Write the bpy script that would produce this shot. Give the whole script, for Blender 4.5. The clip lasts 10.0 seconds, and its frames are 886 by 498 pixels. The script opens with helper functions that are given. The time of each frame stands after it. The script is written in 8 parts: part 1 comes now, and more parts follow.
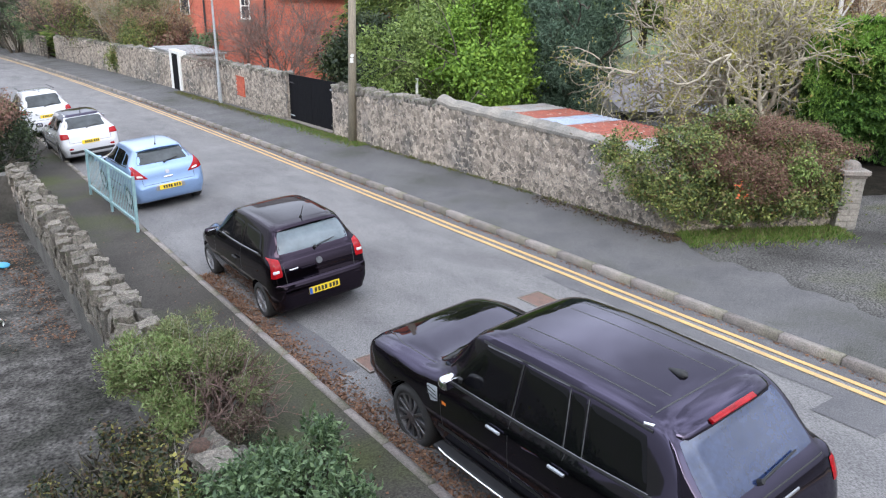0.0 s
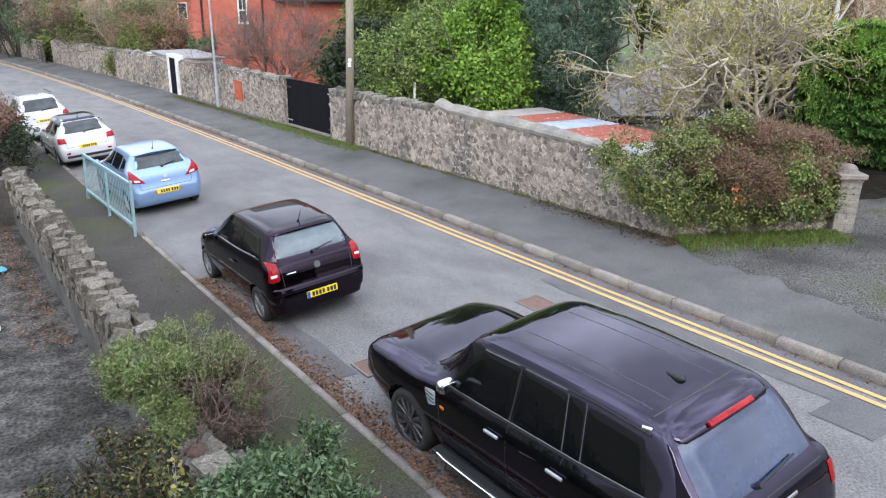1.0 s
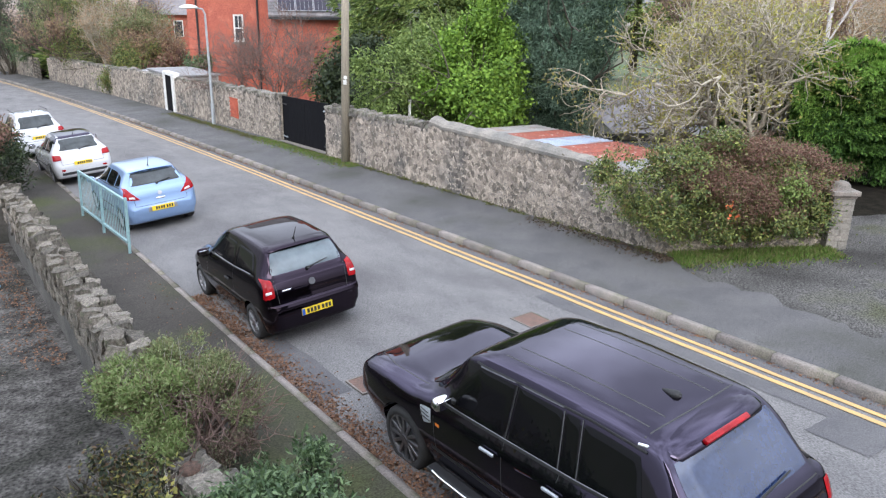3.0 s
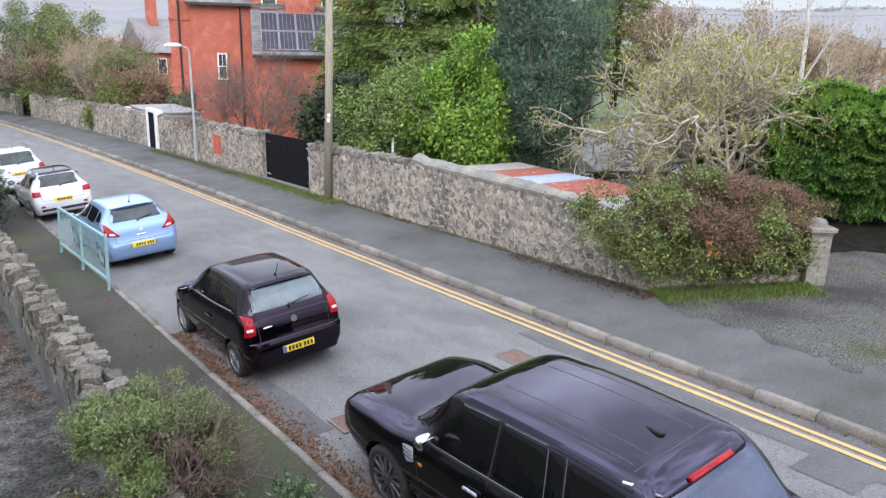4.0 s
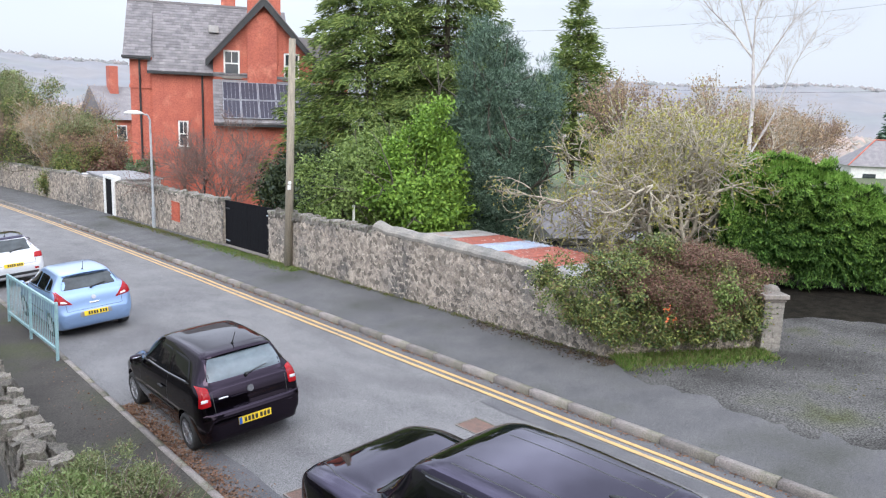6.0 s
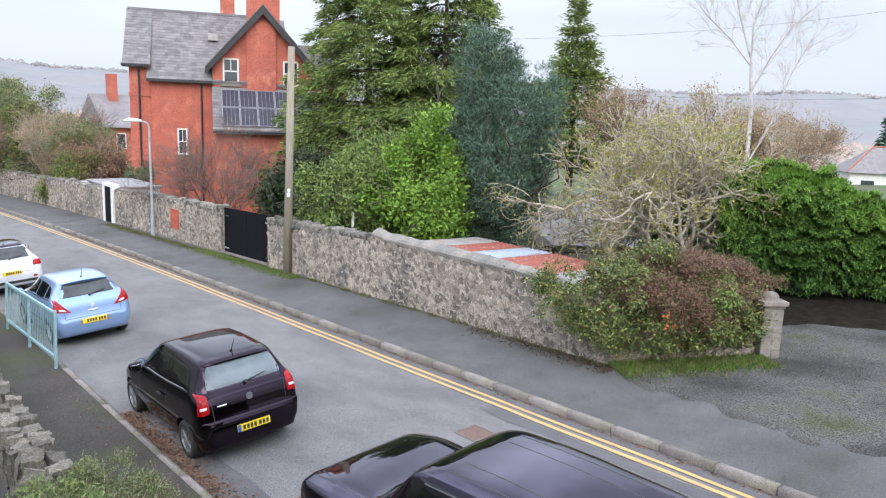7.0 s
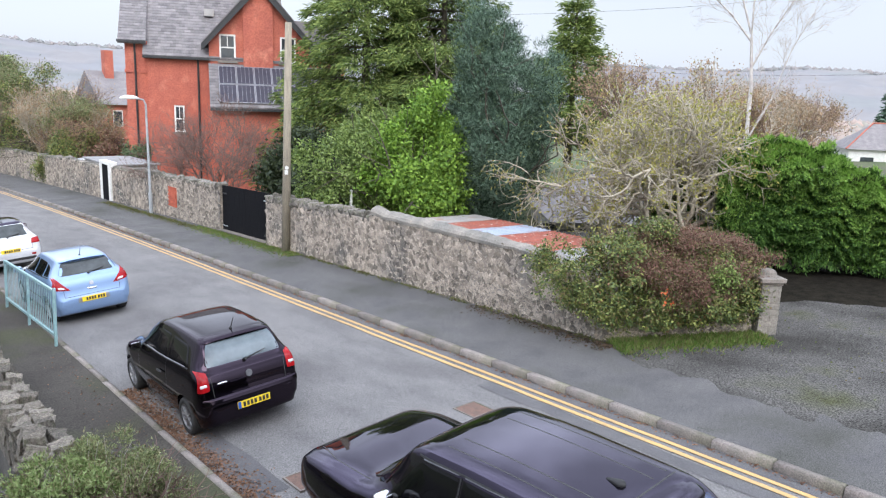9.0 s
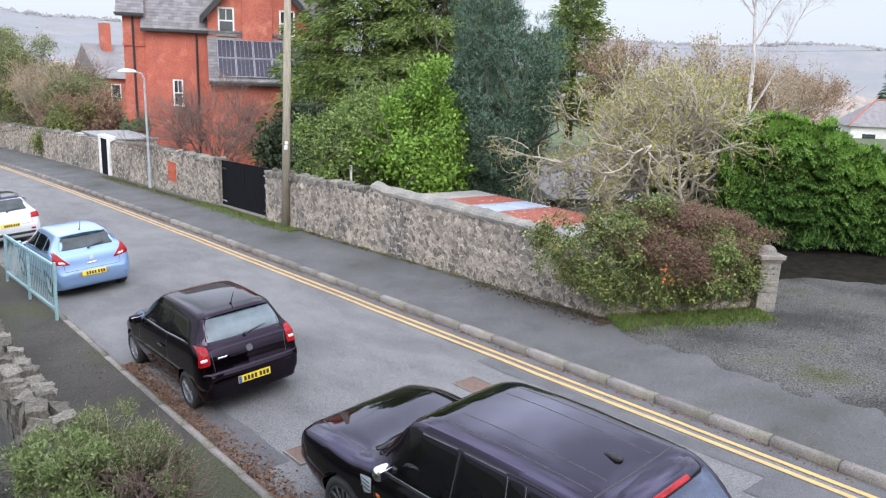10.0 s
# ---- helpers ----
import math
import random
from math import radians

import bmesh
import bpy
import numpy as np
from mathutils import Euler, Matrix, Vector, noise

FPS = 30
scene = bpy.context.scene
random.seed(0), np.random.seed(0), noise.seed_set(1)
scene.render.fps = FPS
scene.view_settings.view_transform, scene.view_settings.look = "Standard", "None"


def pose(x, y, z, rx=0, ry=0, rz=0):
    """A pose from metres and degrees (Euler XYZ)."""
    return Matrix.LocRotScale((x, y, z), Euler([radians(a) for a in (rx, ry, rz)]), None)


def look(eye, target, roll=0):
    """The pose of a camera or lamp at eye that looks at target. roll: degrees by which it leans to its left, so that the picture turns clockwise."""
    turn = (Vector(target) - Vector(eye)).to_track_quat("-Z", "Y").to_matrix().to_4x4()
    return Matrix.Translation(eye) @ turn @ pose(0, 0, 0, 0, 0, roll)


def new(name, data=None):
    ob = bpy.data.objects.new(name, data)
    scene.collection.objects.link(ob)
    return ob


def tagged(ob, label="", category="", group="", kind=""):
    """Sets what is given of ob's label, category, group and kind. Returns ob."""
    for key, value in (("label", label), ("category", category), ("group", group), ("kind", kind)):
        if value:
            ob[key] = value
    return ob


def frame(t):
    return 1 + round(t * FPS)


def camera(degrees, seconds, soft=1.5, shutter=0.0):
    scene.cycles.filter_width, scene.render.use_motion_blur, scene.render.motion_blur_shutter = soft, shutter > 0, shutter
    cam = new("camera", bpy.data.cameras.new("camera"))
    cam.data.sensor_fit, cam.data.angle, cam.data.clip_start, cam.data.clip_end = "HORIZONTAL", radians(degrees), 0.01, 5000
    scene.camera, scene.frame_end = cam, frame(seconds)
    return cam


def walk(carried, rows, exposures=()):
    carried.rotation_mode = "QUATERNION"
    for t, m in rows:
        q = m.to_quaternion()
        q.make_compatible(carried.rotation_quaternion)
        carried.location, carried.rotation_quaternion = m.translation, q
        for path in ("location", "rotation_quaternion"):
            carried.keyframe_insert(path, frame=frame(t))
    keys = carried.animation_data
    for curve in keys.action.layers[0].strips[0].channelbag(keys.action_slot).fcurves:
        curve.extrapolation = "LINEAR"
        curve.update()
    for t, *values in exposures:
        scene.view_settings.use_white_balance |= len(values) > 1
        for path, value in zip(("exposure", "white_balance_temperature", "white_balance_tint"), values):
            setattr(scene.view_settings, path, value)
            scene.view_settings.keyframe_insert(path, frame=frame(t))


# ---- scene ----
# The camera stands at an upstairs window and only turns.
cam = camera(61.0, 10.0, soft=1.2, shutter=0.5)
PATH = [
    (0.0, pose(0, 0, 4.91, 70.00, -1.00, -35.10)),
    (0.5, pose(0, 0, 4.91, 70.13, -1.00, -35.16)),
    (1.0, pose(0, 0, 4.91, 70.31, -1.00, -35.28)),
    (1.5, pose(0, 0, 4.91, 70.50, -1.01, -35.33)),
    (2.0, pose(0, 0, 4.91, 70.72, -1.05, -35.35)),
    (2.5, pose(0, 0, 4.91, 70.95, -1.08, -35.42)),
    (4.0, pose(0, 0, 4.91, 74.41, -1.43, -36.90)),
    (4.5, pose(0, 0, 4.91, 76.51, -1.88, -38.01)),
    (5.0, pose(0, 0, 4.91, 78.32, -1.98, -39.09)),
    (5.5, pose(0, 0, 4.91, 79.09, -2.02, -39.64)),
    (7.0, pose(0, 0, 4.91, 80.16, -1.99, -39.91)),
    (7.5, pose(0, 0, 4.91, 79.69, -1.89, -39.91)),
    (8.0, pose(0, 0, 4.91, 79.33, -2.00, -39.91)),
    (8.5, pose(0, 0, 4.91, 79.09, -2.02, -39.96)),
    (9.0, pose(0, 0, 4.91, 78.45, -1.92, -40.03)),
    (9.5, pose(0, 0, 4.91, 77.61, -1.92, -40.03)),
    (10.0, pose(0, 0, 4.91, 76.61, -2.12, -40.00)),
]
walk(cam, PATH)

# ---- world and light: a bright overcast day ----
world = bpy.data.worlds.new("overcast_sky")
scene.world = world
world.use_nodes = True
wn, wl = world.node_tree.nodes, world.node_tree.links
sky = wn.new("ShaderNodeTexSky")
sky.sky_type = "NISHITA"
sky.sun_disc = False
sky.sun_elevation, sky.sun_rotation = radians(32), radians(200)
sky.air_density, sky.dust_density, sky.ozone_density = 1.0, 2.5, 1.0
pale = wn.new("ShaderNodeHueSaturation")
pale.inputs["Saturation"].default_value = 0.45
cloud = wn.new("ShaderNodeMix")
cloud.data_type = "RGBA"
cloud.inputs[0].default_value = 0.62
cloud.inputs[7].default_value = (7.70, 8.45, 10.0, 1)
# an overcast sky is brighter overhead than at the horizon
heading = wn.new("ShaderNodeTexCoord")
split = wn.new("ShaderNodeSeparateXYZ")
rise = wn.new("ShaderNodeMapRange")
rise.inputs[1].default_value, rise.inputs[2].default_value = 0.13, 0.55
rise.inputs[3].default_value, rise.inputs[4].default_value = 0.104, 0.325
wl.new(heading.outputs["Generated"], split.inputs[0])
wl.new(split.outputs[2], rise.inputs[0])
wl.new(sky.outputs[0], pale.inputs["Color"])
wl.new(pale.outputs[0], cloud.inputs[6])
wl.new(cloud.outputs[2], wn["Background"].inputs["Color"])
# soft cloud banks, stronger higher up
banks = wn.new("ShaderNodeTexNoise")
banks.inputs["Scale"].default_value, banks.inputs["Detail"].default_value = 3.2, 6
depth_of = wn.new("ShaderNodeMapRange")
depth_of.inputs[1].default_value, depth_of.inputs[2].default_value = 0.38, 0.62
depth_of.inputs[3].default_value, depth_of.inputs[4].default_value = -0.42, 0.42
higher = wn.new("ShaderNodeMapRange")
higher.inputs[1].default_value, higher.inputs[2].default_value = 0.08, 0.45
swing = wn.new("ShaderNodeMath")
swing.operation = "MULTIPLY"
cloudy = wn.new("ShaderNodeMath")
cloudy.operation = "MULTIPLY_ADD"
wl.new(heading.outputs["Generated"], banks.inputs["Vector"])
wl.new(banks.outputs["Fac"], depth_of.inputs[0])
wl.new(split.outputs[2], higher.inputs[0])
wl.new(depth_of.outputs[0], swing.inputs[0])
wl.new(higher.outputs[0], swing.inputs[1])
wl.new(swing.outputs[0], cloudy.inputs[0])
wl.new(rise.outputs[0], cloudy.inputs[1])
wl.new(rise.outputs[0], cloudy.inputs[2])
wl.new(cloudy.outputs[0], wn["Background"].inputs["Strength"])
sun_data = bpy.data.lights.new("sun", "SUN")
sun_data.energy, sun_data.angle, sun_data.color = 1.0, radians(30), (1.0, 0.96, 0.9)
sun = new("sun", sun_data)
sun.matrix_world = look((0, 0, 30), (14, 16, 10))
scene.view_settings.exposure = 0.38


# ---- ground shape and small tools ----
def clamp(v, a, b):
    return max(a, min(b, v))


def gz(x, y):
    """Height of the sloping street at a place."""
    return 0.0277 * clamp(x, -12, 40) - 0.0365 * clamp(y, -15, 90)


def bend(y):
    """The street swings to the left further on."""
    return -0.0006 * max(0.0, y - 22) ** 2


def camber(x):
    return 0.10 * (1 - ((x - 6.6) / 2.9) ** 2)


def ground_pose(x, y, turn=0, lean=0, h=0):
    """A pose on the slope: turn about the upright, lean to the left of the forward direction."""
    up = Vector((-0.0277, 0.0365, 1)).normalized()
    fwd = Vector((math.cos(radians(turn)), math.sin(radians(turn)), 0))
    fwd = (fwd - up * fwd.dot(up)).normalized()
    left = up.cross(fwd)
    m = Matrix((fwd, left, up)).transposed().to_4x4()
    return Matrix.Translation((x, y, gz(x, y) + h)) @ m @ Matrix.Rotation(radians(-lean), 4, "X")


def mesh_from(name, verts, faces, smooth=False):
    me = bpy.data.meshes.new(name)
    me.from_pydata([tuple(v) for v in verts], [], [tuple(f) for f in faces])
    if smooth:
        me.shade_smooth()
    return me


def put(name, me, material, parent=None, label="", m=None):
    ob = new(name, me)
    if material:
        me.materials.append(material)
    if parent:
        ob.parent = parent
    if m is not None:
        ob.matrix_basis = m
    if label:
        ob["label"] = label
    return ob


def part(name, bm, material, parent, label="", smooth=False):
    me = bpy.data.meshes.new(name)
    bmesh.ops.recalc_face_normals(bm, faces=bm.faces)
    bm.to_mesh(me)
    bm.free()
    if smooth:
        me.shade_smooth()
    return put(name, me, material, parent, label)


def thing(name, m, label, category, group=""):
    ob = new(name)
    ob.empty_display_size = 0.2
    ob.matrix_basis = m
    return tagged(ob, label, category, group)


def box(bm, x0, x1, y0, y1, z0, z1, bevel=0.0, m=None):
    r = bmesh.ops.create_cube(bm, size=1, matrix=Matrix.Translation(((x0 + x1) / 2, (y0 + y1) / 2, (z0 + z1) / 2)) @ Matrix.Diagonal((x1 - x0, y1 - y0, z1 - z0, 1)))
    vs = r["verts"]
    if bevel:
        es = list({e for v in vs for e in v.link_edges})
        out = bmesh.ops.bevel(bm, geom=es, offset=bevel, segments=2, affect="EDGES", profile=0.5)
        vs = list({v for f in out["faces"] for v in f.verts} | {v for v in vs if v.is_valid})
    if m is not None:
        bmesh.ops.transform(bm, matrix=m, verts=vs)
    return vs


def cyl(bm, p0, p1, r0, r1, n=12):
    p0, p1 = Vector(p0), Vector(p1)
    d = p1 - p0
    m = Matrix.Translation((p0 + p1) / 2) @ d.to_track_quat("Z", "Y").to_matrix().to_4x4()
    bmesh.ops.create_cone(bm, cap_ends=True, segments=n, radius1=r0, radius2=r1, depth=d.length, matrix=m)


def lathe(profile, n=28, axis="Y"):
    """Revolve (radius, height) pairs; returns verts and faces."""
    vs, fs = [], []
    k = len(profile)
    for i in range(n):
        a = 2 * math.pi * i / n
        for r, h in profile:
            p = (r * math.cos(a), h, r * math.sin(a)) if axis == "Y" else (r * math.cos(a), r * math.sin(a), h)
            vs.append(p)
    for i in range(n):
        j = (i + 1) % n
        for q in range(k - 1):
            fs.append((i * k + q, i * k + q + 1, j * k + q + 1, j * k + q))
    return vs, fs


# ---- materials ----
def surf(name, c1, c2=None, scale=4.0, rough=0.8, bump=0.2, fine=60.0, metal=0.0, c3=None, scale3=0.7, coat=0.0, spec=0.5,
         rand=0.0, island=False, bump_dist=0.01, speck=0.2, rough2=None, amount3=0.5, stretch=(1, 1, 1)):
    """Two-scale surface: base colours mixed by noise, a third colour in large stains, and fine relief."""
    mt = bpy.data.materials.new(name)
    mt.use_nodes = True
    nt = mt.node_tree
    n, l = nt.nodes, nt.links
    b = n["Principled BSDF"]
    b.inputs["Roughness"].default_value = rough
    b.inputs["Metallic"].default_value = metal
    b.inputs["Coat Weight"].default_value = coat
    b.inputs["Coat Roughness"].default_value = 0.03
    b.inputs["Specular IOR Level"].default_value = spec
    co = n.new("ShaderNodeTexCoord")
    mp = n.new("ShaderNodeMapping")
    mp.inputs["Scale"].default_value = stretch
    l.new(co.outputs["Object"], mp.inputs["Vector"])

    def tex(sc, detail=4):
        t = n.new("ShaderNodeTexNoise")
        t.inputs["Scale"].default_value, t.inputs["Detail"].default_value = sc, detail
        l.new(mp.outputs[0], t.inputs["Vector"])
        return t

    def mix(fac, a, c, lo=0.35, hi=0.65):
        r = n.new("ShaderNodeMapRange")
        r.inputs[1].default_value, r.inputs[2].default_value = lo, hi
        l.new(fac, r.inputs[0])
        m_ = n.new("ShaderNodeMix")
        m_.data_type = "RGBA"
        l.new(r.outputs[0], m_.inputs[0])
        for sock, val in ((m_.inputs[6], a), (m_.inputs[7], c)):
            if isinstance(val, tuple):
                sock.default_value = (*val, 1)
            else:
                l.new(val, sock)
        return m_.outputs[2]

    t1 = tex(scale, 5)
    col = mix(t1.outputs["Fac"], c1, c2 or tuple(v * 0.8 for v in c1))
    tf = tex(fine, 3)
    grain = n.new("ShaderNodeMapRange")
    grain.inputs[1].default_value, grain.inputs[2].default_value, grain.inputs[3].default_value, grain.inputs[4].default_value = 0.3, 0.7, 1 - speck, 1 + speck
    l.new(tf.outputs["Fac"], grain.inputs[0])
    if c3:
        t3 = tex(scale3, 6)
        col = mix(t3.outputs["Fac"], col, c3, amount3, amount3 + 0.18)
    value = grain.outputs[0]
    if rand:
        src = n.new("ShaderNodeNewGeometry").outputs["Random Per Island"] if island else n.new("ShaderNodeObjectInfo").outputs["Random"]
        rr = n.new("ShaderNodeMapRange")
        rr.inputs[3].default_value, rr.inputs[4].default_value = 1 - rand, 1 + rand
        l.new(src, rr.inputs[0])
        mm = n.new("ShaderNodeMath")
        mm.operation = "MULTIPLY"
        l.new(rr.outputs[0], mm.inputs[0])
        l.new(value, mm.inputs[1])
        value = mm.outputs[0]
    hs = n.new("ShaderNodeHueSaturation")
    l.new(value, hs.inputs["Value"])
    l.new(col, hs.inputs["Color"])
    l.new(hs.outputs[0], b.inputs["Base Color"])
    if rough2 is not None:
        rm = n.new("ShaderNodeMapRange")
        rm.inputs[1].default_value, rm.inputs[2].default_value = 0.35, 0.65
        rm.inputs[3].default_value, rm.inputs[4].default_value = rough, rough2
        l.new(t1.outputs["Fac"], rm.inputs[0])
        l.new(rm.outputs[0], b.inputs["Roughness"])
    if bump:
        bp = n.new("ShaderNodeBump")
        bp.inputs["Strength"].default_value, bp.inputs["Distance"].default_value = bump, bump_dist
        l.new(tf.outputs["Fac"], bp.inputs["Height"])
        l.new(bp.outputs[0], b.inputs["Normal"])
    return mt


def leafy(name, colours, rough=0.6, translucent=0.25):
    """Foliage: each leaf takes one of the colours."""
    mt = bpy.data.materials.new(name)
    mt.use_nodes = True
    n, l = mt.node_tree.nodes, mt.node_tree.links
    b = n["Principled BSDF"]
    b.inputs["Roughness"].default_value = rough
    b.inputs["Specular IOR Level"].default_value = 0.3
    g = n.new("ShaderNodeNewGeometry")
    ramp = n.new("ShaderNodeValToRGB")
    ramp.color_ramp.interpolation = "LINEAR"
    el = ramp.color_ramp.elements
    while len(el) < len(colours):
        el.new(0.5)
    for i, c in enumerate(colours):
        el[i].position, el[i].color = i / max(1, len(colours) - 1), (*c, 1)
    l.new(g.outputs["Random Per Island"], ramp.inputs[0])
    l.new(ramp.outputs[0], b.inputs["Base Color"])
    if translucent:
        tr = n.new("ShaderNodeBsdfTranslucent")
        l.new(ramp.outputs[0], tr.inputs["Color"])
        mx = n.new("ShaderNodeMixShader")
        mx.inputs[0].default_value = translucent
        l.new(b.outputs[0], mx.inputs[1])
        l.new(tr.outputs[0], mx.inputs[2])
        l.new(mx.outputs[0], n["Material Output"].inputs["Surface"])
    return mt


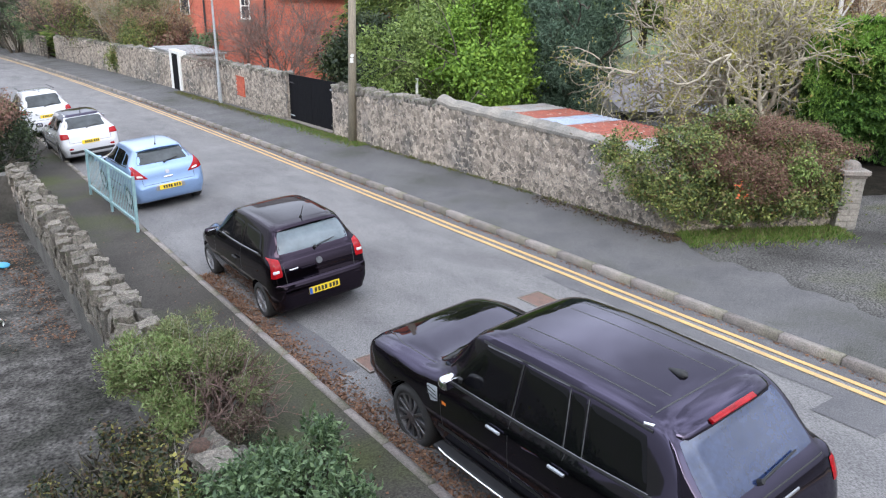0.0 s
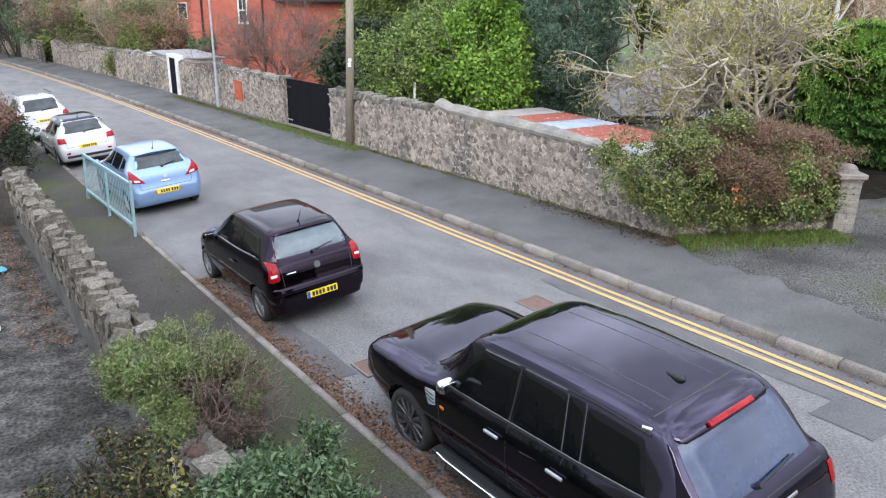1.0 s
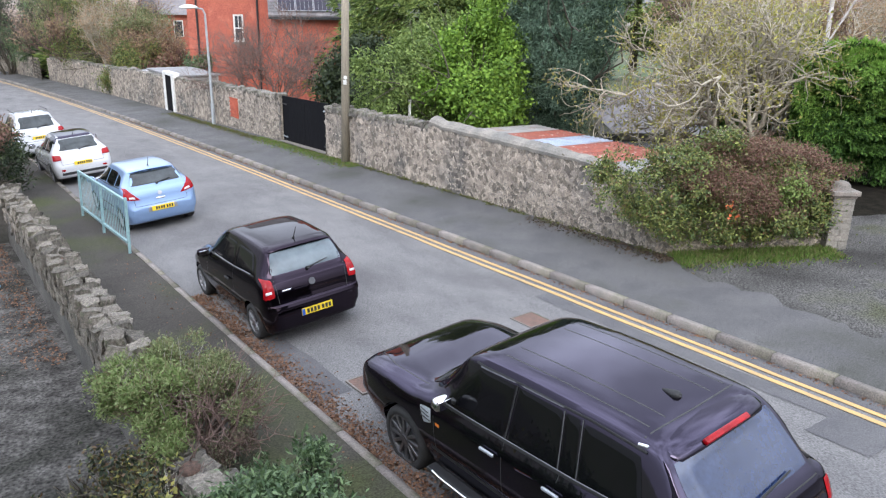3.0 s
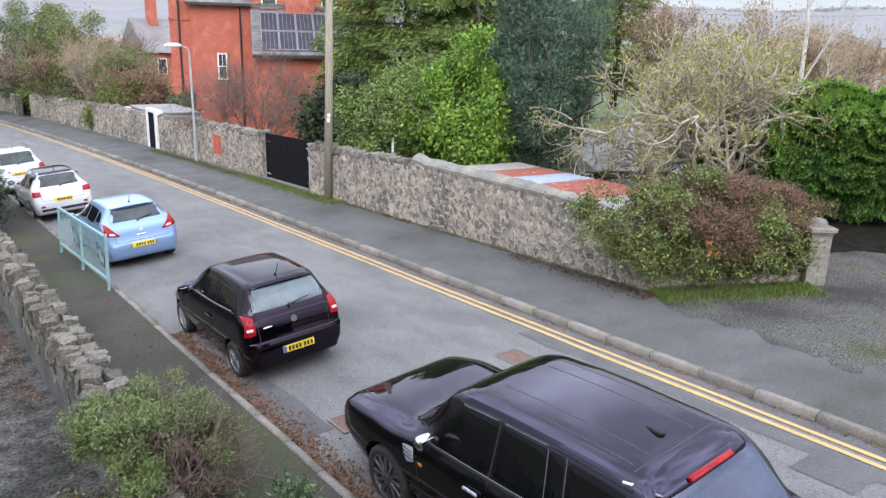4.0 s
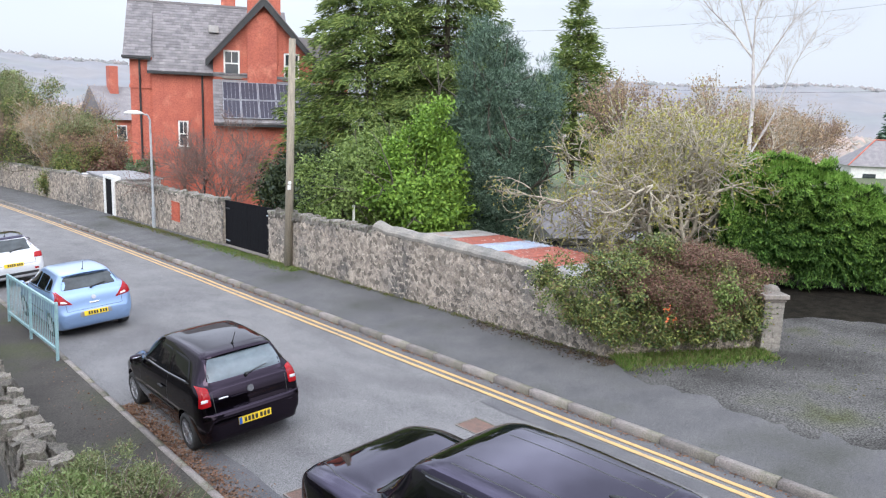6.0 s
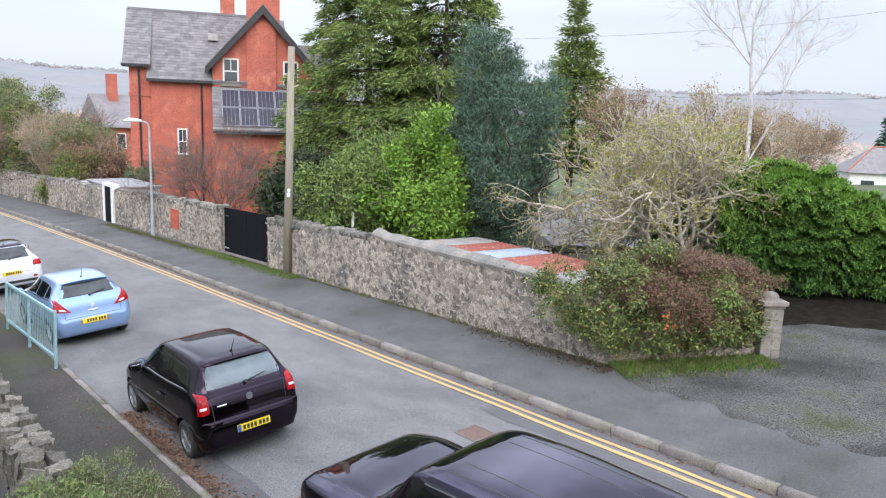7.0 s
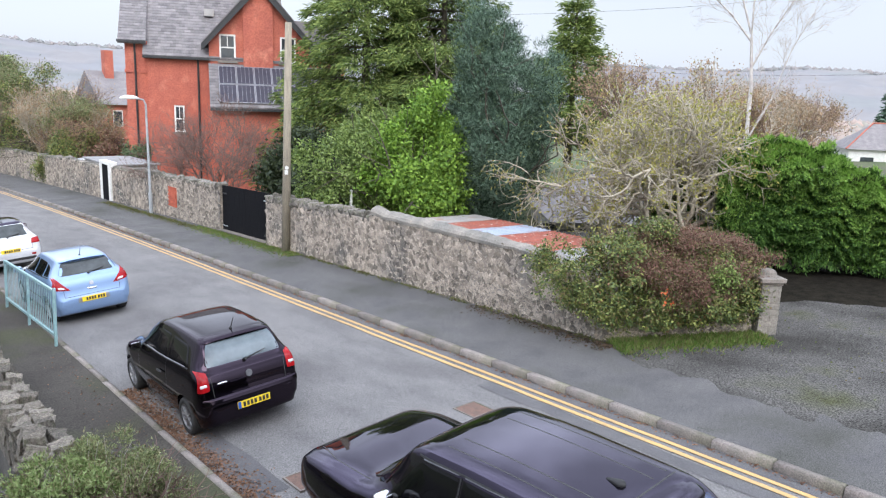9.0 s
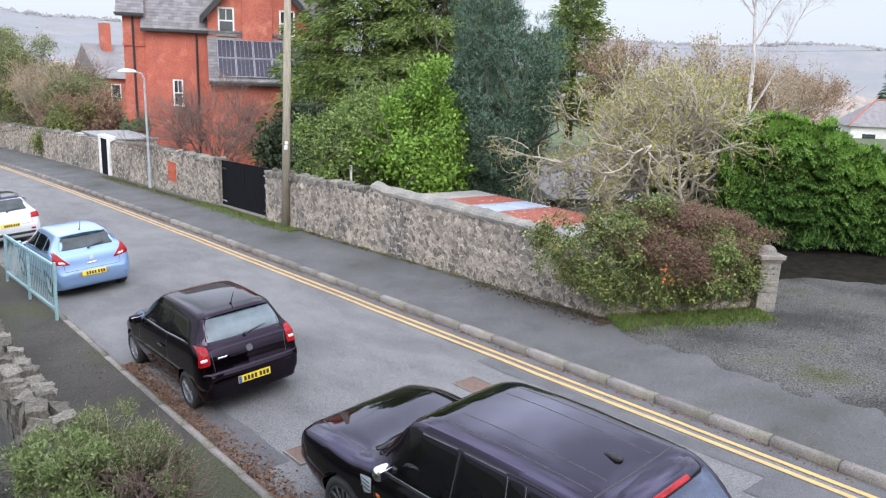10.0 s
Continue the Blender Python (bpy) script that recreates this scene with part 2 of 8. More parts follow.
M = {
    "asphalt": surf("asphalt", (0.122, 0.118, 0.119), (0.150, 0.144, 0.143), 1.6, 0.9, 0.6, 70, c3=(0.090, 0.085, 0.087), scale3=0.55, amount3=0.52, rough2=0.78, speck=0.52, stretch=(1, 0.5, 1)),
    "asphalt_patch": surf("asphalt_patch", (0.075, 0.073, 0.078), (0.10, 0.097, 0.10), 2, 0.85, 0.5, 60, speck=0.4),
    "pavement": surf("pavement_asphalt", (0.078, 0.076, 0.078), (0.105, 0.102, 0.102), 1.2, 0.92, 0.6, 65, c3=(0.056, 0.056, 0.050), scale3=0.6, speck=0.55, spec=0.3),
    "mossy_pavement": surf("mossy_pavement", (0.046, 0.041, 0.036), (0.062, 0.056, 0.049), 0.9, 0.9, 0.5, 40, c3=(0.054, 0.060, 0.027), scale3=0.5, amount3=0.46, speck=0.45, spec=0.2),
    "drive": surf("driveway", (0.048, 0.046, 0.043), (0.105, 0.101, 0.097), 0.7, 0.98, 0.8, 36, c3=(0.058, 0.061, 0.034), scale3=0.7, amount3=0.56, speck=0.7, spec=0.06),
    "concrete": surf("yard_concrete", (0.040, 0.037, 0.034), (0.105, 0.099, 0.092), 3.5, 0.97, 1.0, 22, c3=(0.036, 0.035, 0.030), scale3=1.1, amount3=0.49, speck=0.65, spec=0.1, bump_dist=0.02),
    "kerb": surf("kerb_stone", (0.150, 0.138, 0.120), (0.215, 0.182, 0.165), 3, 0.9, 0.4, 50, rand=0.25, speck=0.35, c3=(0.10, 0.105, 0.06), scale3=1.3, amount3=0.52),
    "yellow": surf("yellow_road_paint", (0.50, 0.315, 0.12), (0.42, 0.275, 0.12), 3, 0.7, 0.3, 90, c3=(0.22, 0.17, 0.11), scale3=3.0, amount3=0.60),
    "earth": surf("grassy_earth", (0.05, 0.065, 0.025), (0.085, 0.08, 0.04), 0.3, 0.95, 0.5, 8, c3=(0.05, 0.09, 0.02), scale3=0.05),
    "mortar": surf("lime_mortar", (0.47, 0.405, 0.335), (0.31, 0.265, 0.22), 4.5, 0.95, 0.9, 22, speck=0.5, c3=(0.135, 0.125, 0.116), scale3=0.5, amount3=0.50, bump_dist=0.03),
    "stone": surf("limestone", (0.34, 0.287, 0.235), (0.20, 0.172, 0.145), 5, 0.92, 0.7, 30, rand=0.5, speck=0.3, c3=(0.115, 0.108, 0.10), scale3=2.2, amount3=0.5, bump_dist=0.02),
    "stone_far": surf("limestone_far", (0.34, 0.287, 0.235), (0.20, 0.172, 0.145), 5, 0.92, 0.7, 30, rand=0.5, speck=0.3, island=True, c3=(0.115, 0.108, 0.10), scale3=0.6, amount3=0.5, bump_dist=0.02),
    "coping": surf("coping_stone", (0.21, 0.19, 0.168), (0.12, 0.11, 0.098), 6, 0.92, 0.8, 28, rand=0.38, c3=(0.10, 0.105, 0.065), scale3=3.0, amount3=0.5, bump_dist=0.02),
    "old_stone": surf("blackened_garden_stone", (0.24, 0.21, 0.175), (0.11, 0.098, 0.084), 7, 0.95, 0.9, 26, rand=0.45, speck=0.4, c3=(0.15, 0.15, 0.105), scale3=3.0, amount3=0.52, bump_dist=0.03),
    "cap": surf("weathered_cement", (0.25, 0.228, 0.20), (0.17, 0.158, 0.14), 3, 0.95, 0.7, 30, speck=0.25, c3=(0.14, 0.135, 0.125), scale3=1.2),
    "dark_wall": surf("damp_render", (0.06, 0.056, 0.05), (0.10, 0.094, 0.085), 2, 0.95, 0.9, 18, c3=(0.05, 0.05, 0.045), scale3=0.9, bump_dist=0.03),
    "brick": surf("red_brick", (0.47, 0.105, 0.055), (0.38, 0.085, 0.05), 6, 0.85, 0.3, 40, rand=0.16, c3=(0.32, 0.10, 0.065), scale3=0.5),
    "brick_wall": surf("red_brick_wall", (0.43, 0.122, 0.08), (0.36, 0.10, 0.07), 1.4, 0.85, 0.3, 12, c3=(0.52, 0.19, 0.13), scale3=1.1, amount3=0.56, speck=0.22),
    "slate": surf("roof_slate", (0.15, 0.140, 0.146), (0.20, 0.186, 0.188), 2, 0.8, 0.3, 20, spec=0.25, c3=(0.15, 0.14, 0.145), scale3=0.5, rand=0.2, island=True),
    "black_trim": surf("black_painted_timber", (0.02, 0.022, 0.025), (0.03, 0.03, 0.033), 6, 0.5, 0.1, 60),
    "white_paint": surf("white_paint", (0.70, 0.70, 0.68), (0.60, 0.60, 0.58), 3, 0.5, 0.1, 50),
    "window_glass": surf("window_glass", (0.05, 0.06, 0.07), (0.03, 0.035, 0.04), 2, 0.06, 0.0, 20, spec=0.8),
    "gate": surf("black_gate_timber", (0.007, 0.0075, 0.009), (0.011, 0.011, 0.013), 5, 0.95, 0.2, 50, stretch=(6, 6, 1), spec=0.08),
    "galv": surf("galvanised_steel", (0.42, 0.45, 0.47), (0.34, 0.36, 0.39), 8, 0.45, 0.1, 60, metal=0.3),
    "pole": surf("weathered_pole", (0.30, 0.26, 0.20), (0.21, 0.185, 0.145), 5, 0.9, 0.6, 40, stretch=(5, 5, 0.5)),
    "teal": surf("teal_railing_paint", (0.23, 0.36, 0.375), (0.18, 0.29, 0.31), 8, 0.5, 0.15, 50, c3=(0.28, 0.33, 0.32), scale3=5, amount3=0.58),
    "solar": surf("solar_cells", (0.035, 0.033, 0.05), (0.05, 0.045, 0.06), 4, 0.35, 0.0, 20, spec=0.2),
    "alu": surf("aluminium", (0.34, 0.34, 0.36), (0.28, 0.28, 0.30), 6, 0.45, 0.05, 40, metal=0.8),
    "rust_sheet": surf("rusty_sheet", (0.31, 0.085, 0.055), (0.23, 0.075, 0.055), 5, 0.8, 0.2, 30, c3=(0.48, 0.40, 0.36), scale3=7.0, amount3=0.58),
    "blue_sheet": surf("pale_blue_sheet", (0.27, 0.33, 0.43), (0.33, 0.37, 0.44), 2, 0.6, 0.2, 30, c3=(0.30, 0.16, 0.12), scale3=2.2, amount3=0.56),
    "white_sheet": surf("weathered_white_sheet", (0.34, 0.33, 0.32), (0.27, 0.26, 0.255), 2, 0.6, 0.2, 30, c3=(0.30, 0.22, 0.18), scale3=1.8, amount3=0.55),
    "felt": surf("grey_roof_felt", (0.20, 0.20, 0.205), (0.27, 0.27, 0.275), 2, 0.9, 0.3, 30),
    "pebbledash": surf("pebbledash", (0.36, 0.345, 0.33), (0.28, 0.27, 0.26), 3, 0.95, 0.8, 40),
    "bark": surf("bark", (0.10, 0.085, 0.065), (0.065, 0.055, 0.045), 8, 0.95, 0.8, 30, bump_dist=0.02),
    "pale_bark": surf("pale_bark", (0.46, 0.43, 0.37), (0.33, 0.305, 0.26), 6, 0.9, 0.5, 30),
    "tan_bark": surf("tan_bark", (0.43, 0.385, 0.305), (0.28, 0.245, 0.19), 6, 0.9, 0.5, 30),
    "birch": surf("birch_bark", (0.52, 0.49, 0.47), (0.38, 0.34, 0.33), 3, 0.85, 0.3, 30),
    "red_twig": surf("red_brown_twigs", (0.20, 0.13, 0.11), (0.13, 0.085, 0.072), 4, 0.9, 0.2, 30),
    "rust_cover": surf("rusty_iron_cover", (0.15, 0.085, 0.065), (0.11, 0.07, 0.055), 8, 0.8, 0.6, 40),
    "tyre": surf("tyre_rubber", (0.018, 0.018, 0.018), (0.026, 0.025, 0.025), 8, 0.85, 0.2, 60),
    "rim": surf("alloy_rim", (0.42, 0.42, 0.44), (0.34, 0.34, 0.36), 6, 0.3, 0.0, 40, metal=0.85),
    # near-black soil: the shade under the hedge is put into its colour
    "soil": surf("shaded_soil", (0.012, 0.011, 0.009), (0.022, 0.019, 0.015), 4, 1.0, 0.8, 25, spec=0.03),
    "dark_rim": surf("dark_alloy_rim", (0.13, 0.13, 0.14), (0.18, 0.18, 0.19), 6, 0.3, 0.0, 40, metal=0.8),
    "black_plastic": surf("black_plastic", (0.010, 0.010, 0.011), (0.014, 0.014, 0.015), 8, 0.6, 0.15, 80),
    "chrome": surf("chrome", (0.75, 0.75, 0.77), (0.7, 0.7, 0.72), 4, 0.12, 0.0, 40, metal=1.0),
    "red_lens": surf("red_lamp_lens", (0.33, 0.006, 0.010), (0.22, 0.004, 0.007), 10, 0.12, 0.0, 60, spec=0.3),
    "clear_lens": surf("clear_lamp_lens", (0.62, 0.62, 0.64), (0.5, 0.5, 0.52), 14, 0.1, 0.0, 60, coat=1.0),
    "amber": surf("amber_lens", (0.85, 0.22, 0.03), (0.75, 0.2, 0.03), 10, 0.2, 0.0, 60, coat=1.0),
    "plate": surf("yellow_plate", (0.85, 0.60, 0.03), (0.8, 0.56, 0.03), 6, 0.4, 0.0, 60),
    "plate_blue": surf("blue_plate_band", (0.02, 0.10, 0.45), (0.02, 0.09, 0.4), 6, 0.4, 0.0, 60),
    "ink": surf("black_ink", (0.02, 0.02, 0.02), (0.025, 0.025, 0.025), 6, 0.5, 0.0, 60),
    "car_glass": surf("tinted_car_glass", (0.003, 0.003, 0.004), (0.004, 0.004, 0.005), 2, 0.03, 0.0, 20, spec=0.22),
    # blue, grey and pale rear glass: sky reflections are painted into the base colours
    "rear_glass": surf("sky_tinted_glass", (0.008, 0.018, 0.06), (0.018, 0.032, 0.085), 3, 0.03, 0.0, 20, spec=1.0),
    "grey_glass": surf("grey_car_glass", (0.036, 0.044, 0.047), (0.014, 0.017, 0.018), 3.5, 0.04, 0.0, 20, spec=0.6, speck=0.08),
    "lit_glass": surf("sky_paled_glass", (0.10, 0.135, 0.155), (0.065, 0.088, 0.105), 3.0, 0.03, 0.0, 20, spec=0.8, speck=0.06),
    "black_paint": surf("black_car_paint", (0.058, 0.051, 0.074), (0.061, 0.054, 0.078), 1, 0.04, 0.0, 300, metal=0.97, spec=0.2, speck=0.05),
    "plum_paint": surf("black_plum_car_paint", (0.032, 0.025, 0.034), (0.035, 0.027, 0.037), 1, 0.04, 0.0, 300, metal=0.96, spec=0.2, speck=0.05),
    "blue_paint": surf("light_blue_metallic_paint", (0.20, 0.31, 0.51), (0.215, 0.325, 0.53), 1, 0.3, 0.0, 300, coat=1.0, metal=0.45),
    "white_car": surf("white_car_paint", (0.52, 0.53, 0.56), (0.49, 0.50, 0.53), 1, 0.25, 0.0, 300, coat=1.0),
    "litter": leafy("fallen_leaves", [(0.19, 0.095, 0.058), (0.12, 0.068, 0.045), (0.24, 0.135, 0.08), (0.075, 0.048, 0.036)], 0.8, 0.0),
    "mulch": leafy("dark_leaf_mulch", [(0.06, 0.043, 0.032), (0.04, 0.032, 0.025), (0.10, 0.06, 0.04), (0.05, 0.055, 0.028)], 0.9, 0.0),
    "grass": leafy("grass_blades", [(0.05, 0.10, 0.014), (0.10, 0.18, 0.028), (0.18, 0.21, 0.065), (0.15, 0.12, 0.07)], 0.7, 0.3),
    "weed": leafy("weeds_and_moss", [(0.07, 0.10, 0.025), (0.11, 0.12, 0.04), (0.13, 0.10, 0.05)], 0.8, 0.2),
    "bright_leaf": leafy("bright_green_leaves", [(0.07, 0.14, 0.022), (0.15, 0.27, 0.04), (0.25, 0.40, 0.06), (0.10, 0.19, 0.03)]),
    "privet_leaf": leafy("olive_green_leaves", [(0.065, 0.105, 0.03), (0.15, 0.22, 0.06), (0.26, 0.34, 0.10), (0.10, 0.15, 0.04)]),
    "blue_conifer": leafy("blue_green_needles", [(0.010, 0.026, 0.014), (0.045, 0.085, 0.052), (0.19, 0.28, 0.205), (0.022, 0.046, 0.028)], 0.7, 0.1),
    "cedar": leafy("yellow_green_needles", [(0.035, 0.07, 0.018), (0.11, 0.165, 0.04), (0.25, 0.31, 0.085), (0.055, 0.095, 0.025)], 0.7, 0.12),
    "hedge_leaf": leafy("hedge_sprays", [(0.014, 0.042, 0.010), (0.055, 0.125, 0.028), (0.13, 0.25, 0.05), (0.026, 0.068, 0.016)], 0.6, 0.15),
    # lighter copy of the hedge leaves: light from above is painted in
    "hedge_tip_lit": leafy("top_lit_hedge_tips", [(0.11, 0.22, 0.04), (0.22, 0.38, 0.075), (0.33, 0.50, 0.12), (0.16, 0.29, 0.055)], 0.6, 0.35),
    "bush_leaf": leafy("mixed_bush_leaves", [(0.030, 0.05, 0.018), (0.095, 0.14, 0.045), (0.29, 0.32, 0.09), (0.05, 0.08, 0.028), (0.16, 0.19, 0.06), (0.19, 0.11, 0.06)], 0.55, 0.2),
    "bush_brown": leafy("red_brown_leaves", [(0.15, 0.075, 0.06), (0.22, 0.12, 0.09), (0.11, 0.07, 0.052), (0.17, 0.15, 0.07)], 0.7, 0.15),
    "yellow_leaf": leafy("yellowing_leaves", [(0.30, 0.28, 0.085), (0.44, 0.40, 0.12), (0.24, 0.26, 0.085), (0.33, 0.26, 0.11)], 0.6, 0.35),
    "hebe": leafy("shrub_leaves", [(0.08, 0.10, 0.04), (0.17, 0.21, 0.09), (0.27, 0.29, 0.14), (0.14, 0.10, 0.065)], 0.6, 0.2),
    "hebe_fresh": leafy("fresh_shrub_leaves", [(0.10, 0.15, 0.045), (0.19, 0.26, 0.085), (0.28, 0.34, 0.15), (0.15, 0.12, 0.06)], 0.6, 0.2),
    "hebe_dead": leafy("dry_shrub_growth", [(0.13, 0.09, 0.075), (0.19, 0.13, 0.10), (0.09, 0.075, 0.055), (0.16, 0.17, 0.09)], 0.8, 0.1),
    "climber": leafy("climber_leaves", [(0.018, 0.028, 0.014), (0.04, 0.055, 0.03), (0.10, 0.06, 0.03), (0.03, 0.045, 0.022), (0.25, 0.22, 0.06)], 0.6, 0.15),
    "stump_wood": surf("weathered_stump", (0.16, 0.095, 0.07), (0.09, 0.06, 0.048), 9, 0.95, 0.8, 40, stretch=(4, 4, 0.6), bump_dist=0.02),
    "dark_shrub": leafy("dark_green_leaves", [(0.03, 0.055, 0.025), (0.075, 0.125, 0.055), (0.17, 0.24, 0.11), (0.05, 0.09, 0.04)], 0.45, 0.15),
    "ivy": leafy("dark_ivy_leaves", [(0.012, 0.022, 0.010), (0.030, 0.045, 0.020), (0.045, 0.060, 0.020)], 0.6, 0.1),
    "autumn": leafy("autumn_leaves", [(0.30, 0.21, 0.13), (0.40, 0.26, 0.16), (0.25, 0.20, 0.12), (0.36, 0.28, 0.19)], 0.8, 0.3),
    # pale, greyed wood colours: distance haze is mixed into them
    "far_wood": leafy("hazy_distant_wood", [(0.27, 0.225, 0.20), (0.36, 0.275, 0.235), (0.25, 0.235, 0.20), (0.22, 0.205, 0.195)], 1.0, 0.0),
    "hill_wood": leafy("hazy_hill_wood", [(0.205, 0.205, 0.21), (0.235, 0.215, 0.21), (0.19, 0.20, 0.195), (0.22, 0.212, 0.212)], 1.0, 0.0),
}


# ---- ground, road, pavements ----
def sheet(name, xs, ys, h, material, label, category, bendy=True):
    """A strip over the slope; h(x, y) is its height over the street's plane."""
    vs, fs = [], []
    for y in ys:
        for x in xs:
            vs.append((x + (bend(y) if bendy else 0), y, gz(x, y) + h(x, y)))
    k = len(xs)
    for j in range(len(ys) - 1):
        for i in range(k - 1):
            a = j * k + i
            fs.append((a, a + 1, a + k + 1, a + k))
    ob = put(name, mesh_from(name, vs, fs, True), material)
    return tagged(ob, label, category, kind="structure")


far = [-2500, -900, -300, -120, -60, -30, -15, -5]
xs = far + list(range(0, 44, 4)) + [60, 100, 200, 400, 900, 2500]
ys = far + list(range(0, 96, 4)) + [110, 140, 200, 320, 600, 1200, 2500]
sheet("ground", xs, ys, lambda x, y: -0.34 if abs(x) < 60 and abs(y) < 110 else -1.5, M["earth"], "grassy earth between and beyond the gardens", "ground", False)
road_ys = [-30 + 1.0 * i for i in range(151)]
road_xs = [3.70 + 0.29 * i for i in range(21)]
sheet("road", road_xs, road_ys, lambda x, y: camber(x) + 0.008 * noise.noise((x * 0.8, y * 0.6, 0)), M["asphalt"], "worn grey asphalt street with patches", "road")
sheet("pavement_near", [1.9, 2.4, 3.0, 3.63], road_ys, lambda x, y: 0.09 + 0.006 * noise.noise((x, y, 5)), M["mossy_pavement"], "dark mossy asphalt pavement beside the garden wall", "pavement")
sheet("pavement_far", [9.68, 10.3, 11.0, 11.6, 12.2], road_ys[34:], lambda x, y: 0.10 + 0.02 * (x - 9.7) + 0.008 * noise.noise((x, y, 9)), M["pavement"], "grey asphalt pavement below the stone wall", "pavement")
sheet("pavement_corner", [9.68, 10.5, 11.5, 12.2], list(range(-20, 5)), lambda x, y: 0.10 + 0.02 * (x - 9.7) + 0.008 * noise.noise((x, y, 9)), M["pavement"], "asphalt pavement across the mouth of the drive", "pavement")


def apron_height(x, y):
    """The gravelly drive laps over the pavement with an uneven edge."""
    level = 0.10 + 0.02 * (min(x, 12.2) - 9.7) + 0.008 * noise.noise((x, y, 9))
    edge = 0.03 * (x - 11.5 + 0.45 * noise.noise((x * 0.5, y * 0.7, 3)) + 0.35 * noise.noise((x * 2.3, y * 2.3, 8)))
    return level + (clamp(edge, -0.03, 0.006) if y < 8.4 else -0.03 if x < 12.2 else 0.0) + (0.02 * noise.noise((x * 0.6, y * 0.6, 3)) if x > 13.5 else 0.0)


sheet("drive_apron", [10.9 + 0.15 * i for i in range(18)] + [14, 15, 16, 17, 18, 19, 20, 21, 22, 24, 26, 32], [-20, -16, -12, -8] + [-5 + 0.2 * i for i in range(74)] + [10, 12, 14, 16, 18, 20], apron_height, M["drive"], "gravelly asphalt side drive with moss", "driveway")
sheet("yard", [-14, -8, -4, -2, -1, 0, 0.8, 1.75], [-10, -5, 0, 4, 8, 12, 16, 20, 26], lambda x, y: -0.22 + 0.012 * noise.noise((x * 0.8, y * 0.8, 1)), M["concrete"], "stained concrete yard inside the garden wall", "yard", False)


def ribbon(name, x0, x1, y0, y1, h, material, parent, step=0.8, wobble=0.0):
    vs, fs = [], []
    n = int((y1 - y0) / step) + 1
    for i in range(n + 1):
        y = y0 + (y1 - y0) * i / n
        for x in (x0, x1):
            w = wobble * noise.noise((x * 3, y * 1.3, 2))
            xx = x + w
            vs.append((xx + bend(y), y, gz(xx, y) + camber(xx) + 0.008 * noise.noise((xx * 0.8, y * 0.6, 0)) + h))
    for i in range(n):
        fs.append((2 * i, 2 * i + 1, 2 * i + 3, 2 * i + 2))
    return put(name, mesh_from(name, vs, fs), material, parent)


lines = thing("yellow_line", Matrix(), "pair of worn yellow painted no-parking lines along the kerb", "road marking")
lines["kind"] = "structure"
ribbon("line", 8.90, 8.995, -20, 110, 0.012, M["yellow"], lines, wobble=0.012)
ribbon("line", 9.105, 9.20, -20, 110, 0.012, M["yellow"], lines, wobble=0.012)
gutter = thing("gutter", Matrix(), "dark resurfaced strip of asphalt along the kerb", "road patch")
gutter["kind"] = "structure"
ribbon("gutter_strip", 9.22, 9.49, -20, 110, 0.006, M["asphalt_patch"], gutter, wobble=0.03)
ribbon("gutter_strip", 8.55, 8.885, 1.5, 9, 0.006, M["asphalt_patch"], gutter, wobble=0.10)


def patch(name, x0, x1, y0, y1, h, material, label):
    vs, fs, n = [], [], 6
    for j in range(n + 1):
        for i in range(n + 1):
            x, y = x0 + (x1 - x0) * i / n, y0 + (y1 - y0) * j / n
            if i in (0, n):
                x += 0.06 * noise.noise((x * 4, y * 4, 1))
            if j in (0, n):
                y += 0.06 * noise.noise((x * 4, y * 4, 7))
            vs.append((x, y, gz(x, y) + camber(x) + 0.008 * noise.noise((x * 0.8, y * 0.6, 0)) + h))
    for j in range(n):
        for i in range(n):
            a = j * (n + 1) + i
            fs.append((a, a + 1, a + n + 2, a + n + 1))
    ob = put(name, mesh_from(name, vs, fs), material)
    return tagged(ob, label, "road patch", kind="structure")


patch("road_patch", 8.05, 8.75, 3.0, 3.75, 0.007, M["asphalt_patch"], "dark square repair in the asphalt")
patch("road_patch", 3.76, 4.35, 8.0, 10.3, 0.007, M["asphalt_patch"], "dark worn strip of asphalt by the gutter")


def cover(x, y, w, d):
    c = thing("manhole_cover", ground_pose(x, y, 90, 0, camber(x) + 0.012), "rusty iron inspection cover set in the road", "manhole cover", "manhole covers")
    bm = bmesh.new()
    box(bm, -w / 2, w / 2, -d / 2, d / 2, -0.02, 0.004, 0.004)
    part("cover_plate", bm, M["rust_cover"], c)
    bm = bmesh.new()
    for a, b_, e, g in ((-w / 2 - 0.03, w / 2 + 0.03, -d / 2 - 0.03, -d / 2 - 0.004), (-w / 2 - 0.03, w / 2 + 0.03, d / 2 + 0.004, d / 2 + 0.03), (-w / 2 - 0.03, -w / 2 - 0.004, -d / 2, d / 2), (w / 2 + 0.004, w / 2 + 0.03, -d / 2, d / 2)):
        box(bm, a, b_, e, g, -0.02, 0.006)
    part("cover_frame", bm, M["kerb"], c)


cover(4.62, 8.02, 0.42, 0.42)
cover(7.75, 8.2, 0.45, 0.4)


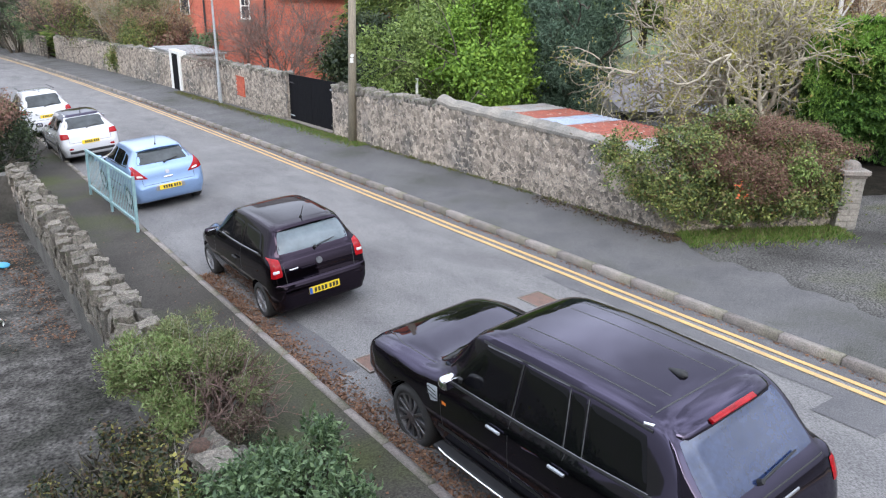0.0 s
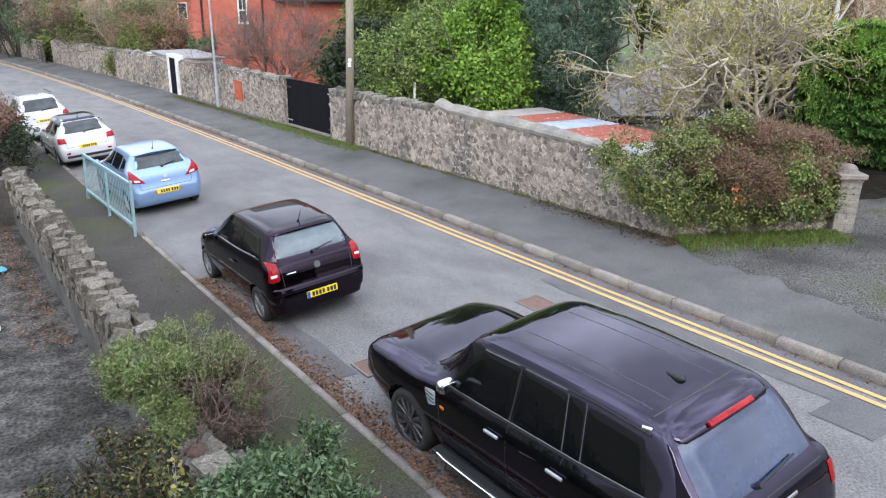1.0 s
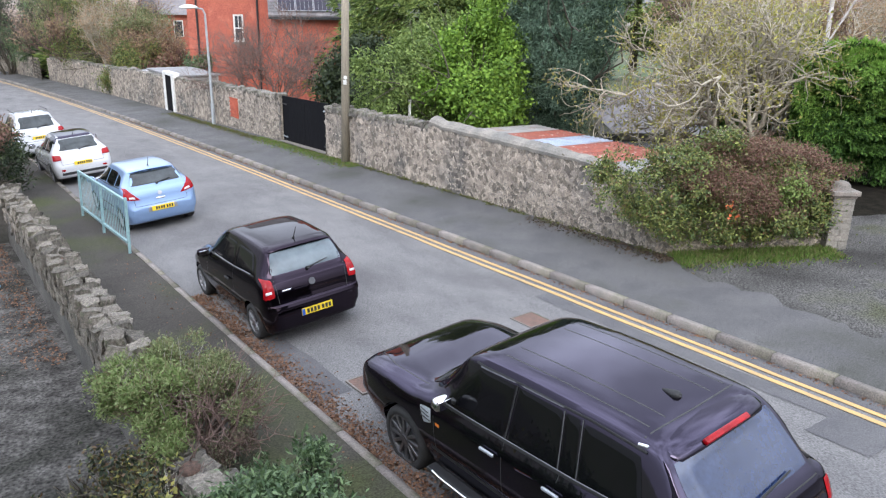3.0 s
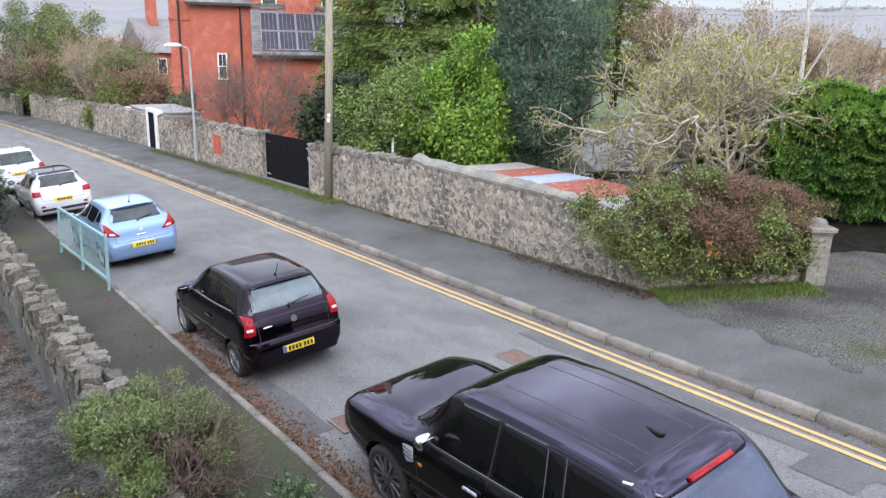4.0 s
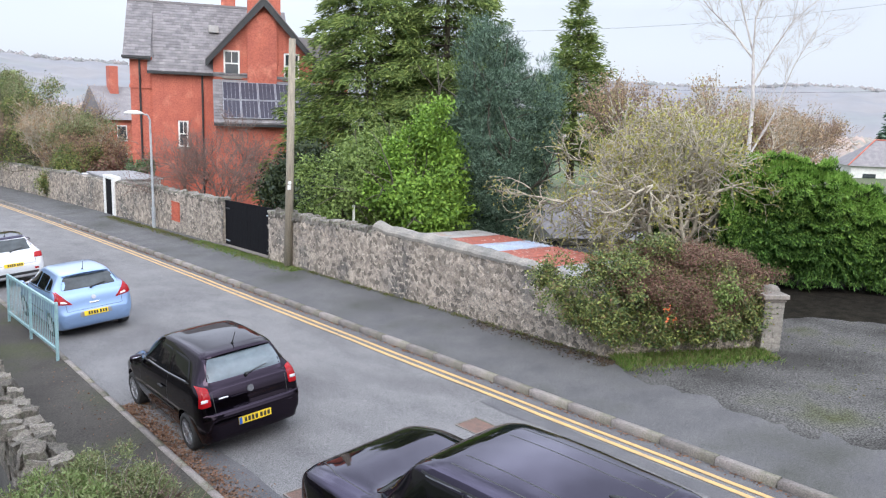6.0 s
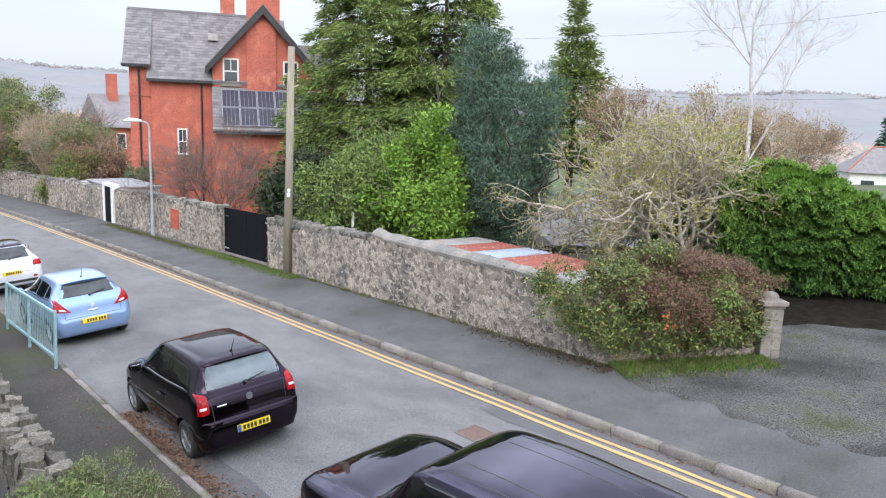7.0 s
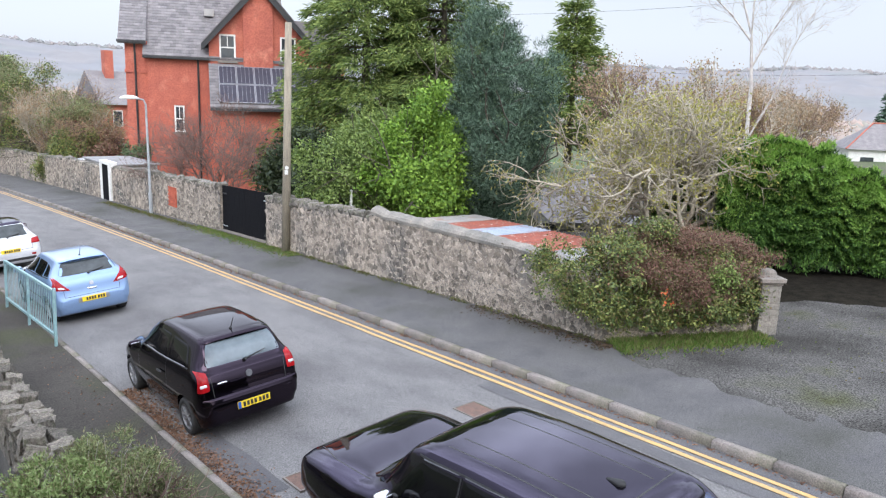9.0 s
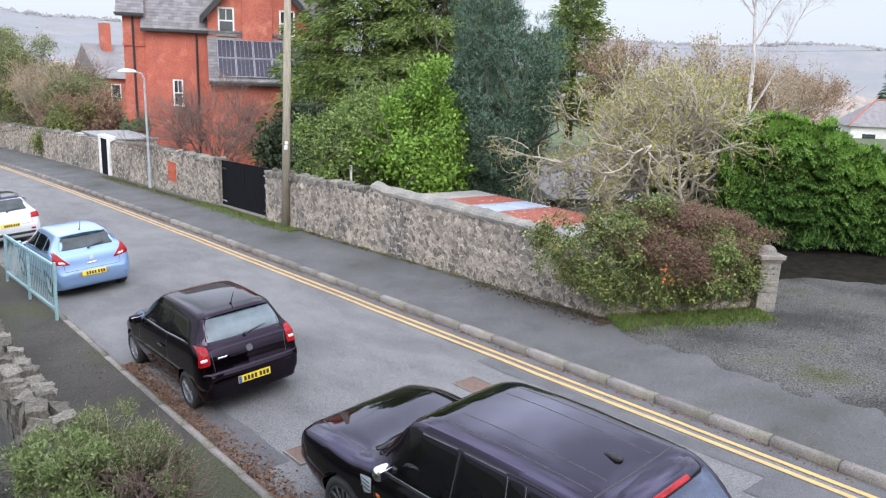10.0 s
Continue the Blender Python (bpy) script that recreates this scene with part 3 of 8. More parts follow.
# ---- kerb stones ----
def rough_box(lx, ly, lz, seed, jitter, cuts=1, rounding=0.25, crag=0.0):
    """An irregular block with rounded, uneven faces."""
    bm = bmesh.new()
    bmesh.ops.create_cube(bm, size=1)
    bmesh.ops.subdivide_edges(bm, edges=bm.edges[:], cuts=cuts, use_grid_fill=True)
    for v in bm.verts:
        c = v.co * 2
        c = c.lerp(c.normalized() * 1.15, rounding)
        k = noise.noise_vector((c * 0.9) + Vector((seed * 7.3, seed * 3.1, 0)))
        c += k * jitter + noise.noise_vector((v.co * 6.0) + Vector((seed * 1.7, 0, seed))) * crag
        v.co = Vector((c.x * lx / 2, c.y * ly / 2, c.z * lz / 2))
    me = bpy.data.meshes.new("stone")
    bm.to_mesh(me)
    bm.free()
    if not crag:
        me.shade_smooth()
    return me


kerb_meshes = [rough_box(0.155, 0.895, 0.26, i + 20, 0.05, 1, 0.06) for i in range(4)]
for me in kerb_meshes:
    me.materials.append(M["kerb"])


def kerb_row(name, x, y0, y1, h, label, slim=1.0):
    row = thing(name, Matrix(), label, "kerb")
    row["kind"] = "structure"
    y, i = y0, 0
    while y < y1:
        ob = new("kerb_stone", kerb_meshes[random.randrange(4)])
        ob.parent = row
        ob.matrix_basis = Matrix.Translation((x + bend(y + 0.45), y + 0.45, gz(x, y + 0.45) + h - 0.13)) @ Euler((math.atan(-0.0365), random.uniform(-0.02, 0.02), math.atan(0.0012 * max(0, y - 22)) + random.uniform(-0.008, 0.008))).to_matrix().to_4x4() @ Matrix.Diagonal((slim, 1, 1, 1))
        y += 0.91


kerb_row("kerb_near", 3.672, -2, 62, 0.105, "row of weathered kerb stones beside the gutter", 0.72)
kerb_row("kerb_far", 9.585, -4, 88, 0.12, "row of pale weathered kerb stones along the pavement")

# ---- rubble stone walls ----
stone_meshes = [rough_box(1, 1, 1, i, 0.45, 1, 0.20, 0.22) for i in range(10)]
for me in stone_meshes:
    me.materials.append(M["stone"])
cope_meshes = [rough_box(1, 1, 1, i + 40, 0.42, 3, 0.30, 0.17) for i in range(12)]
for me in cope_meshes:
    me.shade_smooth()
for me in cope_meshes:
    me.materials.append(M["coping"])
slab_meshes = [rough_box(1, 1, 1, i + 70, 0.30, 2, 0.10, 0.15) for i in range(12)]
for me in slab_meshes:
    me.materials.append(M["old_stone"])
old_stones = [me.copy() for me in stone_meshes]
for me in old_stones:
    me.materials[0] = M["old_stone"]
STONE_DATA = []
for me in stone_meshes:
    STONE_DATA.append((np.array([v.co[:] for v in me.vertices]), [tuple(p.vertices) for p in me.polygons]))


def wall_body(name, p0, p1, top, thick, base, label, material, step=0.6, wave=0.04):
    """A thick wall from p0 to p1; top(s) is its height over the street's plane. The visible face is on the left of p0 to p1."""
    p0, p1 = Vector(p0), Vector(p1)
    d = (p1 - p0)
    length = d.length
    d.normalize()
    nrm = Vector((-d.y, d.x))
    n = max(2, int(length / step))
    vs, fs = [], []
    for i in range(n + 1):
        s = length * i / n
        p = p0 + d * s
        b_ = bend(p.y)
        z = gz(p.x, p.y)
        t = top(s) + wave * noise.noise((s * 1.3, 3.1, p0.x))
        for off, hh in ((0, base), (0, t), (-thick, t), (-thick, base)):
            q = p + nrm * off
            vs.append((q.x + b_, q.y, z + hh))
    for i in range(n):
        a = i * 4
        for k in range(4):
            fs.append((a + k, a + (k + 1) % 4, a + 4 + (k + 1) % 4, a + 4 + k))
    fs.append((3, 2, 1, 0))
    a = n * 4
    fs.append((a, a + 1, a + 2, a + 3))
    ob = put(name, mesh_from(name, vs, fs), material)
    bm = bmesh.new()
    bm.from_mesh(ob.data)
    bmesh.ops.recalc_face_normals(bm, faces=bm.faces)
    bm.to_mesh(ob.data)
    bm.free()
    return tagged(ob, label, "wall", kind="structure")


def stones_on(wall, p0, p1, top, base, size, single, skip=None, proud=0.013, meshes=None):
    """Rubble laid on the visible face: single ones for s in the given stretch, the rest joined."""
    p0, p1 = Vector(p0), Vector(p1)
    d = p1 - p0
    length = d.length
    d.normalize()
    nrm = Vector((-d.y, d.x))
    turn = math.atan2(d.y, d.x)
    z, rows = base, []
    made, vs, fs = 0, [], []
    while z < 2.3:
        hh = size * random.uniform(0.55, 0.85)
        s = random.uniform(-0.2, 0)
        while s < length:
            w = size * random.choice((0.45, 0.6, 0.8, 1.0, 1.0, 1.3, 1.8)) * random.uniform(0.85, 1.15)
            sc, zc = s + w / 2, z + hh / 2 + random.uniform(-0.6, 0.6) * hh
            t = top(clamp(sc, 0, length))
            if sc < length and zc + hh * 0.4 < t and not (skip and skip(sc, zc)):
                p = p0 + d * sc
                m = (Matrix.Translation((p.x + bend(p.y), p.y, gz(p.x, p.y) + zc)) @ Matrix.Rotation(turn, 4, "Z")
                     @ Euler((random.uniform(-0.1, 0.1), random.uniform(-1.0, 1.0), random.uniform(-0.06, 0.06))).to_matrix().to_4x4()
                     @ Matrix.Diagonal((w * 0.92, proud * 2 * random.uniform(0.15, 1.3), hh * random.uniform(0.7, 1.6), 1)))
                if single[0] <= sc <= single[1] and made < 300:
                    ob = new("stone", (meshes or stone_meshes)[random.randrange(10)])
                    ob.parent = wall
                    ob.matrix_basis = m
                    made += 1
                else:
                    data, faces = STONE_DATA[random.randrange(10)]
                    a = len(vs)
                    mm = np.array(m)
                    vs.extend((data @ mm[:3, :3].T + mm[:3, 3]).tolist())
                    fs.extend(tuple(a + i for i in f) for f in faces)
            s += w
        z += hh
    if vs:
        ob = put("rubble_stones", mesh_from("rubble_stones", vs, fs), M["stone_far"], wall, "weathered grey limestone rubble")
        ob["kind"] = "stuff"


def copings(wall, p0, p1, top, thick, s0, s1, size=(0.16, 0.26), tall=(0.16, 0.30), lean=0.3, limit=300, meshes=None):
    """Rough stones on edge along the wall's top."""
    p0, p1 = Vector(p0), Vector(p1)
    d = (p1 - p0).normalized()
    nrm = Vector((-d.y, d.x))
    turn = math.atan2(d.y, d.x)
    s, made = s0, 0
    while s < s1 and made < limit:
        w, hh = random.uniform(*size), random.uniform(*tall)
        p = p0 + d * (s + w / 2) - nrm * (thick / 2 + random.uniform(-0.03, 0.03))
        ob = new("coping_stone", (meshes or cope_meshes)[random.randrange(12)])
        ob.parent = wall
        ob.matrix_basis = (Matrix.Translation((p.x + bend(p.y), p.y, gz(p.x, p.y) + top(s) + hh * 0.38)) @ Matrix.Rotation(turn, 4, "Z")
                           @ Euler((random.uniform(-0.12, 0.12), random.uniform(-lean, lean), random.uniform(-0.15, 0.15))).to_matrix().to_4x4()
                           @ Matrix.Diagonal((w * random.uniform(0.85, 1.05), thick * random.uniform(0.85, 1.12), hh, 1)))
        s += w
        made += 1


# the long wall across the street, from the drive's corner to the gate, and on past the doors
WX = 11.95
def top_a(s):
    """From the corner (s = 0) up the street."""
    if s < 2.3:
        return 1.18 + 0.30 * s if s < 1.5 else 1.63 + 0.1 * (s - 1.5)
    if s < 8.3:
        return 1.70 + 0.035 * (s - 2.3)
    return 1.72


A0, A1 = (WX + 0.02, 9.0), (WX + 0.02, 23.55)
wall_a = wall_body("wall_street_1", A0, A1, top_a, 0.42, -0.1, "old grey limestone rubble wall with patchy lime mortar", M["mortar"])
B0, B1 = (WX + 0.1, 27.6), (WX + 0.1, 70.5)
top_b = lambda s: 1.86 + 0.06 * noise.noise((s * 0.5, 1, 1)) + (0.08 if s > 18 else 0)
wall_b = wall_body("wall_street_2", B0, B1, top_b, 0.42, -0.1, "long grey rubble wall further up the street", M["mortar"])
C0, C1 = (WX - 0.1, 74.2), (WX - 0.4, 112)
wall_c = wall_body("wall_street_3", C0, C1, lambda s: 1.85, 0.42, -0.1, "far stretch of grey rubble wall past a wooden gate", M["mortar"], 2.0)
# the low return wall along the drive
L0, L1 = (14.55, 7.25), (WX + 0.02, 9.0)
wall_l = wall_body("wall_drive", L0, L1, lambda s: 0.42 + 0.16 * s if s > 1.6 else 0.62, 0.4, -0.1, "low tumbledown rubble wall along the drive", M["mortar"])
# the near garden wall
N1, N0 = (1.66, 3.6), (1.66, 20.6)
def top_n(s):
    y = 20.6 - s
    return 0.92 if y > 8.9 else (0.80 if y > 8.0 else 0.42)


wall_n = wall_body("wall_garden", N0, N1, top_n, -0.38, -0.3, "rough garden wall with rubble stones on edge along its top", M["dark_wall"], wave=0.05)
wall_e = wall_body("wall_garden_end", (-3.5, 20.6), (2.06, 20.6), lambda s: 0.95, 0.36, -0.3, "dark garden wall closing the yard's far side", M["dark_wall"])

# ---- gate, doors and openings in the long wall ----
def plank_gate(name, y0, y1, x, h, label):
    g = thing(name, Matrix.Translation((x, y0, gz(x, y0))), label, "gate")
    g["kind"] = "structure"
    w = y1 - y0
    for k in (0, 1):
        a, b_ = k * w / 2 + 0.01, (k + 1) * w / 2 - 0.01
        n = 9
        for i in range(n):
            bm = bmesh.new()
            q = (b_ - a) / n
            dz = -0.0365 * (a + q * i)
            box(bm, 0, 0.035, a + q * i + 0.004, a + q * (i + 1) - 0.004, 0.16 + dz, h + dz, 0.006)
            part("plank", bm, M["gate"], g)
        for zz in (0.35, h - 0.3):
            bm = bmesh.new()
            yy = a + 0.02 if k == 0 else b_ - 0.42
            dz = -0.0365 * yy
            box(bm, -0.012, -0.002, yy, yy + 0.4, zz + dz - 0.025, zz + dz + 0.025, 0.003)
            part("hinge", bm, M["galv"] if (k + (zz > 1)) % 2 else M["black_trim"], g, "steel strap hinge")
    return g


plank_gate("gate_double", 23.62, 27.52, WX + 0.2, 1.9, "tall black-painted double timber gate in the stone wall")
sill = patch("gate_threshold", WX - 0.05, WX + 0.35, 23.6, 27.55, 0, M["kerb"], "pale concrete threshold under the black gate")
for v in sill.data.vertices:
    v.co.z = gz(v.co.x, v.co.y) + 0.2

dy = 40.6
door = thing("door_wall", Matrix.Translation((WX + 0.1 + bend(dy), dy, gz(WX, dy))), "dark narrow garden door in a white-painted surround", "door")
door["kind"] = "structure"
for nm, a, b_, z0, z1, mt in (("jamb", -0.38, -0.02, -0.05, 1.98, "white_paint"), ("jamb", 1.02, 1.38, -0.05, 1.98, "white_paint"), ("lintel", -0.38, 1.38, 1.98, 2.14, "white_paint"), ("door_leaf", -0.02, 1.02, 0.02, 1.98, "gate")):
    bm = bmesh.new()
    x0 = -0.07 if nm != "door_leaf" else -0.045
    box(bm, x0, 0.3, a, b_, z0, z1, 0.01)
    part(nm, bm, M[mt], door)

bp = thing("brick_infill", Matrix.Translation((WX + 0.1 + bend(32.2), 31.8, gz(WX, 31.8))), "patch of red brick filling in the stone wall", "brick patch")
for r in range(11):
    for k in range(4):
        bm = bmesh.new()
        o = 0.115 * (r % 2)
        a, b_ = max(0, k * 0.235 - o), min(0.9, k * 0.235 + 0.225 - o)
        box(bm, -0.045, 0.05, a, b_, 0.62 + r * 0.078, 0.62 + r * 0.078 + 0.066)
        part("brick", bm, M["brick"], bp)

fg = thing("field_gate", Matrix.Translation((WX - 0.35 + bend(72), 70.7, gz(WX, 70.7))), "brown wooden barred gate between stone walls", "gate")
for i in range(6):
    bm = bmesh.new()
    box(bm, 0, 0.05, 0.05, 3.3, 0.2 + i * 0.26, 0.36 + i * 0.26, 0.01)
    part("bar", bm, M["bark"], fg)
for a in (0.05, 1.6, 3.2):
    bm = bmesh.new()
    box(bm, -0.05, -0.005, a, a + 0.12, 0.1, 1.75, 0.01)
    part("upright", bm, M["bark"], fg)

# ---- gate pillar by the drive ----
pil = thing("gate_pillar", Matrix.Translation((14.82, 7.12, gz(14.8, 7.1))) @ Matrix.Rotation(radians(-33), 4, "Z"), "pale stone-block gate pillar with a moulded domed cap", "pillar")
hz = 0.08
rows_ = 9
for r in range(rows_):
    hh = 1.12 / rows_
    for k in (0, 1):
        bm = bmesh.new()
        cut = 0.02 if r % 2 else -0.06
        a, b_ = (-0.21, cut - 0.004) if k == 0 else (cut + 0.004, 0.21)
        j = random.uniform(0, 0.008)
        box(bm, a - j, b_ + j, -0.21 - j, 0.21 + j, hz + r * hh, hz + (r + 1) * hh - 0.005, 0.008)
        part("block", bm, M["cap"], pil)
for a, z0, z1 in ((0.235, 1.20, 1.26), (0.275, 1.262, 1.36)):
    bm = bmesh.new()
    box(bm, -a, a, -a, a, z0, z1, 0.02)
    part("cap_slab", bm, M["kerb"], pil)
v_, f_ = lathe([(0.0, 1.52), (0.07, 1.515), (0.13, 1.49), (0.17, 1.44), (0.18, 1.39), (0.25, 1.362)], 20, "Z")
put("dome", mesh_from("dome", v_, f_, True), M["kerb"], pil)


# ---- poles, lamp, railing ----
pole = thing("utility_pole", Matrix.Translation((WX - 0.1, 21.95, gz(WX, 21.95))), "weathered grey wooden telegraph pole by the stone wall", "utility pole")
bm = bmesh.new()
cyl(bm, (0, 0, -0.1), (0.13, -0.06, 7.45), 0.145, 0.105, 16)
part("shaft", bm, M["pole"], pole, smooth=True)
bm = bmesh.new()
cyl(bm, (-0.02, -0.14, 2.92), (-0.02, -0.17, 2.92), 0.06, 0.06, 12)
box(bm, -0.1, 0.02, -0.165, -0.15, 2.7, 2.85, 0.004)
part("marker_plate", bm, M["white_paint"], pole, "small white marker plates")

lamp = thing("street_lamp", Matrix.Translation((11.7, 34.2, gz(11.7, 34.2))), "slim grey steel street lamp with a flat oval head", "street lamp")
bm = bmesh.new()
cyl(bm, (0, 0, -0.05), (0, 0, 1.1), 0.085, 0.085, 14)
cyl(bm, (0, 0, 1.1), (-0.03, 0, 5.0), 0.06, 0.045, 14)
part("column", bm, M["galv"], lamp, smooth=False)
bm = bmesh.new()
cyl(bm, (-0.03, 0, 4.98), (-0.12, 0, 5.2), 0.04, 0.035, 12)
cyl(bm, (-0.12, 0, 5.2), (-0.45, 0, 5.25), 0.035, 0.035, 12)
part("bracket", bm, M["galv"], lamp)
v_, f_ = lathe([(0.0, 0.16), (0.12, 0.15), (0.26, 0.09), (0.33, 0.02), (0.30, -0.03), (0.0, -0.05)], 20, "Z")
head = put("lamp_head", mesh_from("lamp_head", v_, f_, True), M["white_paint"], lamp, "pale oval lamp head")
head.matrix_basis = Matrix.Translation((-0.72, 0, 5.25)) @ Matrix.Diagonal((1.3, 0.75, 0.9, 1))

rail = thing("guard_rail", ground_pose(3.53, 16.29, 91.7, -3.6, 0.09), "pale teal painted steel pedestrian guard rail by the kerb", "railing")
for a in (0.0, 2.1, 4.2):
    bm = bmesh.new()
    box(bm, a - 0.028, a + 0.028, -0.028, 0.028, -0.1, 1.18 if a else 1.22, 0.006)
    part("post", bm, M["teal"], rail)
for a in (0.0, 2.1):
    for z in (1.12, 0.20):
        bm = bmesh.new()
        box(bm, a + 0.03, a + 2.07, -0.026, 0.026, z, z + 0.06, 0.008)
        part("rail", bm, M["teal"], rail)
    for i in range(14):
        bm = bmesh.new()
        box(bm, a + 0.14 + i * 0.14, a + 0.154 + i * 0.14, -0.005, 0.005, 0.25, 1.13)
        part("bar", bm, M["teal"], rail)

# ---- big red brick house ----
HA = Vector((14.9, 46.9, 0))
e1 = Vector((0.925, -0.38, 0))
hz0 = gz(17, 45) - 0.1
house = thing("brick_house", Matrix.Translation((HA.x, HA.y, hz0)) @ Matrix.Rotation(math.atan2(e1.y, e1.x), 4, "Z"), "tall red brick villa with slate roofs and black bargeboards", "house")


def hbox(name, x0, x1, y0, y1, z0, z1, mt, label="", bevel=0.0, parent=None):
    bm = bmesh.new()
    box(bm, x0, x1, y0, y1, z0, z1, bevel)
    return part(name, bm, M[mt], parent or house, label)


hbox("wall", 0.0, 1.25, 0.35, 9.0, 0, 8.75, "brick_wall")
hbox("wall", 1.25, 4.75, 0.0, 9.0, 0, 7.95, "brick_wall")
hbox("string_course", -0.04, 1.27, 0.29, 0.36, 3.0, 3.22, "brick_wall")
hbox("string_course", 1.2, 4.75, -0.06, 0.01, 3.0, 3.2, "brick_wall")
hbox("string_course", -0.05, 1.27, 0.28, 0.36, 6.9, 7.1, "brick_wall")
# gable block
gx0, gx1, gzt = 4.75, 10.7, 12.6
bm = bmesh.new()
vs_ = [bm.verts.new(p) for p in ((gx0, -0.25, 0), (gx1, -0.25, 0), (gx1, -0.25, 8.9), ((gx0 + gx1) / 2, -0.25, 12.2), (gx0, -0.25, 8.9))]
bm.faces.new(vs_)
r = bmesh.ops.extrude_face_region(bm, geom=bm.faces[:])
bmesh.ops.translate(bm, vec=(0, 9, 0), verts=[g for g in r["geom"] if isinstance(g, bmesh.types.BMVert)])
part("gable_wall", bm, M["brick_wall"], house)
hbox("chimney_breast", 6.75, 8.5, -0.45, -0.25, 7.5, 11.6, "brick_wall")
for k in range(4):
    hbox("corbel", 6.75 + 0.12 * k, 8.5 - 0.12 * k, -0.45 + 0.03 * k, -0.25, 7.42 - 0.09 * k, 7.50 - 0.09 * k, "brick_wall", "stepped brick corbel")
hbox("chimney", 6.9, 8.9, 1.2, 2.1, 10.0, 14.2, "brick_wall")
hbox("chimney", 5.4, 6.3, 4.8, 5.6, 10.0, 13.6, "brick_wall")


def slope_roof(name, x0, x1, y0, z0, y1, z1, thick, rows, label=""):
    """Slates in courses on a slope that rises from (y0, z0) to (y1, z1)."""
    vs, fs = [], []
    dy_, dz_ = (y1 - y0) / rows, (z1 - z0) / rows
    for r_ in range(rows):
        w = 0.34
        n = int((x1 - x0) / w) + 2
        for k in range(n):
            a = max(x0, x0 + (k - 0.5 * (r_ % 2)) * w + 0.006)
            b_ = min(x1, x0 + (k + 1 - 0.5 * (r_ % 2)) * w - 0.006)
            if b_ - a < 0.02:
                continue
            t = random.uniform(0.012, 0.022)
            i = len(vs)
            for yy, zz in ((y0 + r_ * dy_ - 0.03, z0 + r_ * dz_ - 0.03), (y0 + (r_ + 1) * dy_, z0 + (r_ + 1) * dz_)):
                for xx in (a, b_):
                    vs.append((xx, yy, zz + (t + 0.02 if yy < y0 + r_ * dy_ else 0.004)))
            for xx in (a, b_):
                vs.append((xx, y0 + r_ * dy_ - 0.03, z0 + r_ * dz_ - 0.05))
            fs.append((i, i + 1, i + 3, i + 2))
            fs.append((i + 4, i + 5, i + 1, i))
    rf = put("slate_covering", mesh_from(name, vs, fs), M["slate"], house, label)
    rf["kind"] = "stuff"
    return rf


def roof_under(x0, x1, y0, z0, y1, z1):
    bm = bmesh.new()
    q = [bm.verts.new(p) for p in ((x0, y0, z0 - 0.07), (x1, y0, z0 - 0.07), (x1, y1, z1 - 0.07), (x0, y1, z1 - 0.07), (x0, y0, z0 - 0.2), (x1, y0, z0 - 0.2), (x1, y1, z1 - 0.2), (x0, y1, z1 - 0.2))]
    for f in ((0, 1, 2, 3), (7, 6, 5, 4), (0, 4, 5, 1), (1, 5, 6, 2), (2, 6, 7, 3), (3, 7, 4, 0)):
        bm.faces.new([q[i] for i in f])
    part("roof", bm, M["slate"], house)


roof_under(-0.35, 1.2, 0.0, 8.75, 4.6, 12.4)
slope_roof("slates", -0.35, 1.2, 0.0, 8.75, 4.6, 12.4, 0.05, 20)
roof_under(1.0, 9.5, -0.3, 7.95, 4.6, 12.4)
slope_roof("slates", 1.0, 7.2, -0.3, 7.95, 4.6, 12.4, 0.05, 24)
hbox("gutter", -0.4, 1.2, -0.12, 0.0, 8.62, 8.76, "black_trim", "black eaves gutter")
hbox("gutter", 1.0, 4.75, -0.42, -0.28, 7.78, 7.93, "black_trim", "black eaves gutter")
hbox("ridge", -0.3, 7.5, 4.5, 4.75, 12.36, 12.5, "slate")
for xx, z1 in ((0.55, 8.7), (4.1, 7.8)):
    bm = bmesh.new()
    yy = 0.26 if xx < 1 else -0.08
    cyl(bm, (xx, yy, 0), (xx, yy, z1), 0.06, 0.06, 8)
    part("drainpipe", bm, M["black_trim"], house, "black cast-iron drainpipe")
# gable roof and bargeboards
cx_ = (gx0 + gx1) / 2
for sgn in (-1, 1):
    bm = bmesh.new()
    ex = cx_ + sgn * (gx1 - gx0 + 0.9) / 2
    pts = [(cx_, -0.75, 12.55), (ex, -0.75, 8.75), (ex, -0.75, 8.30), (cx_, -0.75, 12.02)]
    vs_ = [bm.verts.new(p) for p in pts]
    bm.faces.new(vs_)
    r = bmesh.ops.extrude_face_region(bm, geom=bm.faces[:])
    bmesh.ops.translate(bm, vec=(0, 0.12, 0), verts=[g for g in r["geom"] if isinstance(g, bmesh.types.BMVert)])
    part("bargeboard", bm, M["black_trim"], house, "black painted bargeboard")
    bm = bmesh.new()
    vs_ = [bm.verts.new(p) for p in ((cx_, -0.8, 12.62), (ex, -0.8, 8.78), (ex, -0.8, 8.7), (cx_, -0.8, 12.54))]
    bm.faces.new(vs_)
    r = bmesh.ops.extrude_face_region(bm, geom=bm.faces[:])
    bmesh.ops.translate(bm, vec=(0, 9, 0), verts=[g for g in r["geom"] if isinstance(g, bmesh.types.BMVert)])
    part("roof", bm, M["slate"], house)
hbox("roof", 9.8, 13.5, 2.5, 8.5, 8.0, 10.6, "slate")
hbox("wall", 10.7, 13.3, 1.5, 8.5, 0, 8.0, "brick_wall")


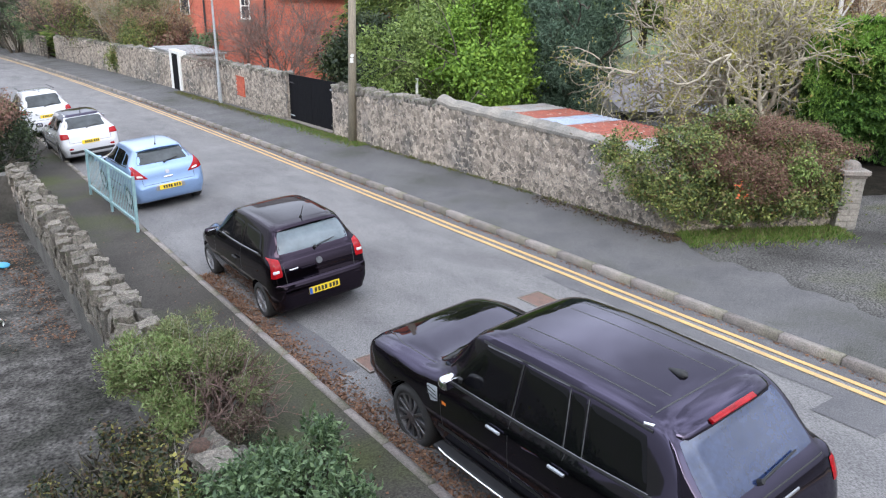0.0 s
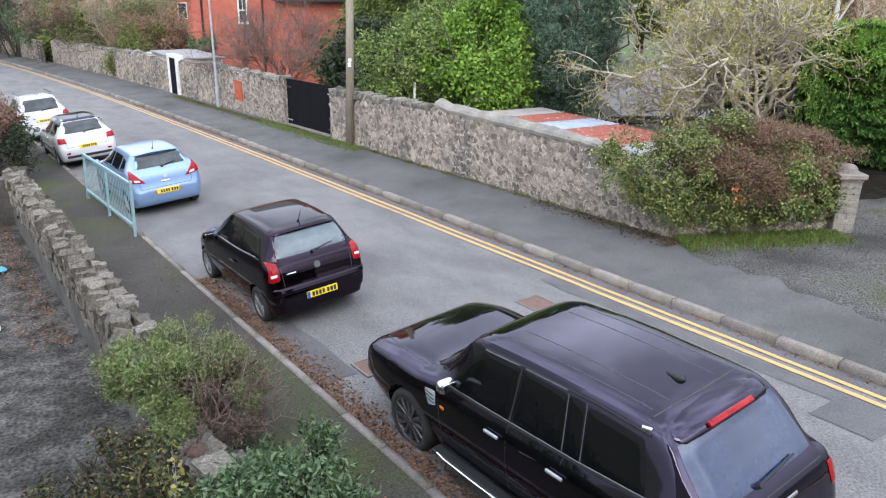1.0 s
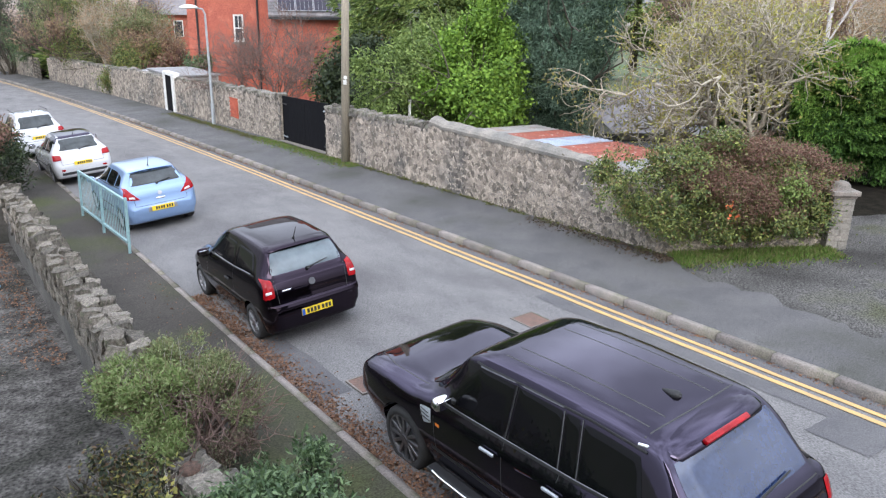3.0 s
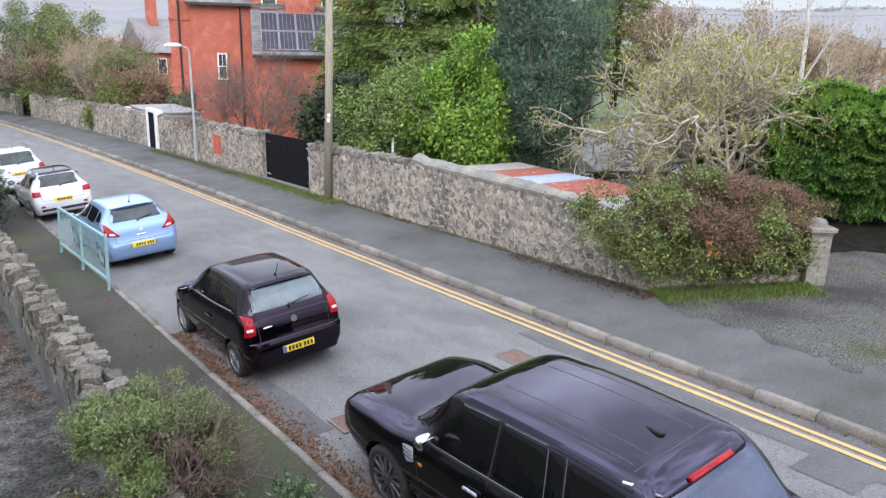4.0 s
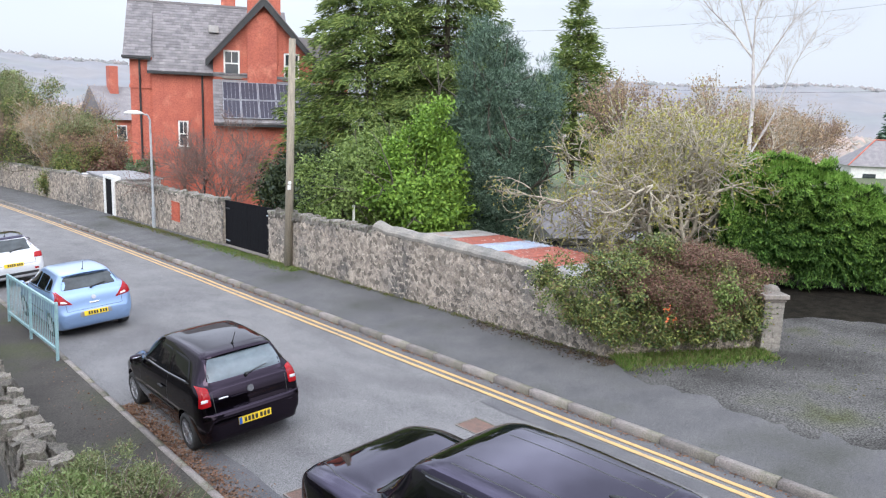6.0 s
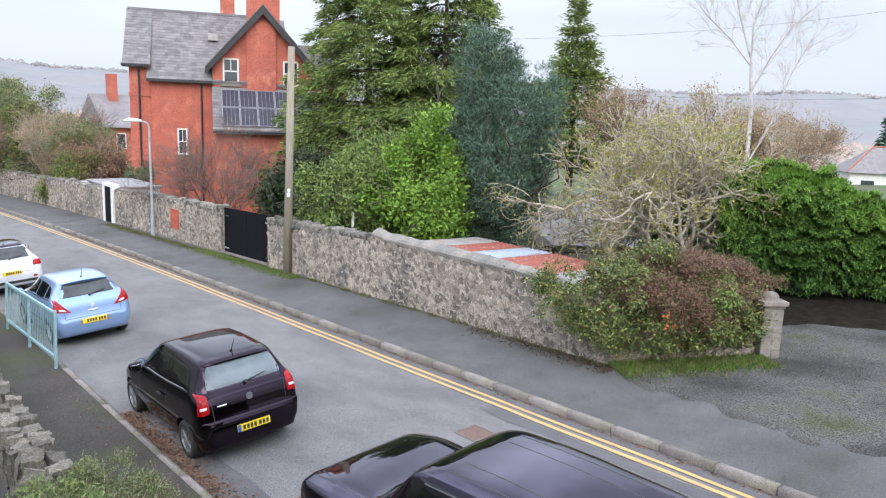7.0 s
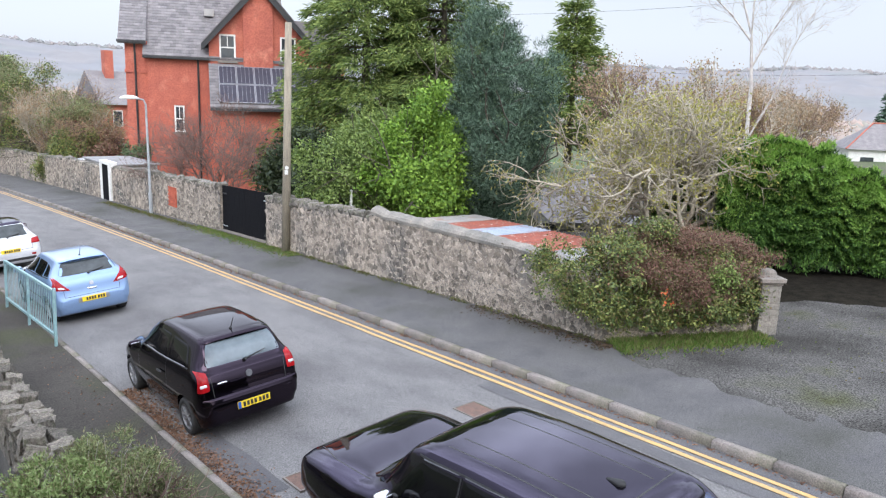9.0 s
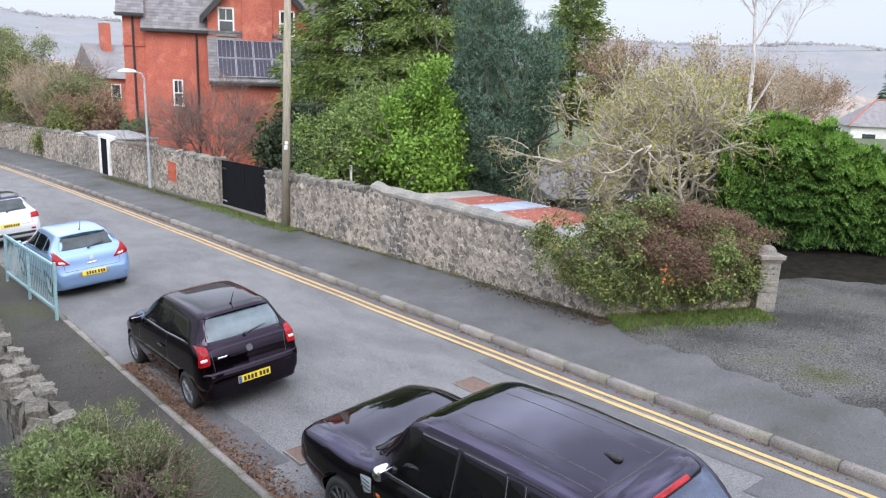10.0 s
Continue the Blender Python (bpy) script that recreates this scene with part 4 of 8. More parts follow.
def sash(x0, x1, y, z0, z1, sill="kerb"):
    w = hbox("window", x0, x1, y - 0.03, y + 0.01, z0, z1, "white_paint", "white painted sash window")
    zm = (z0 + z1) / 2
    for a, b_, c, d in ((x0 + 0.1, x1 - 0.1, z0 + 0.1, zm - 0.04), (x0 + 0.1, x1 - 0.1, zm + 0.04, z1 - 0.1)):
        hbox("pane", a, b_, y - 0.04, y - 0.032, c, d, "window_glass", "", 0, w)
    hbox("glazing_bar", (x0 + x1) / 2 - 0.02, (x0 + x1) / 2 + 0.02, y - 0.055, y - 0.035, zm, z1 - 0.05, "white_paint", "", 0, w)
    hbox("sill", x0 - 0.1, x1 + 0.1, y - 0.12, y + 0.02, z0 - 0.14, z0, sill, "stone sill")
    hbox("window_head", x0 - 0.1, x1 + 0.1, y - 0.06, y + 0.02, z1, z1 + 0.2, "brick_wall", "brick window head")


sash(5.35, 6.3, -0.26, 7.8, 9.35)
sash(8.95, 9.9, -0.26, 7.8, 9.35)
sash(2.65, 3.25, -0.02, 3.45, 5.05)
# lean-to with solar panels
hbox("wall", 4.85, 12.5, -2.4, -0.3, 0, 4.9, "brick_wall")
roof_under(4.7, 12.7, -2.75, 5.1, -0.3, 7.6)
slope_roof("slates", 4.7, 12.7, -2.75, 5.1, -0.3, 7.6, 0.05, 14)
hbox("gutter", 4.7, 12.7, -2.88, -2.76, 4.87, 5.01, "black_trim", "black eaves gutter")
for r_ in range(2):
    for k in range(5):
        x0 = 5.25 + k * 1.04
        bm = bmesh.new()
        sl = Matrix.Translation((0, -2.75, 5.1)) @ Matrix.Rotation(math.atan2(2.5, 2.45), 4, "X")
        box(bm, x0, x0 + 1.0, 0.25 + r_ * 1.5, 1.7 + r_ * 1.5, 0.07, 0.115, 0.008, m=sl)
        pn = part("solar_panel", bm, M["alu"], house, "dark solar panel in an aluminium frame")
        for q in range(4):
            bm = bmesh.new()
            box(bm, x0 + 0.035 + q * 0.235, x0 + 0.255 + q * 0.235, 0.29 + r_ * 1.5, 1.66 + r_ * 1.5, 0.112, 0.12, m=sl)
            part("cell_strip", bm, M["solar"], pn)
hbox("skylight", 4.55, 5.15, 2.30, 3.1, 10.55, 10.98, "white_sheet", "small pale roof window")

# low flat-roofed outbuilding behind the wall, by the lamp
ob_ = thing("flat_outbuilding", Matrix.Translation((12.35, 41.8, gz(13, 42))), "low outbuilding with a pale grey flat roof", "outbuilding")
bm = bmesh.new()
box(bm, 0.0, 2.4, 0.0, 5.0, -0.2, 1.8)
part("wall", bm, M["pebbledash"], ob_)
bm = bmesh.new()
box(bm, -0.1, 2.5, -0.1, 5.1, 1.8, 1.9, 0.02)
part("flat_roof", bm, M["felt"], ob_, "pale grey-blue flat roof")

# second house, further up on the left of the villa
h2 = thing("far_house", Matrix.Translation((21.4, 74, gz(19, 74) - 0.3)), "red brick house beyond the villa with a slate roof", "house")
for nm, a in (("wall", (0, 9, 0, 8, 0, 5.6)), ("chimney", (1.2, 2.0, 3, 4, 5.6, 10.5))):
    bm = bmesh.new()
    box(bm, *a)
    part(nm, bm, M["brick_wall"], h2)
bm = bmesh.new()
q = [bm.verts.new(p) for p in ((-0.4, -0.4, 5.5), (9.4, -0.4, 5.5), (9.4, 8.4, 5.5), (-0.4, 8.4, 5.5), (-0.4, 4, 8.6), (9.4, 4, 8.6))]
for f in ((0, 1, 5, 4), (3, 4, 5, 2), (0, 4, 3), (1, 2, 5), (0, 3, 2, 1)):
    bm.faces.new([q[i] for i in f])
part("roof", bm, M["slate"], h2)
for xx in (0.8, 2.2):
    for z0 in (0.9, 3.5):
        bm = bmesh.new()
        box(bm, xx, xx + 0.9, -0.04, 0.02, z0, z0 + 1.5)
        w = part("window", bm, M["white_paint"], h2)
        bm = bmesh.new()
        box(bm, xx + 0.1, xx + 0.8, -0.06, -0.042, z0 + 0.1, z0 + 1.4)
        part("pane", bm, M["window_glass"], w)

# garage with a patchwork sheet roof behind the wall
gar = thing("garage", Matrix.Translation((12.5, 11.6, gz(13, 13) - 0.28)), "low garage with a patchwork of rusty and painted roof sheets", "garage")
bm = bmesh.new()
box(bm, 0.0, 4.4, 0.0, 6.7, -0.3, 1.36)
part("wall", bm, M["pebbledash"], gar)
sheets = ["felt", "rust_sheet", "rust_sheet", "blue_sheet", "rust_sheet", "white_sheet", "felt", "felt"]
for k in range(6):
    y0 = -0.1 + k * 1.15
    vs, fs = [], []
    n = 24
    for i in range(n + 1):
        for x in (-0.05, 4.5):
            yy = y0 + 1.13 * i / n
            vs.append((x, yy, 1.40 + 0.018 * math.sin(i * math.pi / 2) + 0.02 * (x < 1) + 0.004 * k + 0.10 * (4.5 - x) / 4.5))
    for i in range(n):
        fs.append((2 * i, 2 * i + 1, 2 * i + 3, 2 * i + 2))
    put("roof_sheet", mesh_from("roof_sheet", vs, fs, True), M[sheets[k]], gar)

# pebbledashed bungalow behind the garage
bun = thing("bungalow", Matrix.Translation((21.6, 18.6, gz(21, 18) - 1.9)) @ Matrix.Rotation(radians(-38), 4, "Z"), "grey pebbledashed bungalow with a low slate roof", "house")
for nm, a, mt in (("wall", (0, 11, 0, 7, 0, 2.4), "pebbledash"), ("window", (2.0, 3.4, -0.04, 0.02, 0.9, 2.0), "white_paint"), ("window", (6.6, 8.0, -0.04, 0.02, 0.9, 2.0), "white_paint"), ("pane", (2.1, 3.3, -0.06, -0.042, 1.0, 1.9), "window_glass"), ("pane", (6.7, 7.9, -0.06, -0.042, 1.0, 1.9), "window_glass")):
    bm = bmesh.new()
    box(bm, *a)
    part(nm, bm, M[mt], bun)
bm = bmesh.new()
q = [bm.verts.new(p) for p in ((-0.4, -0.4, 2.38), (11.4, -0.4, 2.38), (11.4, 7.4, 2.38), (-0.4, 7.4, 2.38), (3, 3.5, 4.2), (8, 3.5, 4.2))]
for f in ((0, 1, 5, 4), (3, 4, 5, 2), (0, 4, 3), (1, 2, 5), (0, 3, 2, 1)):
    bm.faces.new([q[i] for i in f])
part("roof", bm, M["slate"], bun)

# far bungalow at the right edge of the valley
fb = thing("far_bungalow", Matrix.Translation((107, 42.5, -3.7)) @ Matrix.Rotation(radians(-55), 4, "Z"), "white rendered bungalow with a red-ridged slate roof", "house")
bm = bmesh.new()
box(bm, 0, 10, 0, 8, 0, 3.4)
part("wall", bm, M["white_paint"], fb)
bm = bmesh.new()
q = [bm.verts.new(p) for p in ((-0.5, -0.5, 3.4), (10.5, -0.5, 3.4), (10.5, 8.5, 3.4), (-0.5, 8.5, 3.4), (3.5, 4, 6.8), (6.5, 4, 6.8))]
for f in ((0, 1, 5, 4), (3, 4, 5, 2), (0, 4, 3), (1, 2, 5), (0, 3, 2, 1)):
    bm.faces.new([q[i] for i in f])
part("roof", bm, M["slate"], fb)
for xx in (1.5, 6.5):
    bm = bmesh.new()
    box(bm, xx, xx + 1.6, -0.04, 0.02, 1.0, 2.4)
    part("window", bm, M["window_glass"], fb)
bm = bmesh.new()
cyl(bm, (-0.5, -0.5, 3.45), (3.5, 4, 6.85), 0.09, 0.09, 6)
cyl(bm, (3.5, 4, 6.85), (6.5, 4, 6.85), 0.09, 0.09, 6)
part("ridge_tiles", bm, M["brick_wall"], fb, "red clay ridge tiles")

# the house that the camera looks out of
own = thing("own_house", Matrix.Translation((0, 0, gz(0, -5))), "rendered house front behind the camera", "house")
bm = bmesh.new()
box(bm, -8, -0.6, -12, 0.8, -0.4, 8.5)
part("wall", bm, M["pebbledash"], own)
bm = bmesh.new()
q = [bm.verts.new(p) for p in ((-8.4, -12.4, 8.5), (-0.3, -12.4, 8.5), (-0.3, 1.2, 8.5), (-8.4, 1.2, 8.5), (-4.3, -12.4, 11.5), (-4.3, 1.2, 11.5))]
for f in ((1, 2, 5, 4), (0, 4, 5, 3), (0, 1, 4), (2, 3, 5), (0, 3, 2, 1)):
    bm.faces.new([q[i] for i in f])
part("roof", bm, M["slate"], own)


# ---- vehicles ----
from mathutils.bvhtree import BVHTree


def pchip(xs, ys, x):
    """Smooth monotone interpolation."""
    h = np.diff(xs)
    d = np.diff(ys) / h
    m = np.zeros(len(xs))
    m[0], m[-1] = d[0], d[-1]
    for i in range(1, len(xs) - 1):
        if d[i - 1] * d[i] > 0:
            m[i] = 2 * d[i - 1] * d[i] / (d[i - 1] + d[i])
    i = np.clip(np.searchsorted(xs, x) - 1, 0, len(h) - 1)
    t = (x - xs[i]) / h[i]
    return (2 * t**3 - 3 * t**2 + 1) * ys[i] + (t**3 - 2 * t**2 + t) * h[i] * m[i] + (-2 * t**3 + 3 * t**2) * ys[i + 1] + (t**3 - t**2) * h[i] * m[i + 1]


def half_section(zb, ws, wm, zbelt, wb, zt, wt):
    dz = max(zt - zbelt, 0.015)
    e = min(0.075, 0.35 * dz)
    pts = [(0, zb), (ws * 0.6, zb), (ws * 0.93, zb + 0.01), (ws, zb + 0.07), (wm, zb + 0.42 * (zbelt - zb)), (wm, zb + 0.62 * (zbelt - zb)), (wm - 0.015, zb + 0.86 * (zbelt - zb)),
           (wb, zbelt), (wb + (wt - wb) * 0.5, zbelt + (dz - e) * 0.5), (wt, zt - e), (wt * 0.93, zt - e * 0.38), (wt * 0.75, zt - e * 0.12), (wt * 0.4, zt - 0.002), (0, zt)]
    out = []
    for i in range(len(pts) - 1):
        p = [np.array(pts[max(0, i - 1)]), np.array(pts[i]), np.array(pts[i + 1]), np.array(pts[min(len(pts) - 1, i + 2)])]
        for t in (0, 0.5):
            a = p[1] + (p[2] - p[1]) * t + (0.06 * ((p[1] - p[0]) - (p[3] - p[2])) if t else 0)
            out.append(a)
    out.append(np.array(pts[-1]))
    return out


class Car:
    def __init__(self, name, stations, paint, wheels, m, label, category="car"):
        """wheels: rear axle x, front axle x, radius, half track (outer face)."""
        self.root = thing(name, m, label, category, "parked cars")
        st = np.array(stations, float)
        x0, x1 = st[0, 0], st[-1, 0]
        u = np.linspace(0, 1, 78)
        xs = np.unique(np.concatenate([x0 + (x1 - x0) * u, x0 + (x1 - x0) * 0.06 * np.linspace(0, 1, 9) ** 2, x1 - (x1 - x0) * 0.08 * np.linspace(0, 1, 9) ** 2]))
        cols = [pchip(st[:, 0], st[:, k], xs) for k in range(1, 8)]
        vs, fs = [], []
        for i, x in enumerate(xs):
            h = half_section(*[c[i] for c in cols])
            ring = [(x, -p[0], p[1]) for p in h] + [(x, p[0], p[1]) for p in h[-2:0:-1]]
            vs += ring
        k = len(ring)
        for i in range(len(xs) - 1):
            for j in range(k):
                fs.append((i * k + j, i * k + (j + 1) % k, (i + 1) * k + (j + 1) % k, (i + 1) * k + j))
        fs.append(tuple(range(k - 1, -1, -1)))
        fs.append(tuple((len(xs) - 1) * k + j for j in range(k)))
        me = mesh_from("body", vs, fs, True)
        bm = bmesh.new()
        bm.from_mesh(me)
        bmesh.ops.recalc_face_normals(bm, faces=bm.faces)
        self.tree = BVHTree.FromBMesh(bm)
        bm.to_mesh(me)
        bm.free()
        self.x1 = x1
        xr, xf, rad, tr = wheels
        cut = bmesh.new()
        for xx in (xr, xf):
            for s in (-1, 1):
                cyl(cut, (xx, s * (tr - 0.28), rad), (xx, s * (tr + 0.5), rad), rad + 0.055, rad + 0.055, 36)
        cme = bpy.data.meshes.new("cut")
        cut.to_mesh(cme)
        cut.free()
        body, cutter = new("body", me), new("cut", cme)
        md = body.modifiers.new("arches", "BOOLEAN")
        md.object, md.operation, md.solver = cutter, "DIFFERENCE", "EXACT"
        bpy.context.view_layer.update()
        done = bpy.data.meshes.new_from_object(body.evaluated_get(bpy.context.evaluated_depsgraph_get()))
        for o in (body, cutter):
            bpy.data.objects.remove(o)
        bm = bmesh.new()
        bm.from_mesh(done)
        for e in bm.edges:
            e.smooth = len(e.link_faces) != 2 or e.calc_face_angle(0) < radians(40)
        bm.to_mesh(done)
        bm.free()
        done.materials.clear()
        self.body = put("body", done, paint, self.root)
        for xx in (xr, xf):
            arch = bmesh.new()
            box(arch, xx - rad, xx + rad, -(tr - 0.26), tr - 0.26, rad * 0.5, rad * 1.9)
            part("wheel_well", arch, M["black_plastic"], self.root)

    def cast(self, plane, a, b):
        o, d = {"left": ((a, 3, b), (0, -1, 0)), "right": ((a, -3, b), (0, 1, 0)), "rear": ((-2, a, b), (1, 0, 0)), "front": ((self.x1 + 2, a, b), (-1, 0, 0)), "top": ((a, b, 4), (0, 0, -1))}[plane]
        p, n, _, _ = self.tree.ray_cast(Vector(o), Vector(d))
        if p is None:
            p, n, _, _ = self.tree.find_nearest(Vector(o) + Vector(d) * 2.2)
        if n.dot(Vector(d)) > 0:
            n = -n
        return p, n

    def panel(self, name, plane, q, mt, label="", off=0.005, rnd=0.25, n=16, m=12, parent=None):
        """A piece that lies on the body: q are four corners in the plane from which it is seen."""
        vs, fs = [], []
        q = [np.array(p, float) for p in q]
        for j in range(m + 1):
            for i in range(n + 1):
                s, t = 2 * i / n - 1, 2 * j / m - 1
                s2, t2 = s * math.sqrt(1 - rnd * t**4 / 2), t * math.sqrt(1 - rnd * s**4 / 2)
                a, b = (s2 + 1) / 2, (t2 + 1) / 2
                p2 = (q[0] * (1 - a) + q[1] * a) * (1 - b) + (q[3] * (1 - a) + q[2] * a) * b
                p, nn = self.cast(plane, *p2)
                border = i in (0, n) or j in (0, m)
                vs.append(p + nn * (off if not border else off * 0.4))
        for j in range(m):
            for i in range(n):
                a = j * (n + 1) + i
                fs.append((a, a + 1, a + n + 2, a + n + 1))
        me = mesh_from(name, vs, fs, True)
        bm = bmesh.new()
        bm.from_mesh(me)
        bmesh.ops.recalc_face_normals(bm, faces=bm.faces)
        c = sum((f.normal for f in bm.faces), Vector())
        want = {"left": (0, 1, 0), "right": (0, -1, 0), "rear": (-1, 0, 0), "front": (1, 0, 0), "top": (0, 0, 1)}[plane]
        if c.dot(Vector(want)) < 0:
            bmesh.ops.reverse_faces(bm, faces=bm.faces)
        bm.to_mesh(me)
        bm.free()
        return put(name, me, M[mt], parent or self.root, label)

    def seam(self, name, plane, pts, w, mt, off=0.002, label="", thick=0.0):
        """A narrow line along the body."""
        dense = []
        for a, b in zip(pts[:-1], pts[1:]):
            k = max(2, int(math.dist(a, b) / 0.07))
            dense += [(a[0] + (b[0] - a[0]) * i / k, a[1] + (b[1] - a[1]) * i / k) for i in range(k)]
        dense.append(pts[-1])
        vs, fs = [], []
        for i, p in enumerate(dense):
            a, b = dense[max(0, i - 1)], dense[min(len(dense) - 1, i + 1)]
            d = Vector((b[0] - a[0], b[1] - a[1])).normalized()
            nn = Vector((-d.y, d.x)) * w / 2
            for s in (-1, -0.5, 0.5, 1):
                p3, n3 = self.cast(plane, p[0] + nn.x * s, p[1] + nn.y * s)
                vs.append(p3 + n3 * (off + thick if abs(s) < 1 else off * 0.5))
        for i in range(len(dense) - 1):
            for k in range(3):
                fs.append((4 * i + k, 4 * i + k + 1, 4 * i + 5 + k, 4 * i + 4 + k))
        return put(name, mesh_from(name, vs, fs, True), M[mt], self.root, label)

    def wheel_set(self, xr, xf, rad, tr, width, spokes, rim_mat, rim_r, double=False):
        for xx in (xr, xf):
            for s in (1, -1):
                w = width
                prof = [(rim_r, 0.0), (rim_r * 1.02, 0.012), (rad * 0.93, 0.008), (rad * 0.985, -0.02), (rad, -0.05), (rad, -w + 0.05), (rad * 0.97, -w + 0.01), (rim_r, -w)]
                v, f = lathe(prof, 32)
                rv, rf = lathe([(rim_r * 1.0, 0.004), (rim_r * 0.94, 0.004), (rim_r * 0.90, -0.05), (rim_r * 0.88, -0.12), (0.0, -0.12)], 32)
                pos = Matrix.Translation((xx, s * tr, rad)) @ (Matrix() if s > 0 else Matrix.Rotation(math.pi, 4, "Z"))
                bm = bmesh.new()
                me = mesh_from("w", rv, rf)
                bm.from_mesh(me)
                wheel = part("wheel", bm, M[rim_mat], self.root, "spoked alloy wheel")
                wheel.matrix_basis = pos
                bm = bmesh.new()
                bm.from_mesh(mesh_from("t", v, f, True))
                part("tyre", bm, M["tyre"], wheel, "black rubber tyre", True)
                bm = bmesh.new()
                cyl(bm, (0, -0.04, 0), (0, 0.008, 0), rim_r * 0.2, rim_r * 0.17, 16)
                part("hub", bm, M[rim_mat], wheel)
                bm = bmesh.new()
                box(bm, rim_r * 0.12, rim_r * 0.95, -0.035, 0.0, -rim_r * 0.07, rim_r * 0.07, 0.006)
                first = part("spoke", bm, M[rim_mat], wheel)
                for k in range(1, spokes):
                    sp = new("spoke", first.data)
                    sp.parent = wheel
                    sp.matrix_basis = Matrix.Rotation(2 * math.pi * k / spokes, 4, "Y")
                bm = bmesh.new()
                cyl(bm, (0, -0.10, 0), (0, -0.08, 0), rim_r * 0.6, rim_r * 0.6, 24)
                part("brake_disc", bm, M["galv"], wheel)

    def plate(self, y, z, w=0.52, h=0.11, band=True):
        p, nn = self.cast("rear", y, z)
        bm = bmesh.new()
        x = min(self.cast("rear", y + dy_, z + dz_)[0].x for dy_ in (-w / 2, 0, w / 2) for dz_ in (-h / 2, h / 2)) - 0.012
        box(bm, x, x + 0.03, y - w / 2, y + w / 2, z - h / 2, z + h / 2, 0.003)
        pl = part("number_plate", bm, M["plate"], self.root, "yellow rear number plate")
        if band:
            bm = bmesh.new()
            box(bm, x - 0.003, x + 0.001, y + w / 2 - 0.05, y + w / 2 - 0.004, z - h / 2 + 0.004, z + h / 2 - 0.004)
            part("blue_band", bm, M["plate_blue"], pl)
        for k in range(7):
            yy = y + w / 2 - 0.085 - k * 0.058 - (0.02 if k > 3 else 0)
            bm = bmesh.new()
            box(bm, x - 0.003, x + 0.001, yy - 0.04, yy, z - 0.036, z + 0.036)
            part("plate_bar", bm, M["ink"], pl)

    def mirror(self, x, y, z, mt, cap):
        for s in (1, -1):
            bm = bmesh.new()
            box(bm, x - 0.06, x + 0.07, s * y - 0.10, s * y + 0.10, z - 0.07, z + 0.075, 0.05)
            mi = part("mirror", bm, M[cap], self.root, "door mirror", True)
            bm = bmesh.new()
            box(bm, x - 0.066, x - 0.058, s * y - 0.075, s * y + 0.075, z - 0.045, z + 0.05, 0.003)
            part("mirror_glass", bm, M["chrome"], mi)
            bm = bmesh.new()
            box(bm, x - 0.02, x + 0.06, s * (y - 0.26) - 0.10, s * (y - 0.26) + 0.12, z - 0.08, z - 0.03, 0.01)
            part("mirror_arm", bm, M["black_plastic"], mi)

    def wiper(self, y0, z0, y1, z1):
        a, n0 = self.cast("rear", y0, z0)
        b, n1 = self.cast("rear", y1, z1)
        bm = bmesh.new()
        cyl(bm, a + n0 * 0.035, b + n1 * 0.03, 0.012, 0.008, 6)
        cyl(bm, a + n0 * 0.0, a + n0 * 0.05, 0.03, 0.022, 10)
        part("rear_wiper", bm, M["black_plastic"], self.root)

    def handle(self, x, z, mt, sides=("left", "right")):
        for sd in sides:
            p, nn = self.cast(sd, x, z)
            bm = bmesh.new()
            box(bm, -0.10, 0.10, -0.014, 0.014, -0.016, 0.016, 0.01)
            h = part("door_handle", bm, M[mt], self.root, "", True)
            h.matrix_basis = Matrix.Translation(p + nn * 0.028)


def rear_lip(c, profile, half, mt, label):
    """A spoiler: a closed (x, z) profile carried across the car, drooping and drawn in at its ends."""
    ys_ = [-half, -half * 0.97, -half * 0.85, -half * 0.5, 0, half * 0.5, half * 0.85, half * 0.97, half]
    k = len(profile)
    mx = sum(q[0] for q in profile) / k
    mz = sum(q[1] for q in profile) / k
    vs, fs = [], []
    for y in ys_:
        u = abs(y) / half
        g = 1.0 if u < 0.96 else 0.8 if u < 0.99 else 0.45
        for x, z in profile:
            vs.append((mx + (x - mx) * g + 0.05 * u**3, y, mz + (z - mz) * g - 0.022 * u * u - 0.02 * u**6))
    for i in range(len(ys_) - 1):
        for j in range(k):
            fs.append((i * k + j, i * k + (j + 1) % k, (i + 1) * k + (j + 1) % k, (i + 1) * k + j))
    fs += [tuple(range(k)), tuple(range((len(ys_) - 1) * k, len(ys_) * k))]
    bm = bmesh.new()
    me = mesh_from("spoiler", vs, fs)
    bm.from_mesh(me)
    for e in bm.edges:
        e.smooth = len(e.link_faces) != 2 or e.calc_face_angle(0) < radians(40)
    for f in bm.faces:
        f.smooth = True
    return part("spoiler", bm, M[mt], c.root, label, False)


